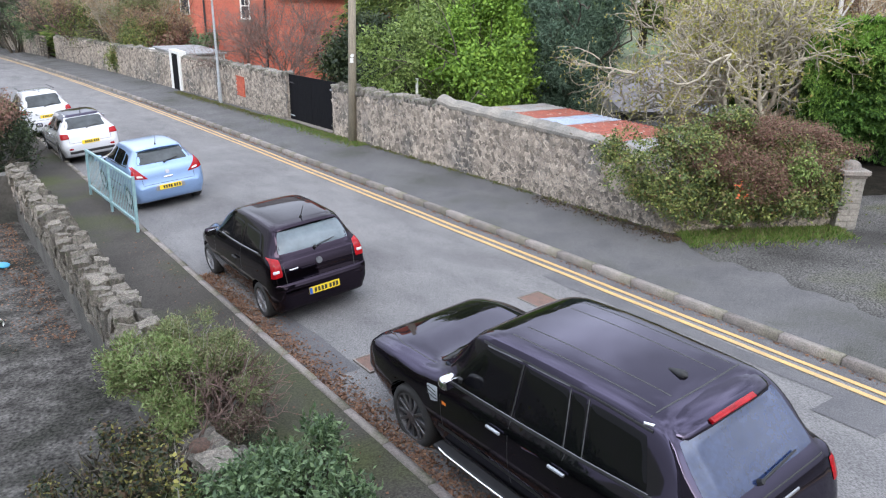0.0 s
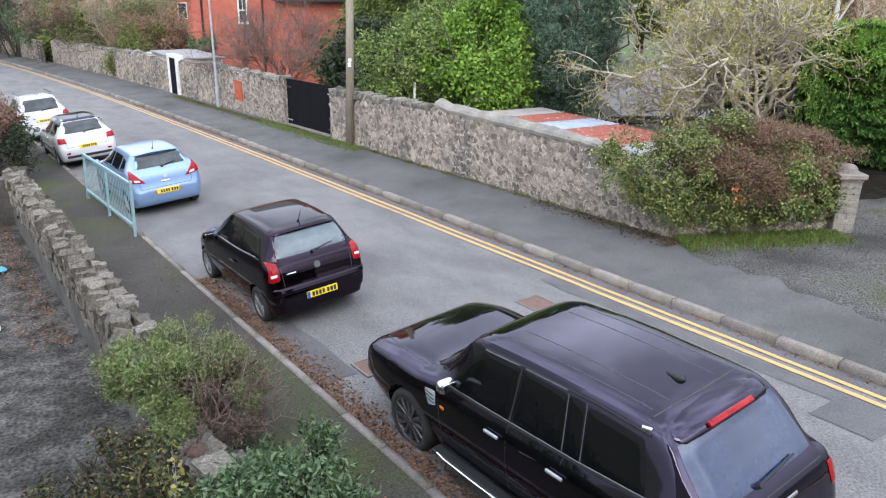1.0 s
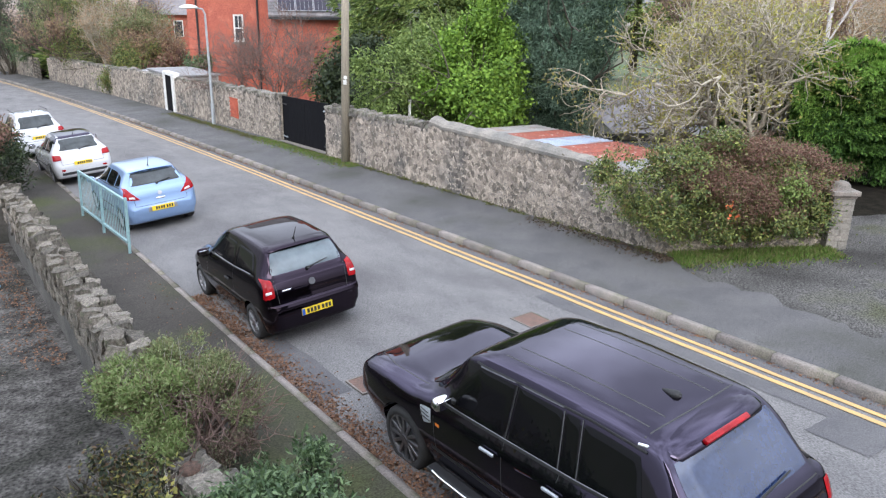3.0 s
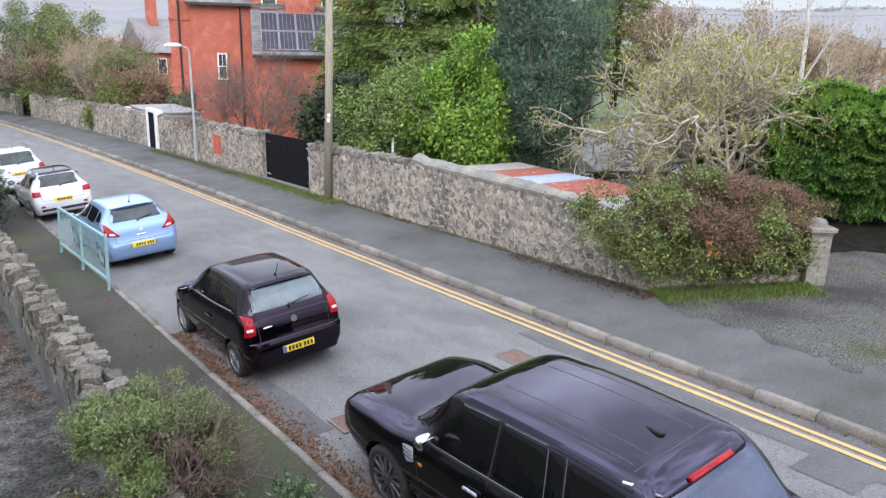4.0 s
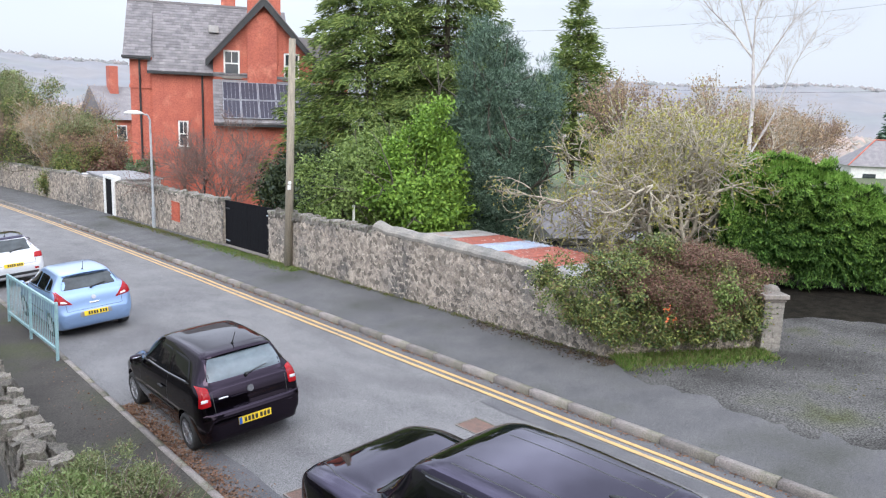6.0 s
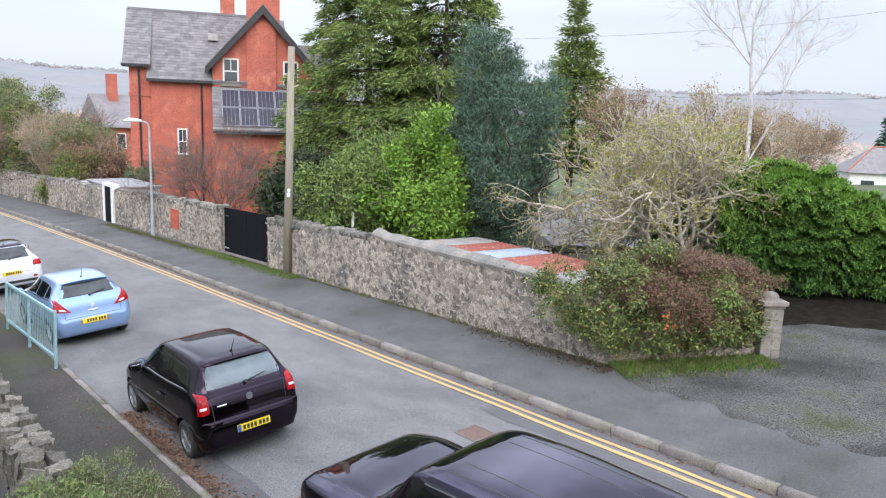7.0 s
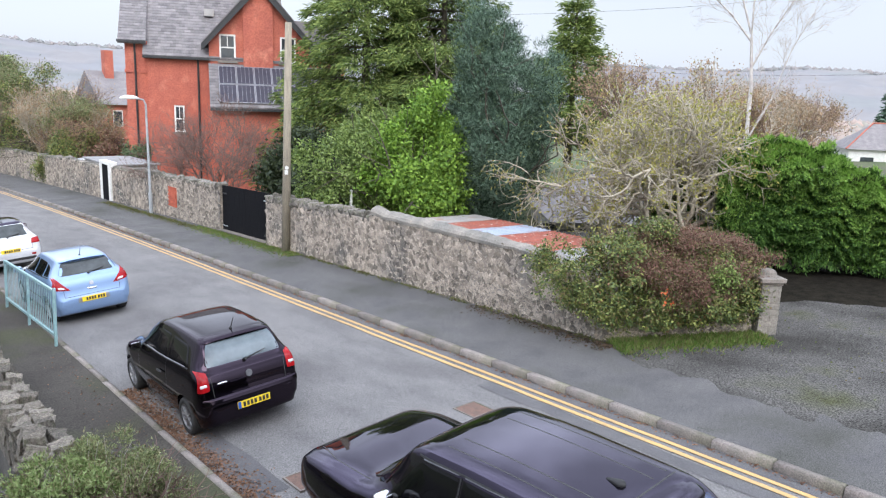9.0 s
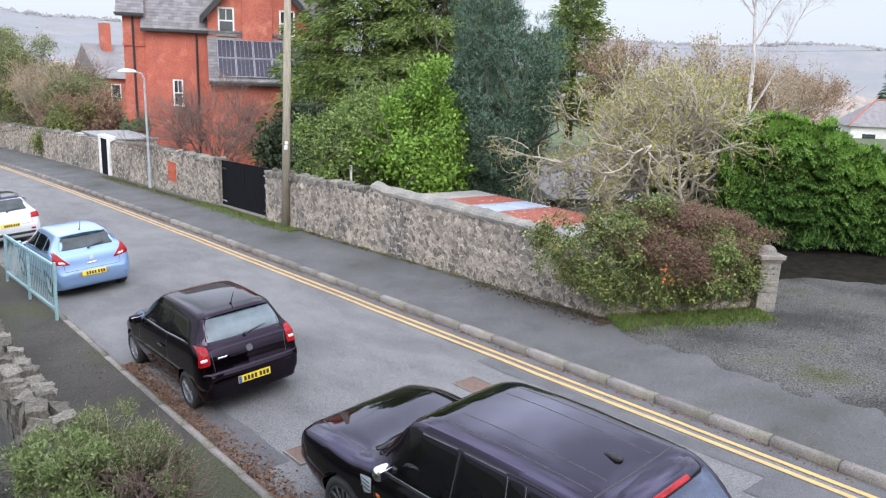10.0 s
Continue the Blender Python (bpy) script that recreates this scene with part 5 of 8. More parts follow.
# x from the rear bumper, z bottom, sill half width, widest half width, belt height, belt half width, top height, roof half width
SUV = [(0.00, 0.46, 0.74, 0.80, 0.70, 0.74, 0.74, 0.60), (0.03, 0.38, 0.82, 0.88, 0.80, 0.80, 0.84, 0.70), (0.09, 0.36, 0.86, 0.93, 1.02, 0.85, 1.06, 0.74), (0.16, 0.34, 0.89, 0.955, 1.14, 0.87, 1.19, 0.74),
       (0.36, 0.32, 0.90, 0.96, 1.18, 0.88, 1.48, 0.76), (0.52, 0.32, 0.90, 0.96, 1.19, 0.89, 1.69, 0.70), (0.62, 0.32, 0.90, 0.96, 1.19, 0.89, 1.745, 0.68), (1.0, 0.32, 0.91, 0.965, 1.18, 0.89, 1.775, 0.67), (1.8, 0.32, 0.91, 0.96, 1.16, 0.89, 1.785, 0.68),
       (2.5, 0.32, 0.91, 0.955, 1.14, 0.89, 1.765, 0.68), (2.75, 0.32, 0.91, 0.955, 1.13, 0.89, 1.72, 0.67), (3.1, 0.32, 0.91, 0.955, 1.12, 0.88, 1.42, 0.69), (3.38, 0.32, 0.91, 0.96, 1.10, 0.87, 1.17, 0.72), (3.55, 0.32, 0.91, 0.96, 1.08, 0.86, 1.13, 0.74),
       (4.1, 0.34, 0.90, 0.955, 1.06, 0.88, 1.115, 0.78), (4.45, 0.36, 0.86, 0.93, 1.02, 0.86, 1.075, 0.76), (4.64, 0.38, 0.80, 0.89, 0.98, 0.83, 1.03, 0.73), (4.73, 0.40, 0.76, 0.85, 0.90, 0.79, 0.96, 0.68), (4.785, 0.44, 0.68, 0.76, 0.74, 0.70, 0.78, 0.58)]
SUV = [(a - 0.16 * max(0.0, 1 - a / 0.75), *r_) for a, *r_ in SUV]
suv = Car("suv", SUV, M["black_paint"], (1.0, 3.745, 0.385, 0.93), ground_pose(5.08, 2.457, 91.6, 2.85, -0.02), "large glossy black off-road car parked by the kerb", "car")
suv.wheel_set(1.0, 3.745, 0.385, 0.945, 0.26, 12, "dark_rim", 0.285)
suv.panel("rear_window", "rear", [(0.70, 1.21), (-0.70, 1.21), (-0.64, 1.64), (0.64, 1.64)], "rear_glass", "steeply raked tinted rear window, blue sky put into its colour", 0.006, 0.12, 16, 12)
suv.panel("windscreen", "top", [(3.36, 0.70), (3.36, -0.70), (2.80, -0.60), (2.80, 0.60)], "car_glass", "tinted windscreen", 0.006, 0.1, 14, 10)
for sd, y in (("left", 1), ("right", -1)):
    suv.panel("side_window", sd, [(2.10, 1.17), (3.06, 1.14), (2.62, 1.62), (2.10, 1.645)], "car_glass", "tinted front side window", 0.005, 0.10)
    suv.panel("side_window", sd, [(1.42, 1.19), (2.04, 1.175), (2.04, 1.645), (1.50, 1.65)], "car_glass", "tinted rear door window", 0.005, 0.10)
    suv.panel("side_window", sd, [(1.22, 1.20), (1.38, 1.19), (1.46, 1.65), (1.30, 1.65)], "car_glass", "tinted quarter light", 0.005, 0.08, 5)
    suv.panel("side_window", sd, [(0.52, 1.24), (1.17, 1.20), (1.25, 1.64), (0.66, 1.62)], "car_glass", "tinted rear quarter window", 0.005, 0.12)
    suv.seam("window_trim", sd, [(3.10, 1.125), (2.0, 1.155), (1.2, 1.18), (0.45, 1.22)], 0.03, "black_plastic", 0.006)
    suv.seam("roof_trim", sd, [(2.68, 1.66), (2.0, 1.685), (1.2, 1.685), (0.62, 1.66)], 0.022, "black_plastic", 0.006)
    for xs_ in ([(2.07, 0.45), (2.07, 1.15)], [(3.12, 0.5), (3.14, 1.1)], [(1.40, 0.95), (1.36, 1.18)]):
        suv.seam("door_seam", sd, xs_, 0.01, "ink", 0.001)
    suv.seam("window_seal", sd, [(2.60, 1.645), (2.10, 1.672)], 0.012, "dark_rim", 0.009)
    suv.seam("window_seal", sd, [(2.02, 1.672), (1.50, 1.678)], 0.012, "dark_rim", 0.009)
    suv.seam("window_seal", sd, [(1.40, 1.19), (1.48, 1.66)], 0.014, "dark_rim", 0.009)
    suv.seam("window_seal", sd, [(1.19, 1.20), (1.27, 1.66)], 0.014, "dark_rim", 0.008)
    suv.seam("window_seal", sd, [(2.07, 1.17), (2.07, 1.66)], 0.02, "black_plastic", 0.008)
    suv.seam("waist_trim", sd, [(3.08, 1.140), (2.0, 1.170), (1.2, 1.195), (0.50, 1.235)], 0.010, "dark_rim", 0.011)
    suv.seam("side_strip", sd, [(3.2, 0.56), (1.45, 0.56)], 0.05, "black_plastic", 0.008)
    suv.panel("side_vent", sd, [(3.17, 0.86), (3.30, 0.82), (3.37, 1.00), (3.18, 1.02)], "galv", "silver slatted wing vent", 0.008, 0.2, 6, 6)
    for k in range(3):
        suv.seam("vent_slat", sd, [(3.18 + 0.01 * k, 0.88 + 0.04 * k), (3.34, 0.90 + 0.04 * k)], 0.012, "ink", 0.014)
    suv.panel("side_repeater", sd, [(3.03, 0.86), (3.10, 0.86), (3.10, 0.90), (3.03, 0.90)], "amber", "amber indicator", 0.008, 0.2, 4, 4)
    bm = bmesh.new()
    box(bm, 1.55, 3.20, y * 0.99 - 0.08, y * 0.99 + 0.06, 0.31, 0.36, 0.02)
    part("running_board", bm, M["black_plastic"], suv.root, "black running board")
    bm = bmesh.new()
    rail = ((1.50, 1.03, 0.345), (1.7, 1.05, 0.345), (2.4, 1.06, 0.345), (2.95, 1.055, 0.345), (3.10, 1.035, 0.345))
    for p, q in zip(rail, rail[1:]):
        cyl(bm, (p[0], y * p[1], p[2]), (q[0], y * q[1], q[2]), 0.015, 0.015, 8)
    part("board_edge", bm, M["chrome"], suv.root, "bright metal edge of the running board")
    suv.panel("tail_light", "rear", [(y * 0.92, 0.84), (y * 0.80, 0.86), (y * 0.80, 1.06), (y * 0.90, 1.06)], "red_lens", "red tail light", 0.012, 0.15, 6, 8)
    suv.panel("head_light", "front", [(y * 0.86, 0.80), (y * 0.52, 0.80), (y * 0.52, 0.93), (y * 0.82, 0.95)], "clear_lens", "clear headlight", 0.008, 0.15, 6, 6)
suv.handle(2.25, 0.98, "galv")
suv.handle(1.40, 1.00, "galv")
suv.mirror(2.86, 1.02, 1.26, "black_paint", "chrome")
for yy in (0.50, 0.30, -0.30, -0.50):
    suv.seam("roof_groove", "top", [(0.75, yy), (2.45, yy)], 0.016, "ink", 0.001)
suv.seam("tailgate_seam", "top", [(0.70, 0.62), (0.685, 0.3), (0.68, 0), (0.685, -0.3), (0.70, -0.62)], 0.016, "ink", 0.0015)
suv.seam("bonnet_seam", "top", [(3.45, 0.74), (4.1, 0.74), (4.55, 0.62), (4.64, 0.0), (4.55, -0.62), (4.1, -0.74), (3.45, -0.74)], 0.012, "ink", 0.001)
suv.seam("scuttle", "top", [(3.40, 0.68), (3.46, 0.3), (3.47, -0.3), (3.40, -0.68)], 0.07, "black_plastic", 0.006)
rear_lip(suv, ((0.665, 1.750), (0.55, 1.750), (0.46, 1.732), (0.395, 1.700), (0.372, 1.672), (0.372, 1.650), (0.41, 1.640), (0.50, 1.665), (0.62, 1.70)), 0.63, "black_paint", "gloss black roof spoiler over the rear window")
bm = bmesh.new()
tilt = Matrix.Translation((0.392, 0, 1.690)) @ Matrix.Rotation(radians(-32), 4, "Y")
box(bm, -0.030, 0.022, -0.29, 0.29, -0.012, 0.030, 0.010, tilt)
part("brake_light", bm, M["red_lens"], suv.root, "long red high-level brake light", True)
for y in (1, -1):
    suv.seam("rail_end", "top", [(0.63, y * 0.662), (0.72, y * 0.672)], 0.014, "chrome", 0.006, "bright end of the roof trim")
v_, f_ = lathe([(0.0, 0.0), (0.05, 0.03), (0.07, 0.08), (0.045, 0.20), (0.02, 0.30), (0.0, 0.32)], 14, "Z")
fin = put("aerial_fin", mesh_from("aerial_fin", v_, f_, True), M["black_plastic"], suv.root, "black shark-fin aerial")
fin.matrix_basis = Matrix.Translation((0.93, -0.02, 1.775)) @ Matrix.Rotation(radians(90), 4, "Y") @ Matrix.Diagonal((0.6, 0.7, 0.62, 1)) @ Matrix.Translation((0, 0, -0.16))
suv.wiper(0.10, 1.215, -0.42, 1.245)
suv.panel("rear_bumper", "rear", [(0.84, 0.48), (-0.84, 0.48), (-0.84, 0.66), (0.84, 0.66)], "black_plastic", "black rear bumper", 0.02, 0.1, 14, 6)
suv.plate(0.0, 0.86)
suv.seam("tailgate_line", "rear", [(0.74, 1.12), (-0.74, 1.12)], 0.012, "ink", 0.002)
suv.seam("tailgate_grip", "rear", [(0.3, 1.02), (-0.3, 1.02)], 0.03, "alu", 0.012)


def hatch(L, H, wm, hood=0.90, rear_z=0.98, rake=0.34, roof=0.53):
    """Stations of a small hatchback; wm: widest half width, hood: bonnet height, rake: depth of the tailgate's slope."""
    w = wm
    k = L / 3.83
    return [(0.00, 0.36, w * 0.72, w * 0.80, 0.58, w * 0.76, 0.61, w * 0.62), (0.03, 0.28, w * 0.82, w * 0.90, 0.66, w * 0.84, 0.70, w * 0.70), (0.08, 0.25, w * 0.87, w * 0.95, rear_z - 0.10, w * 0.88, rear_z - 0.04, w * 0.74), (0.15, 0.22, w * 0.90, w * 0.98, rear_z, w * 0.90, rear_z + 0.05, w * 0.74),
            (0.15 + rake * 0.5, 0.2, w * 0.93, w, rear_z + 0.02, w * 0.92, (rear_z + H) / 2 + 0.04, roof + 0.05), (0.15 + rake, 0.2, w * 0.94, w, rear_z + 0.02, w * 0.93, H - 0.055, roof + 0.02), (0.15 + rake + 0.14, 0.2, w * 0.94, w, rear_z + 0.01, w * 0.93, H - 0.02, roof + 0.02), (1.25 * k, 0.2, w * 0.94, w, rear_z - 0.02, w * 0.93, H, roof + 0.02),
            (1.75 * k, 0.2, w * 0.94, w, rear_z - 0.04, w * 0.93, H - 0.015, roof + 0.02), (2.05 * k, 0.2, w * 0.94, w, rear_z - 0.05, w * 0.92, H - 0.075, roof + 0.02), (2.45 * k, 0.2, w * 0.94, w, rear_z - 0.07, w * 0.91, (H + hood) / 2 + 0.03, roof + 0.05), (2.82 * k, 0.2, w * 0.94, w, hood - 0.01, w * 0.89, hood + 0.08, roof + 0.08),
            (2.98 * k, 0.2, w * 0.93, w, hood - 0.03, w * 0.88, hood + 0.03, roof + 0.09), (3.35 * k, 0.22, w * 0.88, w * 0.97, hood - 0.11, w * 0.82, hood - 0.05, roof + 0.04), (3.62 * k, 0.24, w * 0.78, w * 0.88, hood - 0.20, w * 0.70, hood - 0.14, roof - 0.04), (3.77 * k, 0.26, w * 0.64, w * 0.74, hood - 0.32, w * 0.56, hood - 0.28, roof - 0.16), (L, 0.30, w * 0.5, w * 0.58, hood - 0.42, w * 0.46, hood - 0.39, roof - 0.22)]


def hatch_trim(c, L, H, w, rear_z, rake, roof, glass, axles, doors=3, lamp="red_lens"):
    k = L / 3.83
    zt = H - 0.14
    # pale and grey glass passed in here holds painted sky reflections
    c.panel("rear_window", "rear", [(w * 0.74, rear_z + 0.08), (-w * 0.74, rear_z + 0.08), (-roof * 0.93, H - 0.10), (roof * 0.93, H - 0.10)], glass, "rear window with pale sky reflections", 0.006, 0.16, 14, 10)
    c.panel("windscreen", "top", [(2.80 * k, 0.60), (2.80 * k, -0.60), (2.08 * k, -0.50), (2.08 * k, 0.50)], "car_glass", "windscreen", 0.006, 0.1, 12, 10)
    for sd, y in (("left", 1), ("right", -1)):
        b = rear_z + 0.005
        if doors == 3:
            c.panel("side_window", sd, [(1.38 * k, b), (2.52 * k, b - 0.05), (2.02 * k, zt - 0.01), (1.40 * k, zt)], "car_glass", "front side window", 0.005, 0.12)
            c.panel("side_window", sd, [(0.52, b + 0.05), (1.30 * k, b), (1.32 * k, zt), (0.70, zt - 0.02)], "car_glass", "rear side window", 0.005, 0.14)
            seams = ([(1.34 * k, 0.35), (1.34 * k, b)], [(2.62 * k, 0.35), (2.60 * k, b - 0.05)])
        else:
            c.panel("side_window", sd, [(1.70 * k, b - 0.01), (2.52 * k, b - 0.05), (2.02 * k, zt - 0.01), (1.70 * k, zt)], "car_glass", "front side window", 0.005, 0.12)
            c.panel("side_window", sd, [(0.95 * k, b), (1.64 * k, b - 0.01), (1.64 * k, zt), (1.0 * k, zt)], "car_glass", "rear door window", 0.005, 0.14)
            c.panel("side_window", sd, [(0.55, b + 0.06), (0.88 * k, b + 0.02), (0.93 * k, zt - 0.02), (0.74, zt - 0.06)], "car_glass", "quarter window", 0.005, 0.2, 6)
            seams = ([(1.67 * k, 0.35), (1.67 * k, b)], [(2.62 * k, 0.35), (2.60 * k, b - 0.05)], [(0.92 * k, 0.75), (0.9 * k, b)])
        for s_ in seams:
            c.seam("door_seam", sd, s_, 0.009, "ink", 0.001)
        c.seam("window_trim", sd, [(2.55 * k, b - 0.065), (1.3 * k, b - 0.02), (0.5, b + 0.03)], 0.02, "black_plastic", 0.006)
        c.seam("side_strip", sd, [(2.5 * k, 0.52), (axles[0] + 0.42, 0.53)], 0.045, "black_plastic", 0.006)
    c.seam("bonnet_seam", "top", [(2.95 * k, w * 0.80), (3.4 * k, w * 0.68), (3.62 * k, w * 0.5), (3.66 * k, 0), (3.62 * k, -w * 0.5), (3.4 * k, -w * 0.68), (2.95 * k, -w * 0.80)], 0.01, "ink", 0.001)
    c.seam("scuttle", "top", [(2.86 * k, 0.58), (2.90 * k, 0), (2.86 * k, -0.58)], 0.07, "black_plastic", 0.005)
    c.seam("tailgate_seam", "top", [(0.15 + rake + 0.02, roof * 0.95), (0.15 + rake, 0), (0.15 + rake + 0.02, -roof * 0.95)], 0.012, "ink", 0.0015)
    c.seam("tailgate_line", "rear", [(w * 0.72, rear_z + 0.02), (w * 0.70, 0.66), (-w * 0.70, 0.66), (-w * 0.72, rear_z + 0.02)], 0.01, "ink", 0.002)
    bm = bmesh.new()
    p, nn = c.cast("top", 0.15 + rake + 0.16, 0)
    cyl(bm, p, p + Vector((-0.16, 0, 0.22)), 0.008, 0.004, 6)
    cyl(bm, p - nn * 0.01, p + nn * 0.02, 0.025, 0.02, 8)
    part("aerial", bm, M["black_plastic"], c.root, "short roof aerial")
    c.wiper(0.0, rear_z + 0.07, -0.34, rear_z + 0.13)


fox = Car("hatchback", hatch(3.83, 1.535, 0.815, 0.92, 1.05, 0.24, 0.55), M["plum_paint"], (0.67, 3.13, 0.295, 0.79), ground_pose(4.814, 9.84, 89.8, 3.3, 0.055), "small glossy black-plum three-door hatchback", "car")
fox.wheel_set(0.67, 3.13, 0.295, 0.80, 0.18, 10, "rim", 0.20)
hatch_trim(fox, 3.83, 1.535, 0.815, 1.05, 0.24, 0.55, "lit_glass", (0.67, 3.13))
rear_lip(fox, ((0.45, 1.520), (0.36, 1.512), (0.305, 1.494), (0.295, 1.478), (0.32, 1.470), (0.42, 1.480)), 0.53, "plum_paint", "small roof spoiler over the rear window")
# bright strip on the trim line stands in for a grey reflection there
for sd in ("left", "right"):
    fox.seam("waist_trim", sd, [(2.30, 1.015), (1.36, 1.045), (0.62, 1.09)], 0.012, "rim", 0.010)
fox.seam("badge_bar", "rear", [(0.50, 0.90), (0.36, 0.90)], 0.022, "chrome", 0.008)
for y in (1, -1):
    lt = fox.panel("tail_light", "rear", [(y * 0.79, 0.82), (y * 0.62, 0.83), (y * 0.62, 1.08), (y * 0.74, 1.11)], "red_lens", "red and clear tail light", 0.012, 0.2, 8, 8)
    fox.panel("reversing_lens", "rear", [(y * 0.765, 0.885), (y * 0.645, 0.89), (y * 0.645, 0.945), (y * 0.765, 0.94)], "clear_lens", "clear lower lens", 0.017, 0.3, 5, 4, lt)
    fox.panel("head_light", "front", [(y * 0.70, 0.60), (y * 0.46, 0.58), (y * 0.44, 0.70), (y * 0.66, 0.74)], "clear_lens", "clear headlight", 0.008, 0.2, 6, 6)
fox.mirror(2.56, 0.86, 0.99, "plum_paint", "plum_paint")
fox.handle(1.55, 0.80, "black_plastic")
fox.plate(0.0, 0.50)
fox.panel("rear_bumper", "rear", [(0.76, 0.60), (-0.76, 0.60), (-0.76, 0.71), (0.76, 0.71)], "plum_paint", "bumper lip", 0.035, 0.05, 14, 6)
p_, n_ = fox.cast("rear", 0, 0.93)
bm = bmesh.new()
cyl(bm, p_, p_ + n_ * 0.015, 0.055, 0.052, 20)
part("badge", bm, M["dark_rim"], fox.root, "round chrome badge")

corsa = Car("hatchback", hatch(4.0, 1.48, 0.86, 0.93, 1.04, 0.36, 0.54), M["blue_paint"], (0.70, 3.21, 0.30, 0.83), ground_pose(4.797, 17.9, 91.0, 3.0, 0.05), "light blue five-door hatchback parked behind the guard rail", "car")
corsa.wheel_set(0.70, 3.21, 0.30, 0.84, 0.19, 8, "rim", 0.19)
hatch_trim(corsa, 4.0, 1.48, 0.86, 1.04, 0.36, 0.54, "grey_glass", (0.70, 3.21), 5)
rear_lip(corsa, ((0.56, 1.468), (0.46, 1.462), (0.40, 1.446), (0.385, 1.432), (0.41, 1.422), (0.52, 1.43)), 0.52, "blue_paint", "small roof spoiler over the rear window")
corsa.panel("plate_recess", "rear", [(0.36, 0.49), (-0.36, 0.49), (-0.32, 0.63), (0.32, 0.63)], "alu", "pale recess round the number plate", 0.006, 0.2, 12, 6)
for y in (1, -1):
    corsa.panel("tail_light", "rear", [(y * 0.84, 0.86), (y * 0.46, 0.80), (y * 0.62, 0.98), (y * 0.75, 1.14)], "red_lens", "swept red tail light", 0.014, 0.15, 8, 8)
    corsa.panel("reversing_lens", "rear", [(y * 0.74, 0.865), (y * 0.53, 0.83), (y * 0.60, 0.90), (y * 0.72, 0.925)], "clear_lens", "clear lower lens", 0.019, 0.3, 5, 4)
corsa.mirror(2.66, 0.96, 0.98, "blue_paint", "blue_paint")
corsa.handle(1.82, 0.84, "blue_paint")
corsa.handle(1.05, 0.86, "blue_paint")
corsa.plate(0.0, 0.56, band=False)
corsa.panel("brake_light", "rear", [(0.12, 1.405), (-0.12, 1.405), (-0.12, 1.43), (0.12, 1.43)], "red_lens", "red high-level brake light", 0.012, 0.05, 6, 3)
p_, n_ = corsa.cast("rear", 0, 0.90)
bm = bmesh.new()
cyl(bm, p_, p_ + n_ * 0.014, 0.05, 0.048, 18)
part("badge", bm, M["rim"], corsa.root, "round chrome badge")
corsa.panel("tailgate_grip", "rear", [(0.10, 0.76), (-0.10, 0.76), (-0.10, 0.80), (0.10, 0.80)], "chrome", "", 0.012, 0.1, 6, 3)

ds = Car("hatchback", hatch(3.95, 1.47, 0.86, 0.93, 0.98, 0.40, 0.53), M["white_car"], (0.70, 3.15, 0.31, 0.82), ground_pose(4.447, 25.0, 90.9, 3.3, 0.05), "white three-door hatchback with a black roof", "car")
ds.wheel_set(0.70, 3.15, 0.31, 0.83, 0.2, 5, "dark_rim", 0.21)
hatch_trim(ds, 3.95, 1.47, 0.86, 0.98, 0.40, 0.53, "grey_glass", (0.70, 3.15))
ds.panel("roof_panel", "top", [(0.50, 0.63), (2.16, 0.61), (2.16, -0.61), (0.50, -0.63)], "black_paint", "gloss black roof panel", 0.006, 0.08, 16, 12)
ds.panel("roof_edge", "rear", [(0.55, 1.385), (-0.55, 1.385), (-0.53, 1.445), (0.53, 1.445)], "black_paint", "black roof spoiler", 0.03, 0.1, 12, 4)
for y in (1, -1):
    ds.panel("tail_light", "rear", [(y * 0.82, 0.80), (y * 0.58, 0.80), (y * 0.60, 0.95), (y * 0.80, 0.97)], "red_lens", "red tail light", 0.014, 0.15, 8, 8)
    ds.panel("fog_light", "rear", [(y * 0.66, 0.46), (y * 0.54, 0.46), (y * 0.54, 0.52), (y * 0.66, 0.52)], "red_lens", "round red reflector", 0.012, 0.5, 6, 6)
ds.mirror(2.64, 0.96, 0.98, "white_car", "black_paint")
ds.handle(1.6, 0.84, "chrome")
ds.plate(0.0, 0.66, band=False)
ds.panel("rear_bumper", "rear", [(0.66, 0.34), (-0.66, 0.34), (-0.66, 0.42), (0.66, 0.42)], "black_plastic", "black lower bumper", 0.012, 0.1, 14, 6)

far_car = Car("crossover_car", hatch(4.35, 1.62, 0.89, 1.0, 1.05, 0.40, 0.56), M["white_car"], (0.80, 3.40, 0.34, 0.85), ground_pose(4.15, 30.8, 91.5, 3.0, 0.04), "white crossover car parked beyond the black-roofed hatchback", "car")
far_car.wheel_set(0.80, 3.40, 0.34, 0.86, 0.2, 5, "dark_rim", 0.23)
hatch_trim(far_car, 4.35, 1.62, 0.89, 1.05, 0.40, 0.56, "grey_glass", (0.80, 3.40), 5)
for y in (1, -1):
    far_car.panel("tail_light", "rear", [(y * 0.86, 0.92), (y * 0.64, 0.92), (y * 0.66, 1.06), (y * 0.82, 1.08)], "red_lens", "red tail light", 0.014, 0.15, 8, 8)
    bm = bmesh.new()
    cyl(bm, (0.9, y * 0.55, 1.66), (2.4, y * 0.55, 1.66), 0.018, 0.018, 8)
    part("roof_rail", bm, M["black_plastic"], far_car.root)
far_car.mirror(2.9, 0.98, 1.05, "white_car", "white_car")
far_car.plate(0.0, 0.78, band=False)

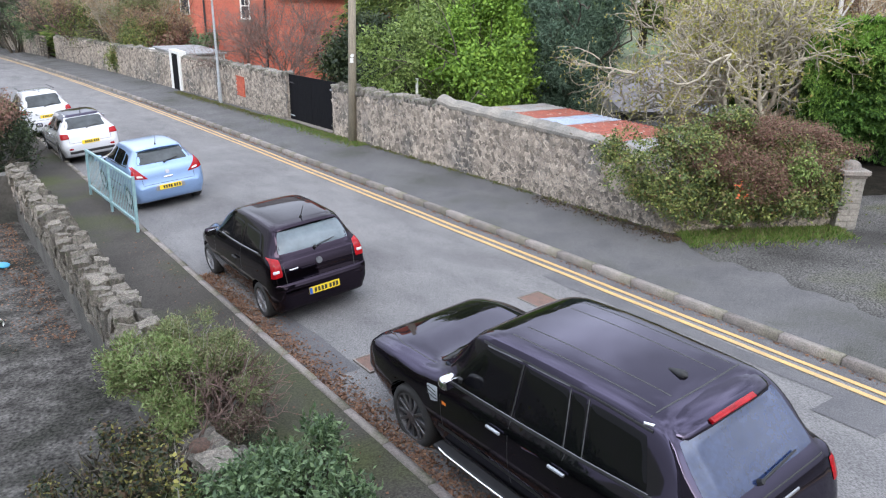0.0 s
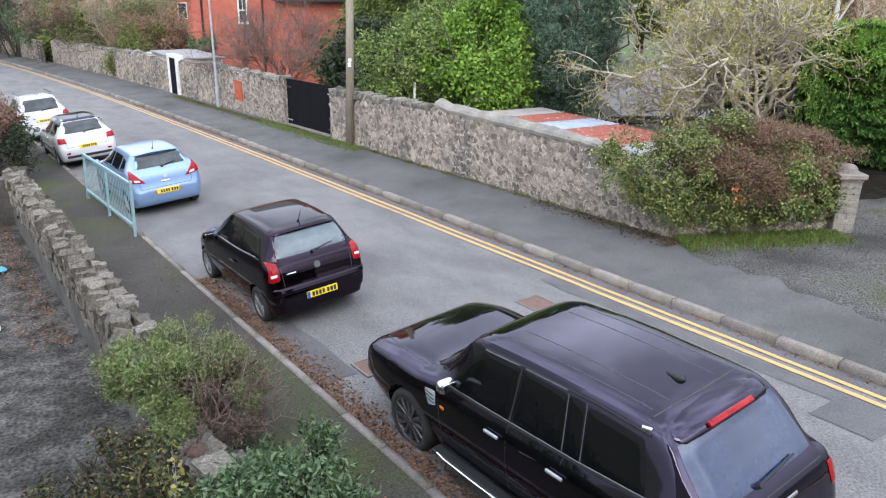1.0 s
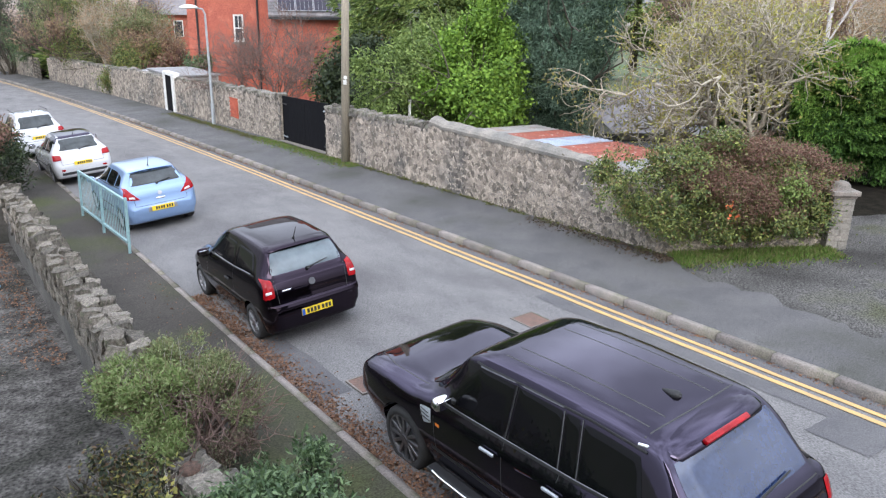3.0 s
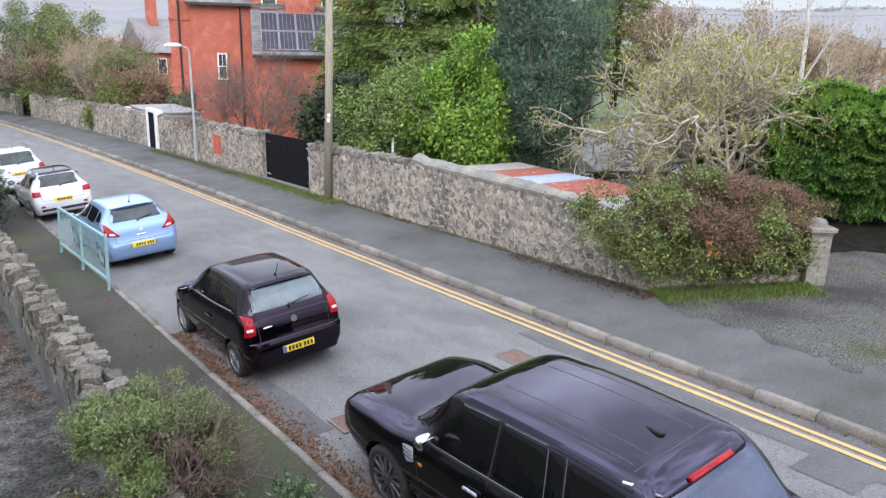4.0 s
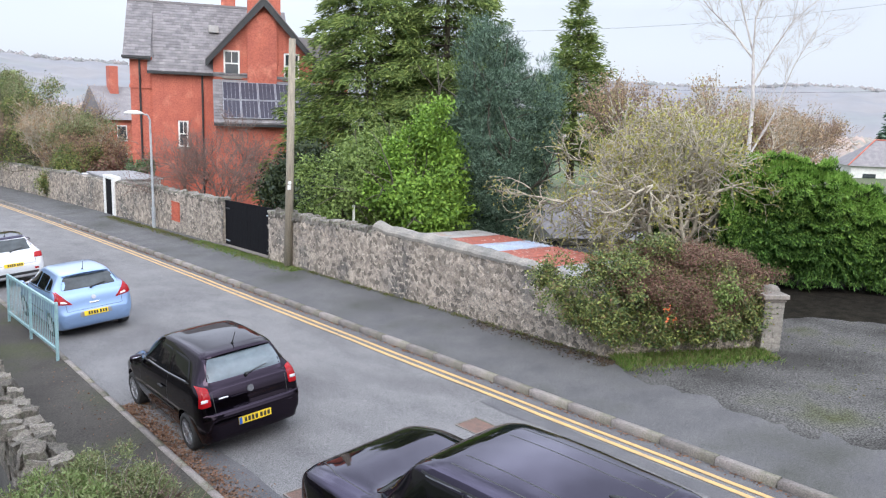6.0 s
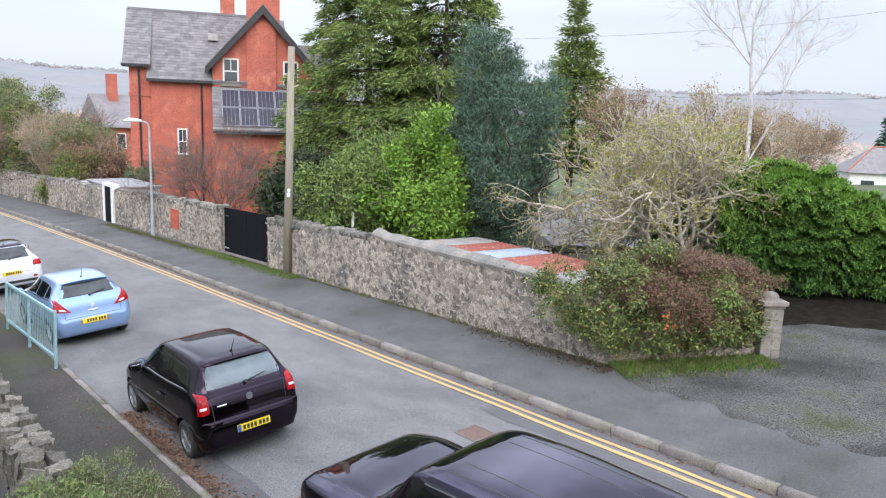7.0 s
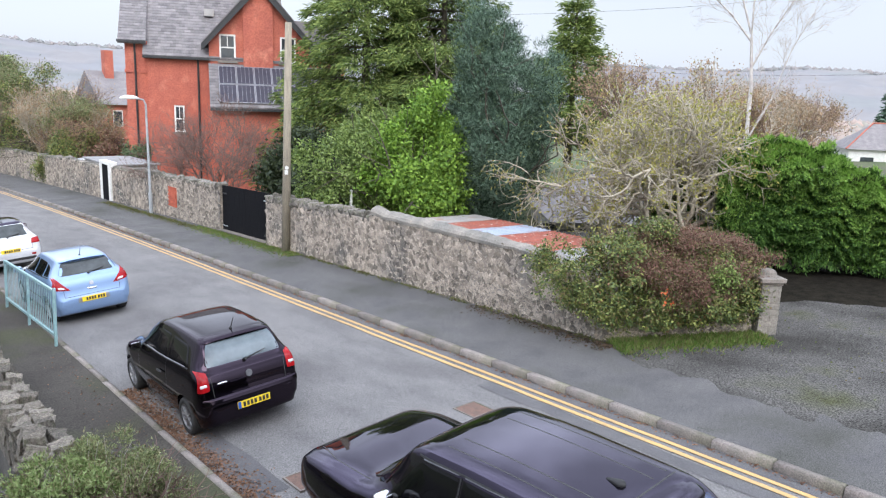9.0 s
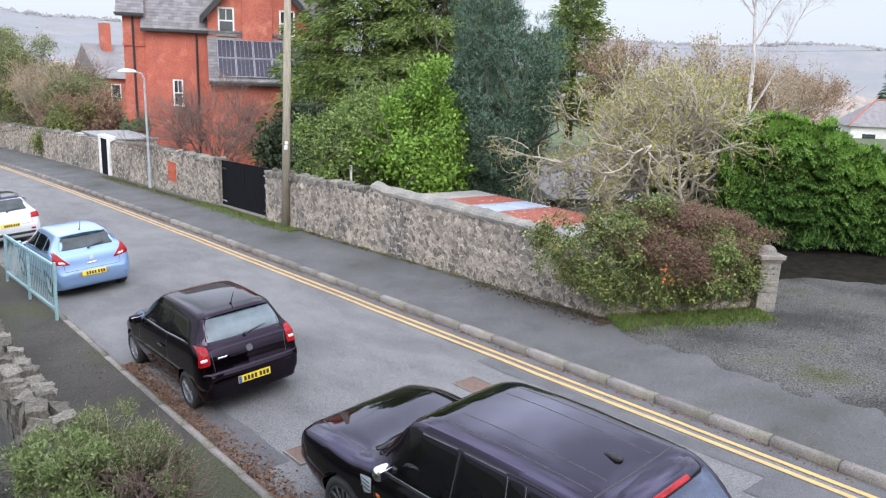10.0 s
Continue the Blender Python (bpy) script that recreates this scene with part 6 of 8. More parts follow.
yard_car = Car("saloon_car", hatch(4.2, 1.5, 0.87, 0.93, 0.96, 0.40, 0.53), M["white_car"], (0.75, 3.35, 0.31, 0.83), ground_pose(13.0 + bend(50), 49.5, 30, 0, 0.35), "white car standing behind the stone wall", "car")
yard_car.wheel_set(0.75, 3.35, 0.31, 0.84, 0.2, 5, "dark_rim", 0.2)
hatch_trim(yard_car, 4.2, 1.5, 0.87, 0.96, 0.40, 0.53, "car_glass", (0.75, 3.35), 5)


# ---- plants ----
rng = np.random.default_rng(7)


def unit(v):
    return v / (np.linalg.norm(v, axis=-1, keepdims=True) + 1e-9)


def leaves(name, pts, length, width, material, parent, heading=None, droop=0.0, spread=1.0, label="", facing=None):
    """Many small folded leaves in one mesh; heading: main directions, one a leaf; facing: the way that the blades face."""
    pts = np.asarray(pts, float)
    n = len(pts)
    d = unit(rng.normal(size=(n, 3)))
    if heading is not None:
        d = unit(heading + spread * d)
    d[:, 2] -= droop
    d = unit(d)
    if facing is None:
        side = unit(np.cross(d, unit(rng.normal(size=(n, 3)))))
        up = np.cross(side, d)
    else:
        nrm = unit(facing + 0.55 * rng.normal(size=(n, 3)))
        side = unit(np.cross(d, nrm))
        up = np.cross(side, d)
    ln = (length * rng.uniform(0.6, 1.3, n))[:, None]
    wd = (width * rng.uniform(0.6, 1.3, n))[:, None]
    v = np.stack([pts, pts + d * ln * 0.5 + side * wd * 0.5 + up * wd * 0.15, pts + d * ln, pts + d * ln * 0.5 - side * wd * 0.5 + up * wd * 0.15], 1).reshape(-1, 3)
    me = bpy.data.meshes.new(name)
    me.vertices.add(4 * n)
    me.vertices.foreach_set("co", v.astype(np.float32).ravel())
    me.loops.add(4 * n)
    me.loops.foreach_set("vertex_index", np.arange(4 * n, dtype=np.int32))
    me.polygons.add(n)
    me.polygons.foreach_set("loop_start", np.arange(0, 4 * n, 4, dtype=np.int32))
    me.update(calc_edges=True)
    return put(name, me, material, parent, label)


class Limbs:
    """Tapered branches gathered into one mesh."""

    def __init__(self):
        self.v, self.f, self.tips, self.dirs, self.fine = [], [], [], [], None

    def tube(self, pts, radii, n=6):
        base = len(self.v)
        for i, p in enumerate(pts):
            d = (pts[min(i + 1, len(pts) - 1)] - pts[max(i - 1, 0)]).normalized()
            a = d.orthogonal().normalized()
            b = d.cross(a)
            for k in range(n):
                t = 2 * math.pi * k / n
                self.v.append(p + (a * math.cos(t) + b * math.sin(t)) * radii[i])
        for i in range(len(pts) - 1):
            for k in range(n):
                j = (k + 1) % n
                self.f.append((base + i * n + k, base + i * n + j, base + (i + 1) * n + j, base + (i + 1) * n + k))

    def grow(self, p, d, length, r, depth, rnd, kids=3, angle=0.6, wobble=0.25, up=0.05, shrink=0.68, n=6, thin=0.6):
        """A branch that bends and forks."""
        pts, radii, q = [p.copy()], [r], p.copy()
        steps = 4
        for i in range(steps):
            d = (d + Vector((rnd.gauss(0, wobble), rnd.gauss(0, wobble), rnd.gauss(0, wobble) + up))).normalized()
            q = q + d * (length / steps)
            pts.append(q.copy())
            radii.append(r * (1 - 0.45 * (i + 1) / steps))
        (self.fine if self.fine and depth <= 1 else self).tube(pts, radii, n if depth > 1 else 4 if depth else 3)
        if depth == 0:
            self.tips.append(q.copy())
            self.dirs.append(d.copy())
            self.tips.append(pts[2].copy())
            self.dirs.append(d.copy())
            return
        for k in range(kids):
            at_ = pts[-1] if k == 0 else pts[rnd.choice((2, 3, 3, 4))]
            ax = d.orthogonal()
            ax.rotate(Matrix.Rotation(rnd.uniform(0, 6.28), 3, d))
            nd = d.copy()
            nd.rotate(Matrix.Rotation(rnd.uniform(0.4, 1.2) * angle, 3, ax))
            self.grow(at_, nd, length * shrink * rnd.uniform(0.8, 1.15), r * thin, depth - 1, rnd, kids, angle, wobble, up, shrink, n, thin)

    def done(self, name, material, parent, label=""):
        return put(name, mesh_from(name, self.v, self.f, True), material, parent, label)


def clumps(centre, radii, count, per, spread, shell=0.55, seed=1, flat_bottom=-0.9, lump=0.25, lobes=None, lobe=0.36):
    """Leaf places, gathered in clumps on rounded lobes of many sizes that make up an uneven crown; also the way out of each lobe."""
    r = np.random.default_rng(seed)
    radii = np.array(radii, float)
    k = lobes or max(14, int(count / 14))
    d = unit(r.normal(size=(k, 3)))
    d[:, 2] = np.maximum(d[:, 2], flat_bottom * 0.8)
    bump = np.array([1 + lump * 1.3 * noise.noise((*(q * 1.7 + seed * 3.3),)) for q in d])
    size = lobe * r.uniform(0.5, 1.25, k)
    c = d * ((1 - 0.55 * size) * bump * r.uniform(0.72, 1.06, k))[:, None]
    which = r.choice(k, count, p=size**2 / (size**2).sum())
    o = unit(r.normal(size=(count, 3)) + d[which] * 0.5 + np.array((0, 0, 0.35)))
    q = (c[which] + o * (size[which] * r.uniform(0.72, 1.12, count))[:, None]) * radii + np.array(centre)
    pts = np.repeat(q, per, 0) + r.normal(size=(count * per, 3)) * spread
    out = unit(o * 0.8 + d[which] * 0.4 + np.array((0, 0, 0.45)))
    return pts, np.repeat(out, per, 0)


def plant(name, x, y, label, category, h=0.0, group=""):
    return thing(name, Matrix.Translation((x, y, gz(x, y) + h)), label, category, group)


def shrub(name, x, y, centre, radii, count, per, spread, leaf, material, label, category="shrub", stems=6, bark="bark", seed=1, h=0.0, heading=1.0, shell=0.5, droop=0.0, lump=0.25, lobe=0.36):
    t = plant(name, x, y, label, category, h)
    rnd = random.Random(seed)
    lb = Limbs()
    for k in range(stems):
        a = rnd.uniform(0, 6.28)
        d = Vector((math.cos(a) * radii[0] * 0.5, math.sin(a) * radii[1] * 0.5, radii[2])).normalized()
        lb.grow(Vector((rnd.uniform(-0.2, 0.2) * radii[0], rnd.uniform(-0.2, 0.2) * radii[1], -0.1)), d, (centre[2] + radii[2]) * 0.5, 0.03 + 0.012 * radii[2], 2, rnd, 3, 0.7, 0.2, 0.05)
    lb.done("trunk", M[bark], t)
    pts, hd = clumps(centre, radii, count, per, spread, shell, seed, lump=lump, lobe=lobe)
    leaves("crown", pts, leaf[0], leaf[1], M[material], t, hd * 0.35, droop, 1.0, "", hd)
    return t


# large bush over the low wall by the drive
bush = plant("bush", 13.2, 8.6, "dense mixed bush with green, yellow and brown leaves by the drive", "bush")
rnd = random.Random(4)
lb = Limbs()
for k in range(16):
    lb.grow(Vector((rnd.uniform(-0.6, 1.4), rnd.uniform(0.5, 1.1), 0.0)), Vector((rnd.uniform(-0.3, 0.3), rnd.uniform(-0.3, 0.3), 1)), 1.0, 0.03, 2, rnd, 3, 0.6, 0.2, 0.02)
lb.done("trunk", M["bark"], bush)
ROT = np.array(Matrix.Rotation(radians(-33), 3, "Z"))
for nm, c, rad, cnt, mt, sd in (("crown", (-0.7, 0.0, 1.2), (1.5, 1.0, 0.95), 620, "bush_leaf", 3), ("crown", (0.95, 0.05, 1.1), (1.35, 0.95, 0.95), 560, "bush_leaf", 5), ("crown", (1.1, -0.45, 1.15), (0.7, 0.5, 0.6), 120, "privet_leaf", 6), ("twiggy_top", (0.65, 0.1, 1.62), (1.9, 0.95, 0.62), 820, "bush_brown", 8), ("twiggy_top", (1.75, 0.75, 1.3), (0.8, 0.7, 0.7), 260, "bush_brown", 9), ("twiggy_top", (0.5, -0.45, 1.35), (1.2, 0.55, 0.5), 240, "bush_brown", 10)):
    pts, hd = clumps((0, 0, 0), rad, int(cnt * 1.5), 46, 0.08, 0.7, sd, lump=0.45, lobe=0.28)
    pts = (pts + np.array(c)) @ ROT.T
    keep = pts[:, 2] > 0.42 + 0.25 * np.array([noise.noise((q[0] * 2, q[1] * 2, 0)) for q in pts])
    pts, hd = pts[keep], hd[keep]
    leaves(nm, pts, 0.066 if nm == "crown" else 0.055, 0.040 if nm == "crown" else 0.020, M[mt], bush, hd @ ROT.T * 0.35, 0.3, 1.0, "", hd @ ROT.T)

leaves("red_leaf", np.array(((-0.35, -1.08, 1.30), (-0.25, -1.08, 1.12))).repeat(9, 0) @ ROT.T + rng.normal(size=(18, 3)) * 0.05, 0.09, 0.05, surf("orange_red_leaf", (0.55, 0.13, 0.04), (0.45, 0.10, 0.03), 8, 0.6, 0.0), bush, None, 0.4)["kind"] = "stuff"

# tall clipped conifer hedge along the drive
hedge = plant("conifer_hedge", 19.9, 9.5, "tall bright green conifer hedge along the drive", "hedge")
P0, P1 = np.array((-0.7, 1.4)), np.array((3.6, -5.2))
lb = Limbs()
rnd = random.Random(9)
for k in range(10):
    p = P0 + (P1 - P0) * (k + 0.5) / 10
    lb.tube([Vector((p[0] + 0.7, p[1] + 0.4, -0.1)), Vector((p[0] + 0.7, p[1] + 0.4, 3.2))], [0.09, 0.03], 6)
lb.done("trunk", M["bark"], hedge)
N = 120000
s_ = rng.random(N)
zz = rng.random(N) ** 0.62
hump = np.array([noise.noise((q * 5.0, 0.3, 0)) for q in s_])
tuft = np.array([noise.noise((q * 26.0, 0.9, 0)) for q in s_])
topz = 2.95 + 0.30 * hump + 0.45 * tuft + 1.0 * np.clip((0.42 - s_) * 14, 0, 1) * np.clip((s_ - 0.02) * 7, 0.2, 1)
z_ = 0.42 + 0.18 * hump + zz * (topz - 0.42)
# sprays hang in overlapping tiers with hollows between them
swell = np.array([noise.noise((a * 11, b * 1.1, 1)) for a, b in zip(s_, z_)])
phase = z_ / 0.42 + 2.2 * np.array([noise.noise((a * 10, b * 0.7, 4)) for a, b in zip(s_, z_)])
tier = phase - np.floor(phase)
off = 0.34 * swell + 0.34 * (0.5 - tier) + 0.7 * (np.minimum(z_, 2.2) / 3.0 - 0.5) - 0.55 * np.maximum(0, z_ - topz + 0.9)
along = unit((P1 - P0)[None])[0]
out_ = np.array((-along[1], along[0])) * -1
if out_ @ np.array((-1, -0.5)) < 0:
    out_ = -out_
depth = np.where(zz > 0.86, rng.random(N) * 1.5, rng.random(N) ** 2 * 0.30)
p2 = P0 + (P1 - P0) * s_[:, None] + out_ * (0.3 + off - depth)[:, None]
pts = np.column_stack([p2, z_ - 0.10 * (depth > 0.5)])
hd = np.column_stack([np.repeat(out_[None], N, 0) * 0.9, np.where(zz > 0.85, 0.9, -0.15)])
face = np.column_stack([np.repeat(out_[None], N, 0) * (0.9 - 0.6 * zz)[:, None], 0.5 + 0.7 * zz])
# upper outer leaves take the lighter copy, coloured as if lit from above
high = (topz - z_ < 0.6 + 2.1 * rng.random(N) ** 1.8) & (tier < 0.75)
for nm, pick, mt, lb_ in (("crown", ~high, "hedge_leaf", "dark green hanging conifer sprays"), ("fresh_growth", high, "hedge_tip_lit", "yellow-green upper tips with top light put into their colour")):
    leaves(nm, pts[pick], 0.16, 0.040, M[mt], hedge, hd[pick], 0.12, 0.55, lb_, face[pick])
# added dark box stands in for the shade between the sprays
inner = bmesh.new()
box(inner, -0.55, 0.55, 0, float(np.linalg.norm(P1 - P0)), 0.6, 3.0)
core = part("inner_shade_box", inner, M["ivy"], hedge, "added dark box giving shaded gaps in the hedge")
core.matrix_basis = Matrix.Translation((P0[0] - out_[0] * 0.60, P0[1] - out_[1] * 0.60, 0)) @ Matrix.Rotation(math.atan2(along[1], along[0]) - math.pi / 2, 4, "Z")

# bright green tree and olive shrub behind the wall
shrub("broadleaf_tree", 16.0, 20.1, (0, 0, 2.5), (1.5, 1.5, 2.4), 760, 46, 0.16, (0.14, 0.085), "bright_leaf", "bright green broadleaf tree behind the stone wall", "tree", 6, seed=12, lump=0.35, shell=0.45)
shrub("broadleaf_tree", 15.0, 22.0, (0, 0, 2.2), (2.1, 1.8, 1.9), 640, 46, 0.17, (0.16, 0.06), "privet_leaf", "olive green arching shrub behind the stone wall", "tree", 7, seed=15, lump=0.35, shell=0.4, droop=0.25)
# dark ivy mass by the gate
shrub("ivy_mass", 15.6, 26.2, (0, 0, 1.7), (2.6, 2.3, 1.7), 420, 40, 0.22, (0.16, 0.11), "ivy", "dark evergreen undergrowth behind the gate", "shrub", 5, seed=17)
shrub("ivy_mass", 16.9, 29.5, (0, 0, 1.5), (2.0, 2.0, 1.6), 300, 40, 0.22, (0.16, 0.11), "ivy", "dark evergreen undergrowth below the house", "shrub", 5, seed=18)


def conifer(name, x, y, height, radius, tiers, per_tier, spray, mt, label, seed, base=0.6, droop=0.25, curve=0.9, sprays=26, lift=0.15, h=0.0, taper=0.0, fluff=0.09):
    """A trunk with whorled branches that carry flat sprays of needles."""
    t = plant(name, x, y, label, "tree", h)
    rnd = random.Random(seed)
    lb = Limbs()
    lb.tube([Vector((0, 0, -0.2)), Vector((0.05, 0, height * 0.5)), Vector((0, 0.05, height))], [height * 0.022, height * 0.014, 0.02], 8)
    pts, hd = [], []
    r_ = np.random.default_rng(seed)
    for i in range(tiers):
        f = (i + rnd.random() * 0.7) / tiers
        z = base + (height - base) * f
        rr = radius * ((1 - f) ** curve * (1 - taper) + taper * (1 - f * 0.5)) * min(1, 0.55 + f * 4)
        for k in range(per_tier):
            a = rnd.uniform(0, 6.28)
            ln = max(0.25, rr * rnd.uniform(0.65, 1.15))
            p = [Vector((0, 0, z))]
            for q in (0.35, 0.7, 1.0):
                p.append(Vector((math.cos(a + 0.1 * q) * ln * q, math.sin(a + 0.1 * q) * ln * q, z + lift * ln * q - droop * ln * q * q)))
            lb.tube(p, [0.02 + 0.012 * ln, 0.015 + 0.006 * ln, 0.01, 0.004], 4)
            n = max(3, int(sprays * max(0.07, ln / radius)))
            u = np.sqrt(r_.uniform(0.06, 1.0, n))
            px = np.array([np.interp(u, (0, 0.35, 0.7, 1), [v[c] for v in p]) for c in range(3)]).T
            side = np.array((-math.sin(a), math.cos(a), 0))
            w = r_.normal(size=n) * 0.28 * ln * (1.15 - u)
            px = px + side * w[:, None] + r_.normal(size=(n, 3)) * np.array((fluff, fluff, fluff * 0.6))
            px[:, 2] -= np.abs(w) * 0.25
            d = np.array((math.cos(a), math.sin(a), -droop * 0.8)) + side * (np.sign(w) * 0.7)[:, None]
            for m_ in range(4):
                pts.append(px + r_.normal(size=px.shape) * fluff)
                hd.append(d)
    lb.done("trunk", M["bark"], t)
    leaves("crown", np.concatenate(pts), spray[0], spray[1], M[mt], t, np.concatenate(hd), droop * 0.4, 0.6)
    return t


# tall cedar-like conifers, dark blue cypress, far spruce
conifer("conifer_tree", 22.6, 33.2, 14.5, 5.6, 26, 12, (0.32, 0.065), "cedar", "very tall yellow-green conifer with drooping sprays", 21, 0.8, 0.38, 0.6, 120, taper=0.3, fluff=0.10)
conifer("conifer_tree", 25.6, 30.6, 14.0, 5.8, 26, 12, (0.32, 0.065), "cedar", "tall yellow-green conifer beside its twin", 22, 0.8, 0.38, 0.6, 115, taper=0.3, fluff=0.10)
shrub("cypress_tree", 18.5, 19.3, (0, 0, 3.6), (1.95, 1.95, 4.25), 2500, 46, 0.09, (0.20, 0.019), "blue_conifer", "dense dark blue-green cypress tree with feathery sprays", "tree", 5, seed=23, lump=0.5, lobe=0.27, droop=-0.35)
conifer("spruce_tree", 53.1, 45.3, 16.6, 6.6, 25, 8, (0.55, 0.10), "cedar", "distant tiered conifer with a thin top", 24, 1.2, 0.10, 1.25, 110, lift=0.22, fluff=0.20)
conifer("spruce_tree", 13.2, 72.0, 9.0, 3.0, 20, 10, (0.6, 0.16), "cedar", "conifer among the garden trees further up", 25, 0.5, 0.15, 0.8, 50, fluff=0.2)
conifer("spruce_tree", 118.0, 41.0, 9.5, 3.2, 16, 9, (0.9, 0.25), "blue_conifer", "small dark distant conifer", 26, 0.5, 0.15, 0.8, 40, fluff=0.2)

# spreading tree with pale limbs and the last yellow leaves
mag = plant("spreading_tree", 19.1, 12.1, "spreading tree with pale twisting limbs and sparse yellowing leaves", "tree")
rnd = random.Random(31)
lb = Limbs()
lb.fine = Limbs()
for k in range(13):
    a = k * 6.28 / 13 + rnd.uniform(-0.2, 0.2)
    el = 0.15 + 1.15 * ((k * 5) % 13) / 13
    lb.grow(Vector((0.1 * math.cos(a), 0.1 * math.sin(a), 0.95)), Vector((math.cos(a) * math.cos(el), math.sin(a) * math.cos(el), math.sin(el))), 2.2, 0.082, 4, rnd, 4, 0.85, 0.30, 0.03, 0.72, 6, 0.64)
lb.tube([Vector((0, 0, -0.2)), Vector((0, 0, 1.1))], [0.24, 0.18], 10)
lb.done("trunk", M["tan_bark"], mag)
lb.fine.done("twig_crown", M["tan_bark"], mag)
tips = np.array([t[:] for t in lb.tips])
sel = rng.random(len(tips)) < 0.75
leaves("crown", np.repeat(tips[sel], 3, 0) + rng.normal(size=(3 * sel.sum(), 3)) * 0.10, 0.11, 0.055, M["yellow_leaf"], mag, None, 0.5)

# bare trees
def bare(name, x, y, height, spread, mt, label, seed, stems=1, depth=5, leaf=None, h=0.0, kids=3, r=0.10, up=0.06, leaf_n=1, leaf_size=0.1, angle=0.55):
    t = plant(name, x, y, label, "tree", h)
    rnd = random.Random(seed)
    lb = Limbs()
    lb.fine = Limbs()
    for k in range(stems):
        d = Vector((rnd.gauss(0, spread), rnd.gauss(0, spread), 1)).normalized()
        lb.grow(Vector((rnd.gauss(0, 0.15), rnd.gauss(0, 0.15), -0.1)), d, height * 0.36, r, depth, rnd, kids, angle, 0.14, up, 0.70, 6, 0.66)
    lb.done("trunk", M[mt], t)
    lb.fine.done("twig_crown", M[mt], t)
    if leaf:
        tips = np.array([q[:] for q in lb.tips])
        leaves("crown", np.repeat(tips, leaf_n, 0) + rng.normal(size=(len(tips) * leaf_n, 3)) * leaf_size * 2, leaf_size * 1.6, leaf_size, M[leaf], t, None, 0.2)
    return t


bare("bare_tree", 15.4, 35.6, 6.4, 0.55, "red_twig", "bare dark red-brown twiggy tree against the brick house", 41, 6, 4, r=0.045, kids=4, angle=0.8)
bare("bare_tree", 14.6, 33.6, 5.4, 0.6, "red_twig", "smaller bare twiggy tree behind the wall", 42, 5, 4, r=0.04, kids=4, angle=0.8)
birch = plant("birch_tree", 39.4, 21.3, "slim bare white-barked birch tree", "tree")
rnd = random.Random(43)
lb = Limbs()
lb.fine = Limbs()
STEMS = (((0, 0, -0.2), (0.25, -0.1, 3.2), (0.35, 0.0, 5.6), (0.30, 0.25, 8.2)), ((0.30, 0.25, 8.0), (-0.35, 1.2, 9.4), (-1.0, 2.3, 10.6), (-1.5, 3.0, 11.6)), ((0.30, 0.25, 8.0), (0.25, 0.3, 10.0), (0.5, -0.1, 12.0), (0.4, -0.2, 13.5)),
         ((0.33, 0.1, 6.6), (0.7, -0.6, 8.4), (1.1, -1.4, 10.0), (1.7, -2.6, 11.3)), ((0.2, -0.1, 2.6), (0.8, -1.0, 5.0), (1.2, -1.6, 7.6), (1.7, -2.5, 9.8)), ((0.3, 0.3, 8.4), (0.0, 0.9, 10.4), (-0.2, 1.3, 12.0), (-0.1, 1.5, 13.0)))
for stem in STEMS:
    q = [Vector(p) for p in stem]
    lb.tube(q, [0.14, 0.115, 0.10, 0.075] if stem[0][2] < 0 else [0.055, 0.042, 0.028, 0.010], 7)
    for k in range(4 if stem[0][2] < 0 else 15):
        f = rnd.uniform(0.5 if stem[0][2] < 0 else 0.1, 1.0) * 2.999
        i = int(f)
        p = q[i].lerp(q[i + 1], f - i)
        a = rnd.uniform(0, 6.28)
        lead = (q[i + 1] - q[i]).normalized()
        lb.grow(p, lead + Vector((math.cos(a) * 0.55, math.sin(a) * 0.55, 0.1)), rnd.uniform(0.7, 1.3), 0.014, 3, rnd, 3, 0.55, 0.16, 0.02, 0.72, 5, 0.72)
lb.done("trunk", M["birch"], birch)
lb.fine.done("twig_crown", M["birch"], birch)
for i, (x, y, hh) in enumerate(((45.3, 31.0, 11.0), (47.5, 30.0, 10), (56, 30, 8.5), (48, 26, 8), (52, 31, 7.5), (66, 42, 8.5), (72, 22, 6), (70, 21, 6), (74, 47, 9), (60, 39, 9), (78, 39, 10.5), (70, 35, 10), (92, 43, 9.5), (86, 46, 11.5), (97, 52, 8), (84, 38, 8.5), (90, 41, 8), (104, 50, 9))):
    bare("bare_tree", x, y, hh, 0.3, "pale_bark" if i % 3 else "red_twig", "bare autumn tree with orange-brown twigs on the valley side", 50 + i, 3, 4, "autumn", r=0.07, leaf_n=3, leaf_size=0.10, h=-1.5, kids=4)
# garden trees to the left of the villa
for i, (x, y, r0, hh, mt) in enumerate(((12.6, 53.0, 1.5, 3.2, "bush_leaf"), (13.4, 57.5, 2.4, 5.4, "hebe"), (13.2, 63.0, 2.8, 6.6, "bush_leaf"), (11.8, 69.0, 3.0, 8.2, "hebe"), (10.6, 76.0, 3.0, 8.5, "dark_shrub"), (8.6, 82.0, 3.4, 8.5, "ivy"), (14.6, 55.0, 1.8, 3.4, "bush_brown"), (15.8, 62.0, 2.4, 6.0, "hebe"), (6.5, 90, 4.0, 7.0, "dark_shrub"))):
    shrub("garden_tree", x + 0.6, y, (0, 0, hh * 0.52), (r0, r0, hh * 0.5), 420, 50, 0.26, (0.15, 0.07), mt, "overgrown garden tree with mixed autumn leaves", "tree", 14, seed=60 + i, lump=0.7, shell=0.3, lobe=0.24)
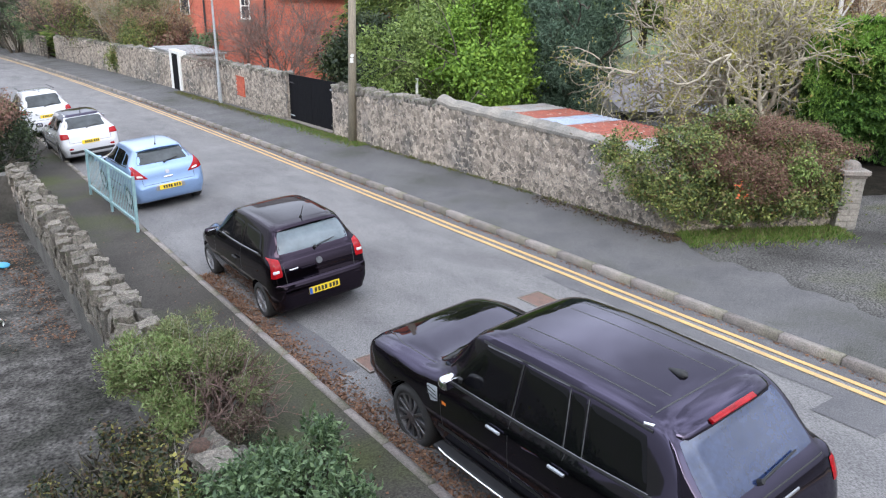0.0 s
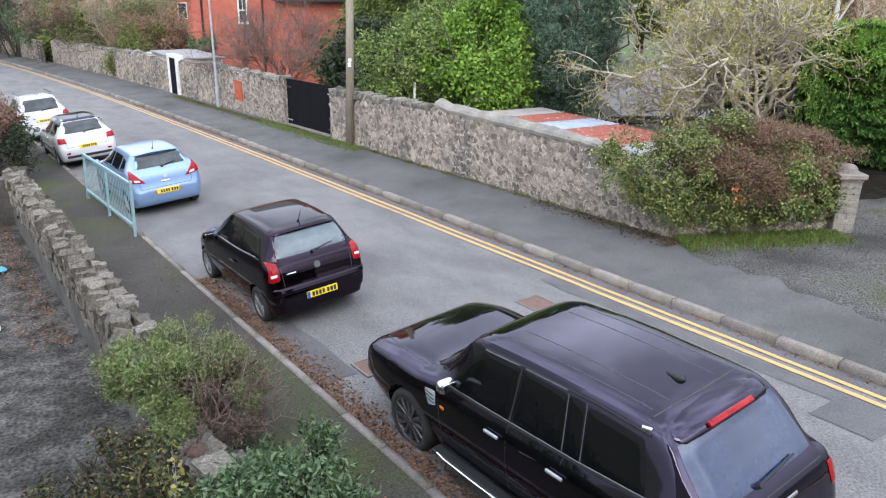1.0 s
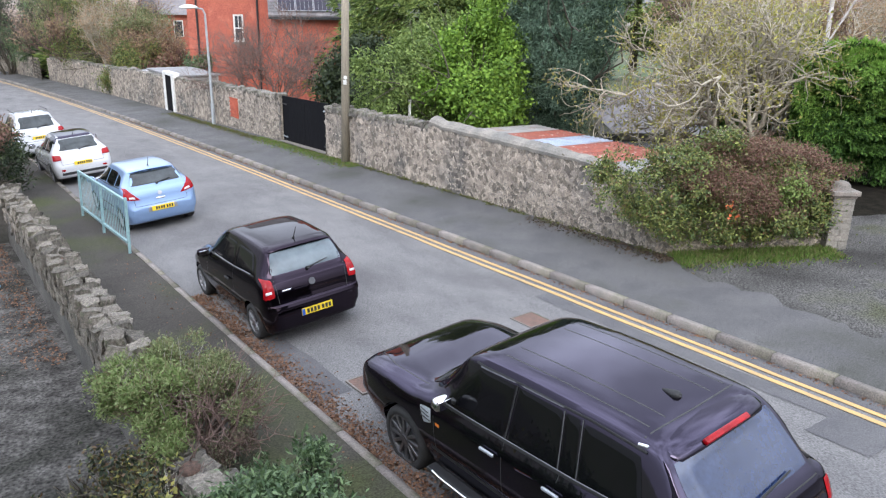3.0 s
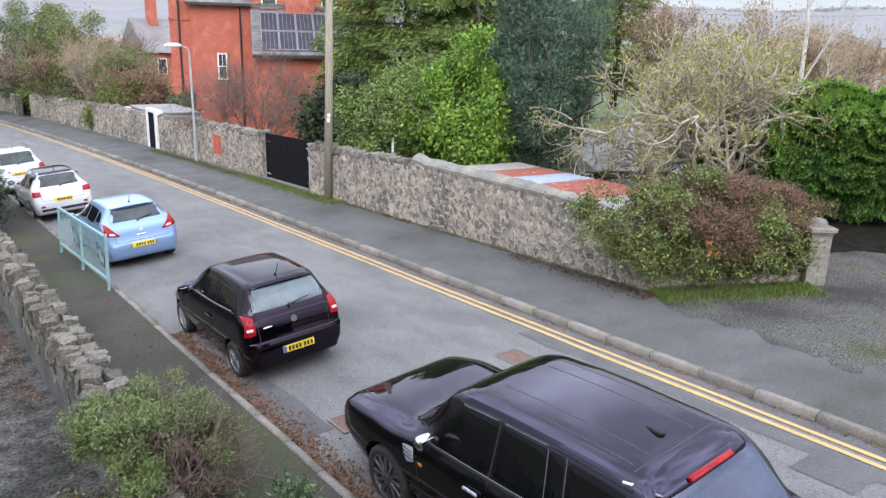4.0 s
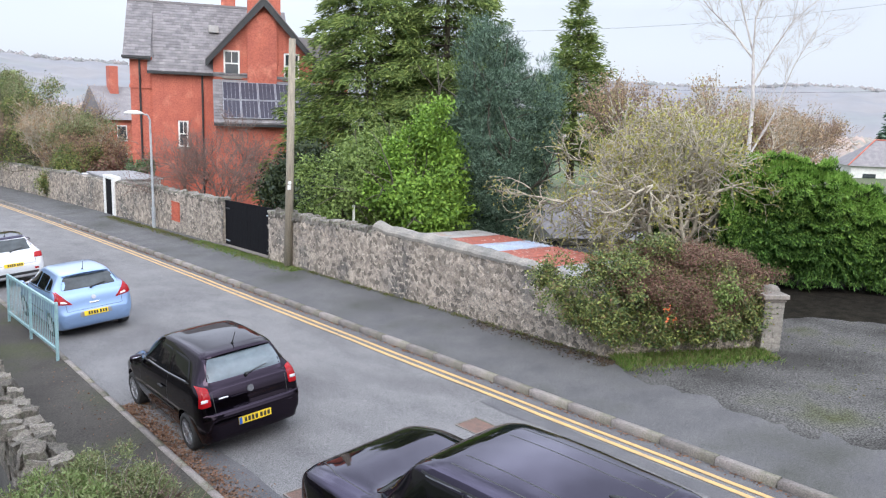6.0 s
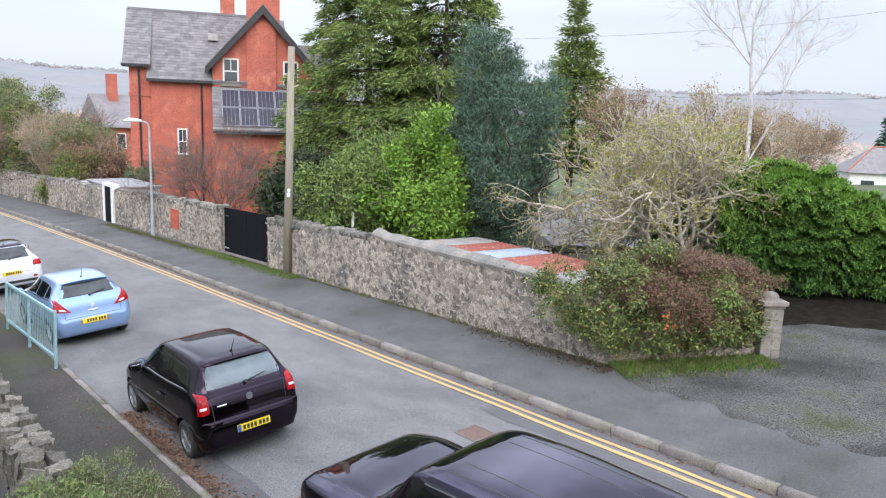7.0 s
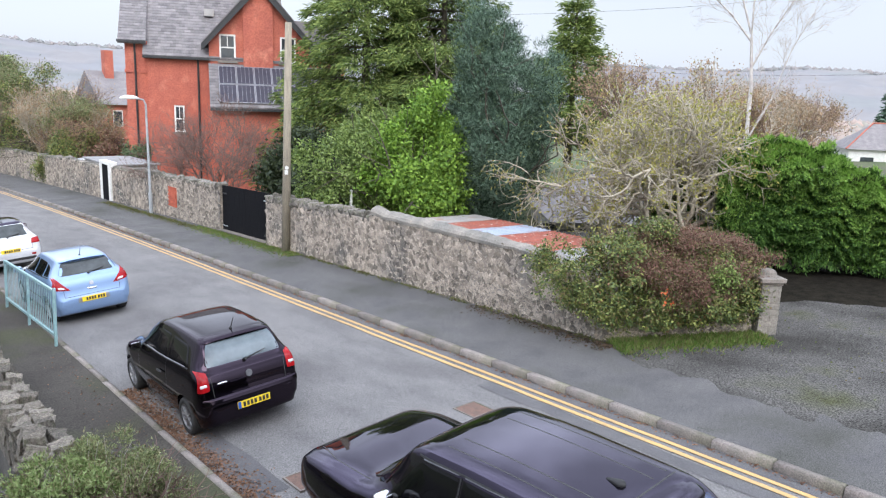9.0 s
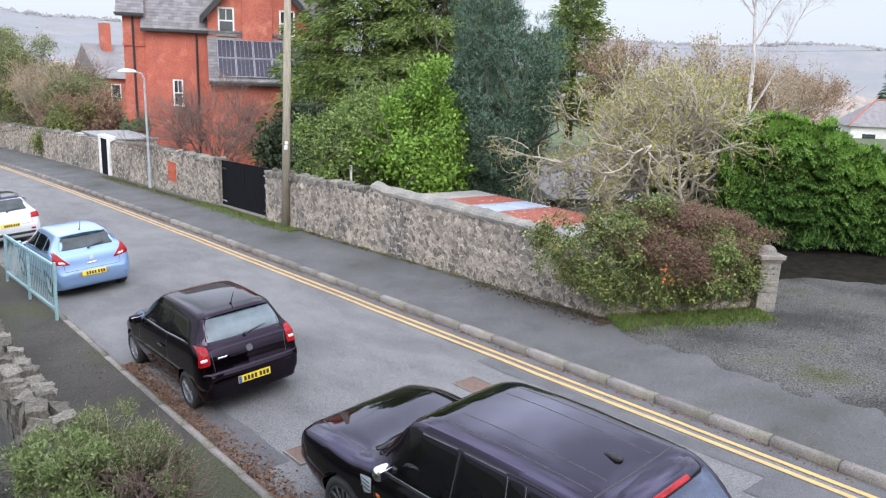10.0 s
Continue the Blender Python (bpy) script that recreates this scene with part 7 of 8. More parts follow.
for i, (x, y, hh) in enumerate(((12.6, 54.5, 5.0), (13.2, 60.0, 7.6), (12.2, 66.0, 8.0), (14.6, 58.0, 7.0), (14.2, 52.8, 4.6), (12.9, 56.0, 5.6), (15.4, 64.5, 8.4))):
    bare("bare_tree", x, y, hh, 0.3, "tan_bark" if i % 2 else "red_twig", "bare twiggy garden tree beyond the wall", 95 + i, 3, 4, "autumn", r=0.06, leaf_n=2, leaf_size=0.07, kids=4)
shrub("red_shrub", 14.4, 51.0, (0, 0, 1.3), (1.6, 1.6, 1.0), 150, 30, 0.2, (0.2, 0.12), "bush_brown", "red-leaved shrub in the garden beyond the wall", "shrub", 4, seed=75)
shrub("evergreen_shrub", 15.6, 47.2, (0, 0, 1.6), (1.0, 1.0, 1.2), 130, 30, 0.16, (0.2, 0.1), "dark_shrub", "dark evergreen shrub beside the villa", "shrub", 4, seed=76)
# bush at the far end of the near pavement
shrub("hedge_bush", 1.55, 25.4, (0, 0, 1.15), (1.05, 3.6, 1.15), 520, 40, 0.13, (0.10, 0.05), "ivy", "dark green overgrown hedge beside the pavement", "hedge", 8, seed=77)
shrub("hedge_bush", 1.2, 30.5, (0, 0, 1.3), (1.2, 4.0, 1.3), 300, 36, 0.16, (0.14, 0.07), "ivy", "dark green hedge beside the pavement", "hedge", 8, seed=78)

shrub("hedge_bush", 1.5, 24.6, (0, 0, 1.95), (0.8, 2.4, 0.45), 240, 36, 0.12, (0.09, 0.045), "bush_brown", "red-brown hedge growth over the dark hedge beside the pavement", "hedge", 8, seed=79)

# near garden plants
near = plant("shrub", 2.0, 7.7, "twiggy grey-green shrub spilling over the garden wall", "shrub", 0.16)
rnd = random.Random(81)
lb = Limbs()
for k in range(34):
    a = rnd.uniform(0, 6.28)
    q = rnd.uniform(0.2, 1.0)
    lb.grow(Vector((rnd.uniform(-0.3, 0.5), rnd.uniform(-0.5, 0.5), 0.05)), Vector((math.cos(a) * q, math.sin(a) * q, 0.75)), 0.55, 0.016, 2, rnd, 4, 0.7, 0.25, 0.05)
lb.done("trunk", M["red_twig"], near)
for nm, c, rad, cnt, mt, size, sd in (("crown", (-0.30, 0.45, 0.70), (0.46, 0.60, 0.34), 420, "hebe_fresh", (0.055, 0.017), 811), ("crown", (0.25, 0.45, 0.72), (0.48, 0.66, 0.34), 400, "hebe", (0.05, 0.016), 812), ("crown", (0.42, 0.0, 0.58), (0.42, 0.62, 0.32), 330, "hebe", (0.05, 0.015), 813),
                                     ("dead_growth", (0.25, -0.25, 0.34), (0.50, 0.55, 0.26), 170, "hebe_dead", (0.045, 0.012), 814), ("crown", (-0.28, -0.25, 0.50), (0.30, 0.42, 0.28), 170, "hebe_fresh", (0.055, 0.016), 815)):
    pts, hd = clumps(c, rad, cnt, 34, 0.045, 0.5, sd, lump=0.7, lobe=0.26)
    leaves(nm, pts, size[0], size[1], M[mt], near, hd * 0.6 + np.array((0, 0, 0.25)), 0.0, 1.0, "", hd)
shrub("shrub", 2.05, 5.15, (0, 0, 0.45), (0.78, 0.95, 0.62), 520, 30, 0.065, (0.078, 0.030), "dark_shrub", "dense blue-green leafy shrub below the window", "shrub", 12, seed=82, lump=0.6, shell=0.4, h=0.0, lobe=0.28)
shrub("shrub", 2.62, 5.9, (0, 0, 0.35), (0.30, 0.55, 0.40), 110, 28, 0.06, (0.075, 0.029), "dark_shrub", "loose leafy shoots beside the blue-green shrub", "shrub", 8, seed=85, lump=0.6, h=0.08, lobe=0.3)
shrub("shrub", 1.30, 5.6, (0, 0, 0.5), (0.5, 0.7, 0.55), 150, 22, 0.07, (0.07, 0.045), "bush_leaf", "straggling bush with yellow and green leaves", "shrub", 14, seed=83, lump=0.6, shell=0.3, h=-0.2, lobe=0.3)
shrub("shrub", 1.15, 6.8, (0, 0, 0.5), (0.45, 0.95, 0.62), 420, 26, 0.07, (0.05, 0.032), "climber", "straggling dark climber with a few yellow leaves", "shrub", 16, seed=84, lump=0.6, shell=0.3, h=-0.2, lobe=0.3)
shrub("shrub", 0.75, 6.9, (0, 0, 0.22), (0.50, 0.85, 0.34), 330, 24, 0.07, (0.05, 0.030), "climber", "low dark trailing plant on the concrete", "shrub", 8, seed=86, lump=0.6, h=-0.22, lobe=0.3)
stump = thing("tree_stump", Matrix.Translation((1.72, 6.75, gz(1.7, 6.7) - 0.05)) @ Euler((0.12, -0.10, 0.4)).to_matrix().to_4x4(), "split weathered brown stump beside the garden wall", "tree stump")
for k, (a, r0, hh) in enumerate(((0.0, 0.13, 0.62), (2.2, 0.10, 0.52), (4.2, 0.11, 0.40))):
    lb = Limbs()
    c = Vector((0.08 * math.cos(a), 0.10 * math.sin(a), 0))
    lb.tube([c + Vector((0, 0, -0.1)), c + Vector((0.02, 0, hh * 0.5)), c + Vector((0.03, 0.02, hh)), c + Vector((0.03, 0.02, hh + 0.02))], [r0 * 1.2, r0, r0 * 0.85, 0.01], 9)
    lb.done("trunk_piece", M["stump_wood"], stump)
heap = plant("rubble_heap", 2.05, 6.75, "heap of broken stones and dry leaves behind the shrub", "rubble", 0.0)
for k in range(14):
    ob = new("stone", cope_meshes[k % 12])
    ob.parent = heap
    ob.matrix_basis = Matrix.Translation((rnd.uniform(-0.3, 0.35), rnd.uniform(-0.45, 0.5), rnd.uniform(0.02, 0.22))) @ Euler((rnd.uniform(-0.6, 0.6), rnd.uniform(-0.6, 0.6), rnd.uniform(0, 3))).to_matrix().to_4x4() @ Matrix.Diagonal((rnd.uniform(0.16, 0.34), rnd.uniform(0.12, 0.24), rnd.uniform(0.10, 0.18), 1))


shrub("evergreen_shrub", 22.6, 13.4, (0, 0, 1.7), (2.3, 2.0, 1.9), 420, 60, 0.13, (0.18, 0.05), "hedge_leaf", "dark conifer growth behind the spreading tree", "shrub", 4, seed=91, lobe=0.3)
# tall thin shoots and dry stalks over the near shrub
sh = plant("dry_stalk", 2.1, 7.65, "thin dry stalks standing up out of the shrub", "plant", 0.4)
rnd = random.Random(92)
lb = Limbs()
for k in range(34):
    a, q = rnd.uniform(0, 6.28), rnd.uniform(0.1, 0.8)
    p = Vector((math.cos(a) * q * 0.85, 0.3 + math.sin(a) * q * 0.85, 0.55 - 0.3 * q))
    lb.grow(p, Vector((math.cos(a) * q * 0.5, math.sin(a) * q * 0.5, 1)), rnd.uniform(0.25, 0.5), 0.0045, 0, rnd, 2, 0.5, 0.12, 0.05)
lb.done("stalk_cluster", M["pale_bark"], sh)["kind"] = "stuff"
tip_ = leaves("leaf_tip", np.repeat(np.array([t_[:] for t_ in lb.tips]), 7, 0) + rng.normal(size=(7 * len(lb.tips), 3)) * 0.03, 0.05, 0.014, M["hebe"], sh, None, -0.2)
tip_["kind"] = "stuff"
sp = plant("sprig", 1.25, 6.2, "thin bare stems with a few large yellow leaves", "plant", 0.2)
lb = Limbs()
for k in range(9):
    lb.grow(Vector((rnd.uniform(-0.2, 0.2), rnd.uniform(-0.6, 0.5), 0)), Vector((rnd.uniform(-0.5, 0.2), rnd.uniform(-0.3, 0.3), 1)), 0.5, 0.008, 1, rnd, 3, 0.7, 0.2, 0.05)
lb.done("stem", M["pale_bark"], sp)
leaves("yellow_leaf", np.repeat(np.array([t_[:] for t_ in lb.tips]), 2, 0) + rng.normal(size=(2 * len(lb.tips), 3)) * 0.05, 0.055, 0.045, M["yellow_leaf"], sp, None, 0.3)["kind"] = "stuff"


# loose leaves, grass and weeds
def scatter(name, n, fx, fy, size, material, label, category, lift=0.02, tall=0.0, h=None):
    xs_, ys_ = fx(n), fy(n)
    z_ = np.array([gz(a, b) + (h(a, b) if h else camber(a)) for a, b in zip(xs_, ys_)]) + lift * rng.random(n)
    xs_ = xs_ + np.array([bend(b) for b in ys_])
    hd = np.column_stack([rng.normal(size=(n, 2)), np.full(n, tall)])
    ob = leaves(name, np.column_stack([xs_, ys_, z_]), size[0], size[1], material, None, hd, 0, 0.3 if tall else 0.12)
    return tagged(ob, label, category, kind="stuff")


scatter("fallen_leaves", 7500, lambda n: 3.74 + np.abs(rng.normal(0, 0.19, n)), lambda n: rng.uniform(3.5, 13, n), (0.045, 0.028), M["litter"], "brown fallen leaves drifted along the gutter", "leaves", 0.03)
scatter("fallen_leaves", 220, lambda n: 3.5 - np.abs(rng.normal(0, 0.35, n)), lambda n: rng.uniform(3.5, 16, n), (0.035, 0.025), M["litter"], "scattered fallen leaves on the pavement", "leaves", 0.01, h=lambda a, b: 0.1)
scatter("fallen_leaves", 1300, lambda n: 1.5 - np.abs(rng.normal(0, 0.42, n)), lambda n: rng.uniform(12, 20, n), (0.05, 0.032), M["litter"], "brown leaves drifted against the garden wall", "leaves", 0.03, h=lambda a, b: -0.2)
scatter("fallen_leaves", 2600, lambda n: 9.47 - np.abs(rng.normal(0, 0.055, n)), lambda n: rng.uniform(3, 40, n), (0.05, 0.03), M["litter"], "thin line of brown leaves along the far gutter", "leaves", 0.02)
scatter("fallen_leaves", 1700, lambda n: 11.9 - np.abs(rng.normal(0, 0.22, n)), lambda n: 8.6 + 4.2 * rng.random(n) ** 1.5, (0.05, 0.03), M["mulch"], "dark leaf litter at the foot of the wall's corner", "leaves", 0.02, h=lambda a, b: 0.145)
scatter("weeds", 1300, lambda n: 11.92 - np.abs(rng.normal(0, 0.07, n)), lambda n: 9.2 + 14.3 * np.floor(rng.random(n) * 14) / 14 + rng.normal(0, 0.22, n), (0.09, 0.025), M["weed"], "low weeds and moss along the foot of the wall", "weeds", 0.01, 0.6, h=lambda a, b: 0.14)
scatter("weeds", 4200, lambda n: 11.9 - np.abs(rng.normal(0, 0.28, n)), lambda n: 21.0 + 8.0 * rng.random(n), (0.07, 0.03), M["grass"], "mossy grass below the black gate", "grass", 0.01, 0.5, h=lambda a, b: 0.145)
scatter("weeds", 2200, lambda n: 11.75 - np.abs(rng.normal(0, 0.2, n)), lambda n: rng.uniform(29, 40, n), (0.09, 0.03), M["weed"], "weeds and moss along the foot of the far wall", "weeds", 0.01, 0.5, h=lambda a, b: 0.145)
N = 9000
s_, o_ = rng.random(N), np.abs(rng.normal(0, 0.34, N))
gx = 12.0 + s_ * 2.7 - 0.55 * o_
gy = 8.85 - s_ * 1.75 - 0.83 * o_
hd = np.column_stack([rng.normal(size=(N, 2)), np.full(N, 1.2)])
tagged(leaves("grass", np.column_stack([gx, gy, [gz(a, b) + 0.13 for a, b in zip(gx, gy)]]), 0.14, 0.02, M["grass"], None, hd, 0.0, 0.4), "rough grass strip below the low wall", "grass", kind="stuff")
scatter("weeds", 260, lambda n: 12.6 + rng.random(n) * 9, lambda n: 5.0 + rng.normal(0, 1.1, n), (0.05, 0.03), M["weed"], "thin moss and weeds across the drive", "weeds", 0.01, 0.2, h=lambda a, b: 0.15)


# ---- hills and far woods ----
def hill_height(b, r):
    """Height of the valley's far side by bearing and distance."""
    top = 40 + 9 * noise.noise((b * 3.0, 0.5, 0)) + 4 * noise.noise((b * 11, 2, 0))
    f = clamp((r - 330) / 520, 0, 1)
    return -12 + (top + 12) * f * f * (3 - 2 * f)


vs, fs = [], []
nb, radii_ = 420, [200, 330] + list(range(360, 900, 18)) + [900, 1100, 1600]
for i in range(nb + 1):
    b = -0.6 + 2.9 * i / nb
    for r in radii_:
        q = Vector((math.sin(b) * r, math.cos(b) * r, 0))
        vs.append((q.x, q.y, hill_height(b, r) + 2.6 * noise.noise(q * 0.045) + 2.2 * noise.noise(q * 0.13)))
k = len(radii_)
for i in range(nb):
    for j in range(k - 1):
        fs.append((i * k + j, i * k + j + 1, (i + 1) * k + j + 1, (i + 1) * k + j))
# the hill's pale blue-grey has the valley haze painted in
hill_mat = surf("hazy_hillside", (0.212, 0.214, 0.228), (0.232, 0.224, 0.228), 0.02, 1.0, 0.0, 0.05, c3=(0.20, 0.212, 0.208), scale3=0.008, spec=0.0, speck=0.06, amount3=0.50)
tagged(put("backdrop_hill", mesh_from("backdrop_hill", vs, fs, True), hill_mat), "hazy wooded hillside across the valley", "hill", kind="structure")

ICO = bmesh.new()
bmesh.ops.create_icosphere(ICO, subdivisions=1, radius=1)
ico_v = np.array([v.co[:] for v in ICO.verts])
ico_f = np.array([[v.index for v in f.verts] for f in ICO.faces])
ICO.free()


def canopy(name, n, b0, b1, r0, r1, size, material, label, zf, seed):
    r = np.random.default_rng(seed)
    b, rad = r.uniform(b0, b1, n), np.sqrt(r.uniform(r0**2, r1**2, n))
    c = np.column_stack([np.sin(b) * rad, np.cos(b) * rad, [zf(p, q) for p, q in zip(b, rad)]])
    s = size * r.uniform(0.5, 1.2, n)
    v = ico_v[None] * (s[:, None, None] * r.uniform(0.7, 1.3, (n, len(ico_v), 1))) * np.array((1, 1, 1.0)) + c[:, None] + np.array((0, 0, 1)) * (s * 0.5)[:, None, None]
    f = (ico_f[None] + (np.arange(n) * len(ico_v))[:, None, None]).reshape(-1, 3)
    ob = put(name, mesh_from(name, v.reshape(-1, 3), f, True), material)
    return tagged(ob, label, "woodland", kind="stuff")




def on_land(b, r):
    return gz(math.sin(b) * r, math.cos(b) * r) - 2.0


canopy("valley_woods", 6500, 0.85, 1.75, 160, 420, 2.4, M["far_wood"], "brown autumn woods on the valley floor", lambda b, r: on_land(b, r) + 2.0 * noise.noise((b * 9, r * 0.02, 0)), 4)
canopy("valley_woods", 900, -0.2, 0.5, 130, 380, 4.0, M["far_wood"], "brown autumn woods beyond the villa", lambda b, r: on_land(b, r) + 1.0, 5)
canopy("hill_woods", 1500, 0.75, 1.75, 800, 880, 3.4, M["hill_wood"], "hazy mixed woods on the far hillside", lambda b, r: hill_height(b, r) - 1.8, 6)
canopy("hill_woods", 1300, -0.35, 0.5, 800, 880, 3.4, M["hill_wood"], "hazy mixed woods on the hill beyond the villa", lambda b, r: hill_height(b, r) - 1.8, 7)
houses = random.Random(8)
for k in range(9):
    b, r = houses.uniform(0.98, 1.35), houses.uniform(330, 460)
    hs = thing("valley_house", Matrix.Translation((math.sin(b) * r, math.cos(b) * r, hill_height(b, r) + 4)) @ Matrix.Rotation(houses.uniform(0, 3), 4, "Z"), "small white house among the valley trees", "house", "valley houses")
    bm = bmesh.new()
    box(bm, -5, 5, -3.5, 3.5, 0, 4.5)
    part("wall", bm, M["white_paint"], hs)
    bm = bmesh.new()
    q = [bm.verts.new(p) for p in ((-5.3, -3.8, 4.5), (5.3, -3.8, 4.5), (5.3, 3.8, 4.5), (-5.3, 3.8, 4.5), (-5.3, 0, 7), (5.3, 0, 7))]
    for f in ((0, 1, 5, 4), (3, 4, 5, 2), (0, 4, 3), (1, 2, 5), (0, 3, 2, 1)):
        bm.faces.new([q[i] for i in f])
    part("roof", bm, M["slate"], hs)


# ---- litter and small things in the yard ----
cup = thing("paper_cup", Matrix.Translation((0.55, 13.6, gz(0.5, 13.6) - 0.2)) @ Matrix.Rotation(radians(80), 4, "X"), "crumpled white paper cup lying on the concrete", "litter")
v_, f_ = lathe([(0.0, 0.0), (0.06, 0.0), (0.075, 0.2), (0.07, 0.2), (0.055, 0.01)], 14, "Z")
put("cup", mesh_from("cup", v_, f_, True), M["white_paint"], cup)
lid = thing("plastic_lid", Matrix.Translation((0.95, 16.6, gz(0.95, 16.6) - 0.17)) @ Euler((0.2, 0.1, 0.4)).to_matrix().to_4x4(), "bright blue plastic lid among the fallen leaves", "litter")
v_, f_ = lathe([(0.0, 0.02), (0.11, 0.02), (0.12, 0.0), (0.125, 0.03), (0.11, 0.035), (0.0, 0.03)], 16, "Z")
put("lid_disc", mesh_from("lid_disc", v_, f_, True), surf("blue_plastic", (0.05, 0.33, 0.52), (0.05, 0.29, 0.46), 6, 0.4, 0.1), lid)
wrap = thing("wrapper", Matrix.Translation((2.85, 5.25, gz(2.8, 5.2) + 0.14)) @ Euler((0.3, 0.2, 0.9)).to_matrix().to_4x4(), "crumpled orange and white wrapper on the pavement", "litter")
for nm, mt, y0, y1 in (("foil", "white_paint", -0.07, 0.02), ("print", "amber", 0.02, 0.08)):
    vs = [(0.06 * (i - 2), y0 + (y1 - y0) * j / 2, 0.02 * noise.noise((i * 1.7, y0 * 30 + j, 4)) + 0.012 * (i % 2)) for i in range(5) for j in range(3)]
    fs = [(i * 3 + j, i * 3 + j + 1, i * 3 + j + 4, i * 3 + j + 3) for i in range(4) for j in range(2)]
    put(nm, mesh_from(nm, vs, fs), M[mt], wrap)
hose = thing("garden_rail", Matrix.Translation((0.02, 6.4, gz(0, 6) - 0.2)), "teal painted steel upright in the yard", "rail")
bm = bmesh.new()
cyl(bm, (0, 0, 0), (-0.03, 0, 1.3), 0.025, 0.025, 8)
part("upright", bm, M["teal"], hose)

loose = thing("brick", Matrix.Translation((1.83, 13.4, gz(1.8, 13.4) + 1.02)) @ Euler((0.1, 0.15, 0.5)).to_matrix().to_4x4(), "loose red brick lying among the wall's top stones", "brick")
bm = bmesh.new()
box(bm, -0.11, 0.11, -0.05, 0.05, -0.02, 0.045, 0.006)
part("brick_body", bm, M["brick"], loose)
post = thing("white_post", Matrix.Translation((13.85, 21.1, gz(13.8, 21))), "white painted post behind the stone wall", "post")
bm = bmesh.new()
box(bm, -0.035, 0.035, -0.035, 0.035, -0.1, 2.05, 0.01)
part("post_shaft", bm, M["white_paint"], post)
bm = bmesh.new()
box(bm, -0.045, 0.045, -0.045, 0.045, 2.05, 2.09, 0.01)
part("post_cap", bm, M["white_paint"], post)
# dark sheet painted where the hedge's overhang would shade the ground
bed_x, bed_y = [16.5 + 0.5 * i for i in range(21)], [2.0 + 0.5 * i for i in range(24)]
sheet("hedge_bed", bed_x, bed_y, lambda x, y: 0.155 + clamp(0.03 * ((x - 19.2) * 0.835 + (y - 10.9) * 0.55 + 3.2 + 1.4 * noise.noise((x * 0.7, y * 0.7, 6))), -0.08, 0.05), M["soil"], "bare soil under the hedge, with the overhang's shade in its colour", "soil", False)

# overhead wires beyond the trees
for z0, z1 in ((11.9, 17.0), (8.2, 8.7)):
    w = thing("overhead_wire", Matrix(), "thin dark overhead wire across the sky", "wire")
    lb = Limbs()
    a, b = Vector((46, 52, z0)), Vector((78, 18, z1))
    lb.tube([a.lerp(b, i / 10) - Vector((0, 0, 1.0 * math.sin(math.pi * i / 10))) for i in range(11)], [0.012] * 11, 4)
    lb.done("cable", M["black_plastic"], w)

# ---- stones of the walls ----
random.seed(5)
stones_on(wall_a, A0, A1, lambda s: top_a(s) - 0.02, 0.05, 0.14, (0.0, 5.5))
copings(wall_a, A0, A1, lambda s: top_a(s) - 0.06, 0.40, 8.3, 14.5, (0.12, 0.26), (0.18, 0.32), 0.3)
vs, fs = [], []
SECTION = ((0.03, -0.06), (0.035, 0.02), (-0.02, 0.085), (-0.16, 0.15), (-0.26, 0.155), (-0.40, 0.08), (-0.45, 0.0), (-0.45, -0.06))
for i in range(73):
    s = 1.2 + 7.0 * i / 72
    for o, hh in SECTION:
        y = A0[1] + s
        k = 0.035 * noise.noise((s * 2.1, o * 5, 3)) + 0.012 * noise.noise((s * 9, o * 9, 1))
        vs.append((A0[0] - o + 0.5 * k, y, gz(A0[0], y) + top_a(s) - 0.03 + hh * min(1.0, 0.45 + 0.2 * (s - 1.2)) + k + 0.16 * max(0.0, s - 7.7)))
k = len(SECTION)
for i in range(72):
    for j in range(k - 1):
        fs.append((i * k + j, i * k + j + 1, (i + 1) * k + j + 1, (i + 1) * k + j))
fs += [tuple(range(k)), tuple(range(72 * k, 73 * k))]
put("coping_cap", mesh_from("coping_cap", vs, fs), M["cap"], wall_a, "sloping cap of weathered cement on the wall")
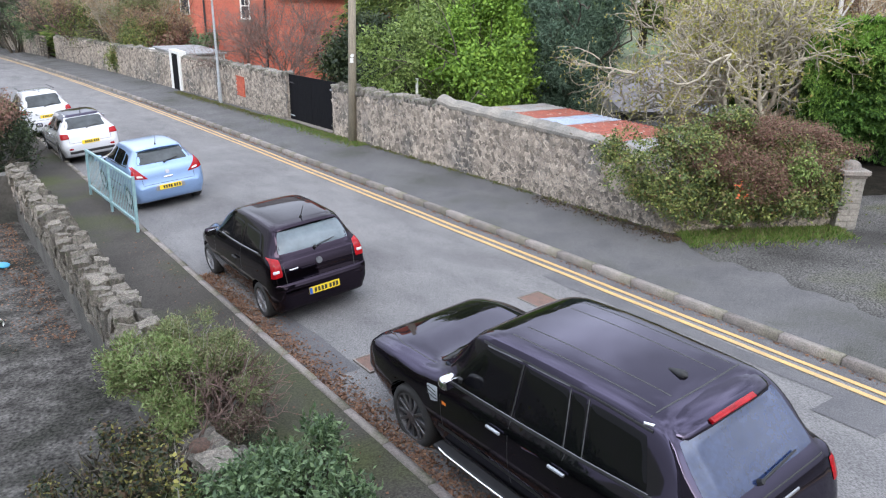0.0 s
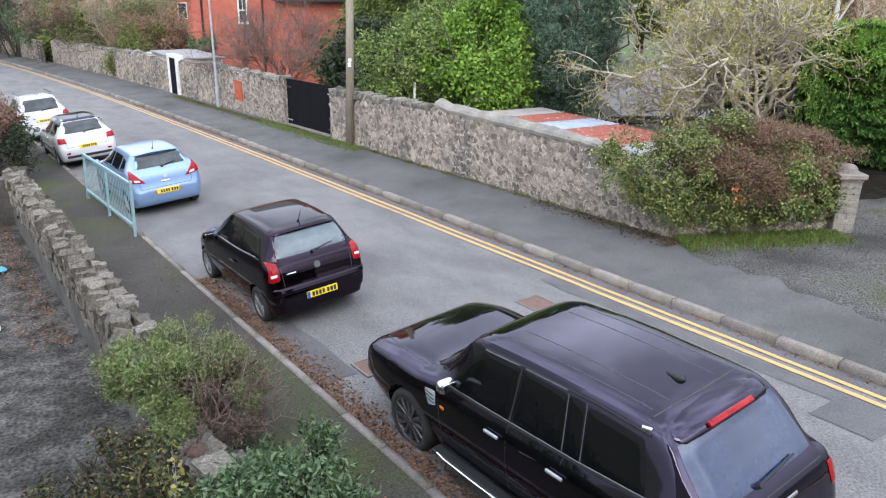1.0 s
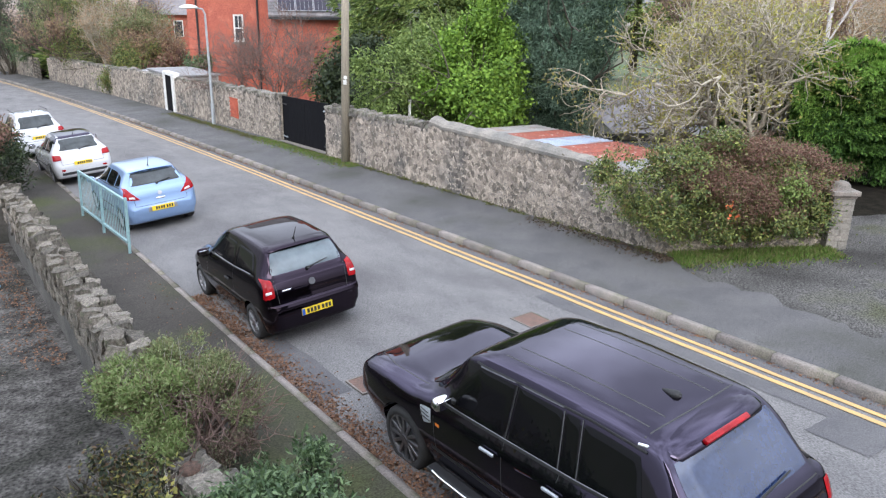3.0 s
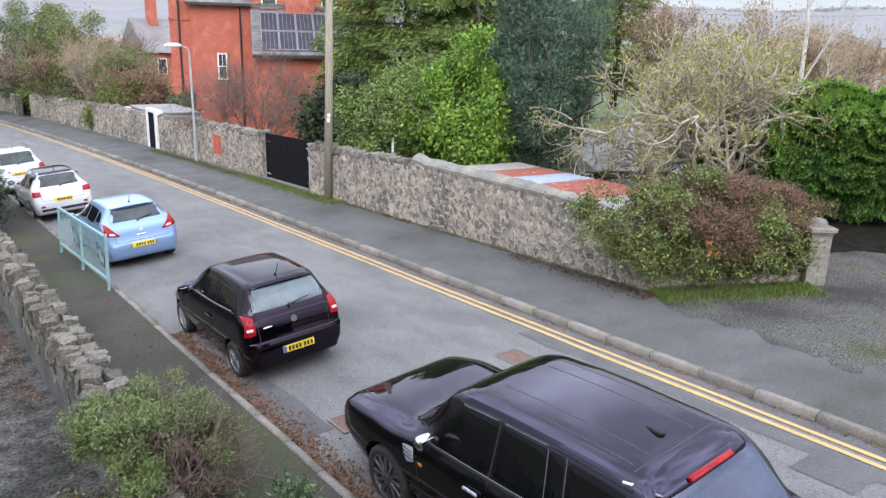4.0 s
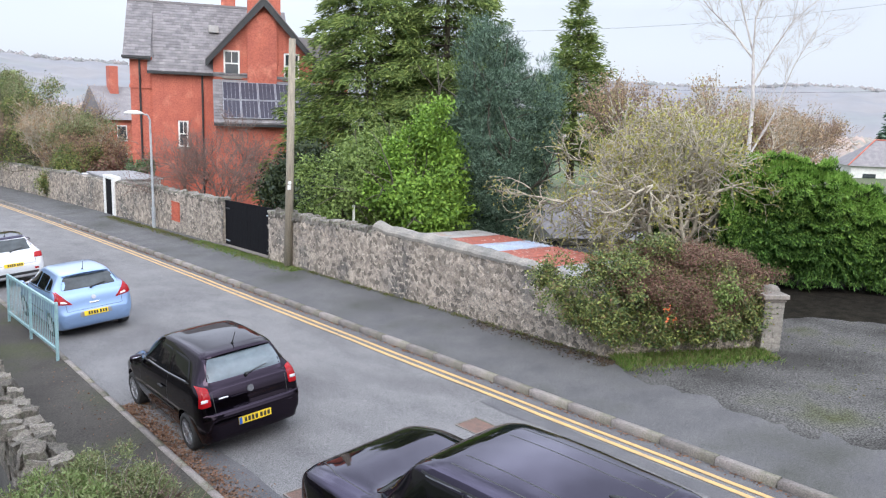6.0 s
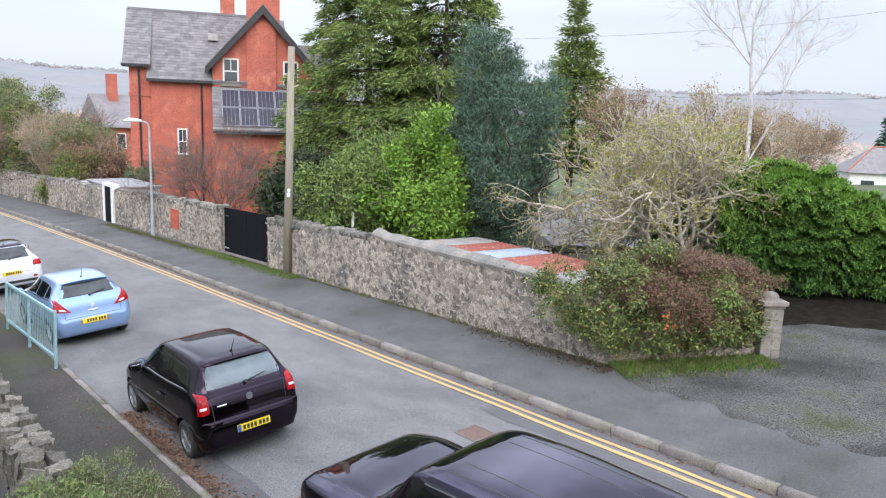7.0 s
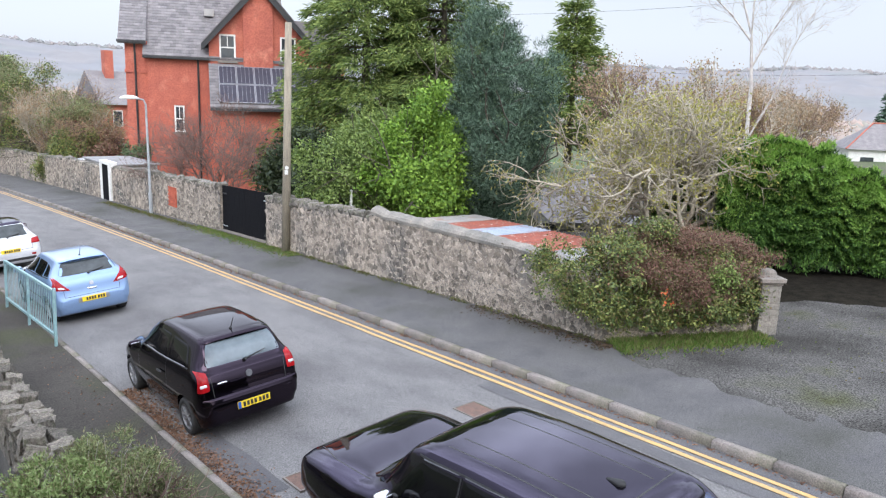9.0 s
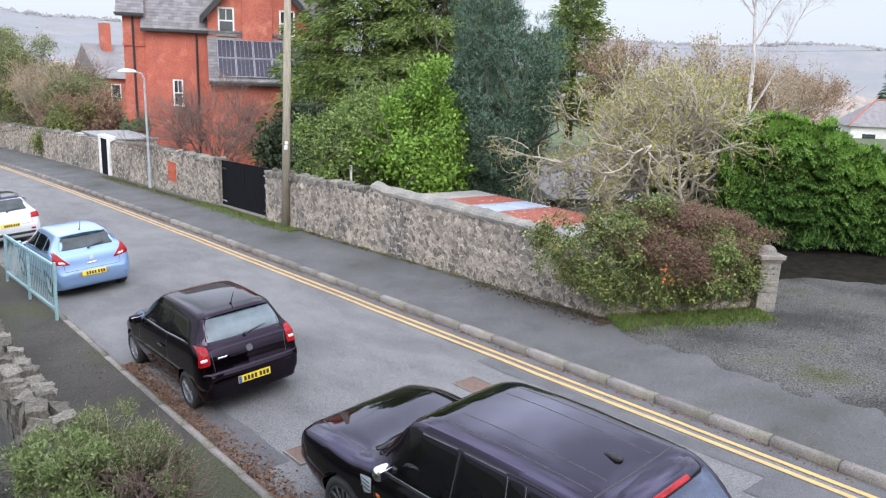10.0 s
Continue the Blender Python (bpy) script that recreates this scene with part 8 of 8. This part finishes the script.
stones_on(wall_b, B0, B1, lambda s: top_b(s) - 0.02, 0.05, 0.17, (0.0, 5.0), skip=lambda s, z: 4.1 < s < 5.2 and 0.55 < z < 1.5 or 12.5 < s < 14.5)
copings(wall_b, B0, B1, lambda s: top_b(s) - 0.10, 0.42, 0.0, 12.4, (0.16, 0.3), (0.14, 0.26), 0.2)
copings(wall_b, B0, B1, lambda s: top_b(s) - 0.12, 0.44, 14.6, 42, (0.3, 0.6), (0.14, 0.24), 0.08)
stones_on(wall_c, C0, C1, lambda s: 1.83, 0.05, 0.3, (0, -1))
stones_on(wall_l, L0, L1, lambda s: 0.52, 0.0, 0.17, (0, 4))
copings(wall_l, L0, L1, lambda s: 0.42 if s > 1.6 else 0.55, 0.38, 0.2, 3.0, (0.2, 0.4), (0.14, 0.22), 0.15)
stones_on(wall_n, (1.655, 3.6), (1.655, 20.6), lambda s: top_n(17 - s), 0.32, 0.17, (3.5, 14.5), meshes=old_stones, proud=0.03)


def top_row(wall, x, y0, y1, size, tall, across, lean, meshes, drop=0.06):
    """One row of loose stones set on edge along the garden wall."""
    y = y0
    while y < y1:
        w, hh = random.uniform(*size), random.uniform(*tall)
        ob = new("coping_stone", meshes[random.randrange(12)])
        ob.parent = wall
        xx = x + random.uniform(-0.03, 0.03)
        ob.matrix_basis = (Matrix.Translation((xx, y + w / 2, gz(xx, y) + top_n(20.6 - y) - drop + hh * 0.36)) @ Euler((random.uniform(-lean, lean), random.uniform(-0.3, 0.3), random.uniform(-0.45, 0.45))).to_matrix().to_4x4()
                           @ Matrix.Diagonal((random.uniform(*across), w * random.uniform(0.8, 1.0), hh, 1)))
        y += w * random.uniform(0.9, 1.2)


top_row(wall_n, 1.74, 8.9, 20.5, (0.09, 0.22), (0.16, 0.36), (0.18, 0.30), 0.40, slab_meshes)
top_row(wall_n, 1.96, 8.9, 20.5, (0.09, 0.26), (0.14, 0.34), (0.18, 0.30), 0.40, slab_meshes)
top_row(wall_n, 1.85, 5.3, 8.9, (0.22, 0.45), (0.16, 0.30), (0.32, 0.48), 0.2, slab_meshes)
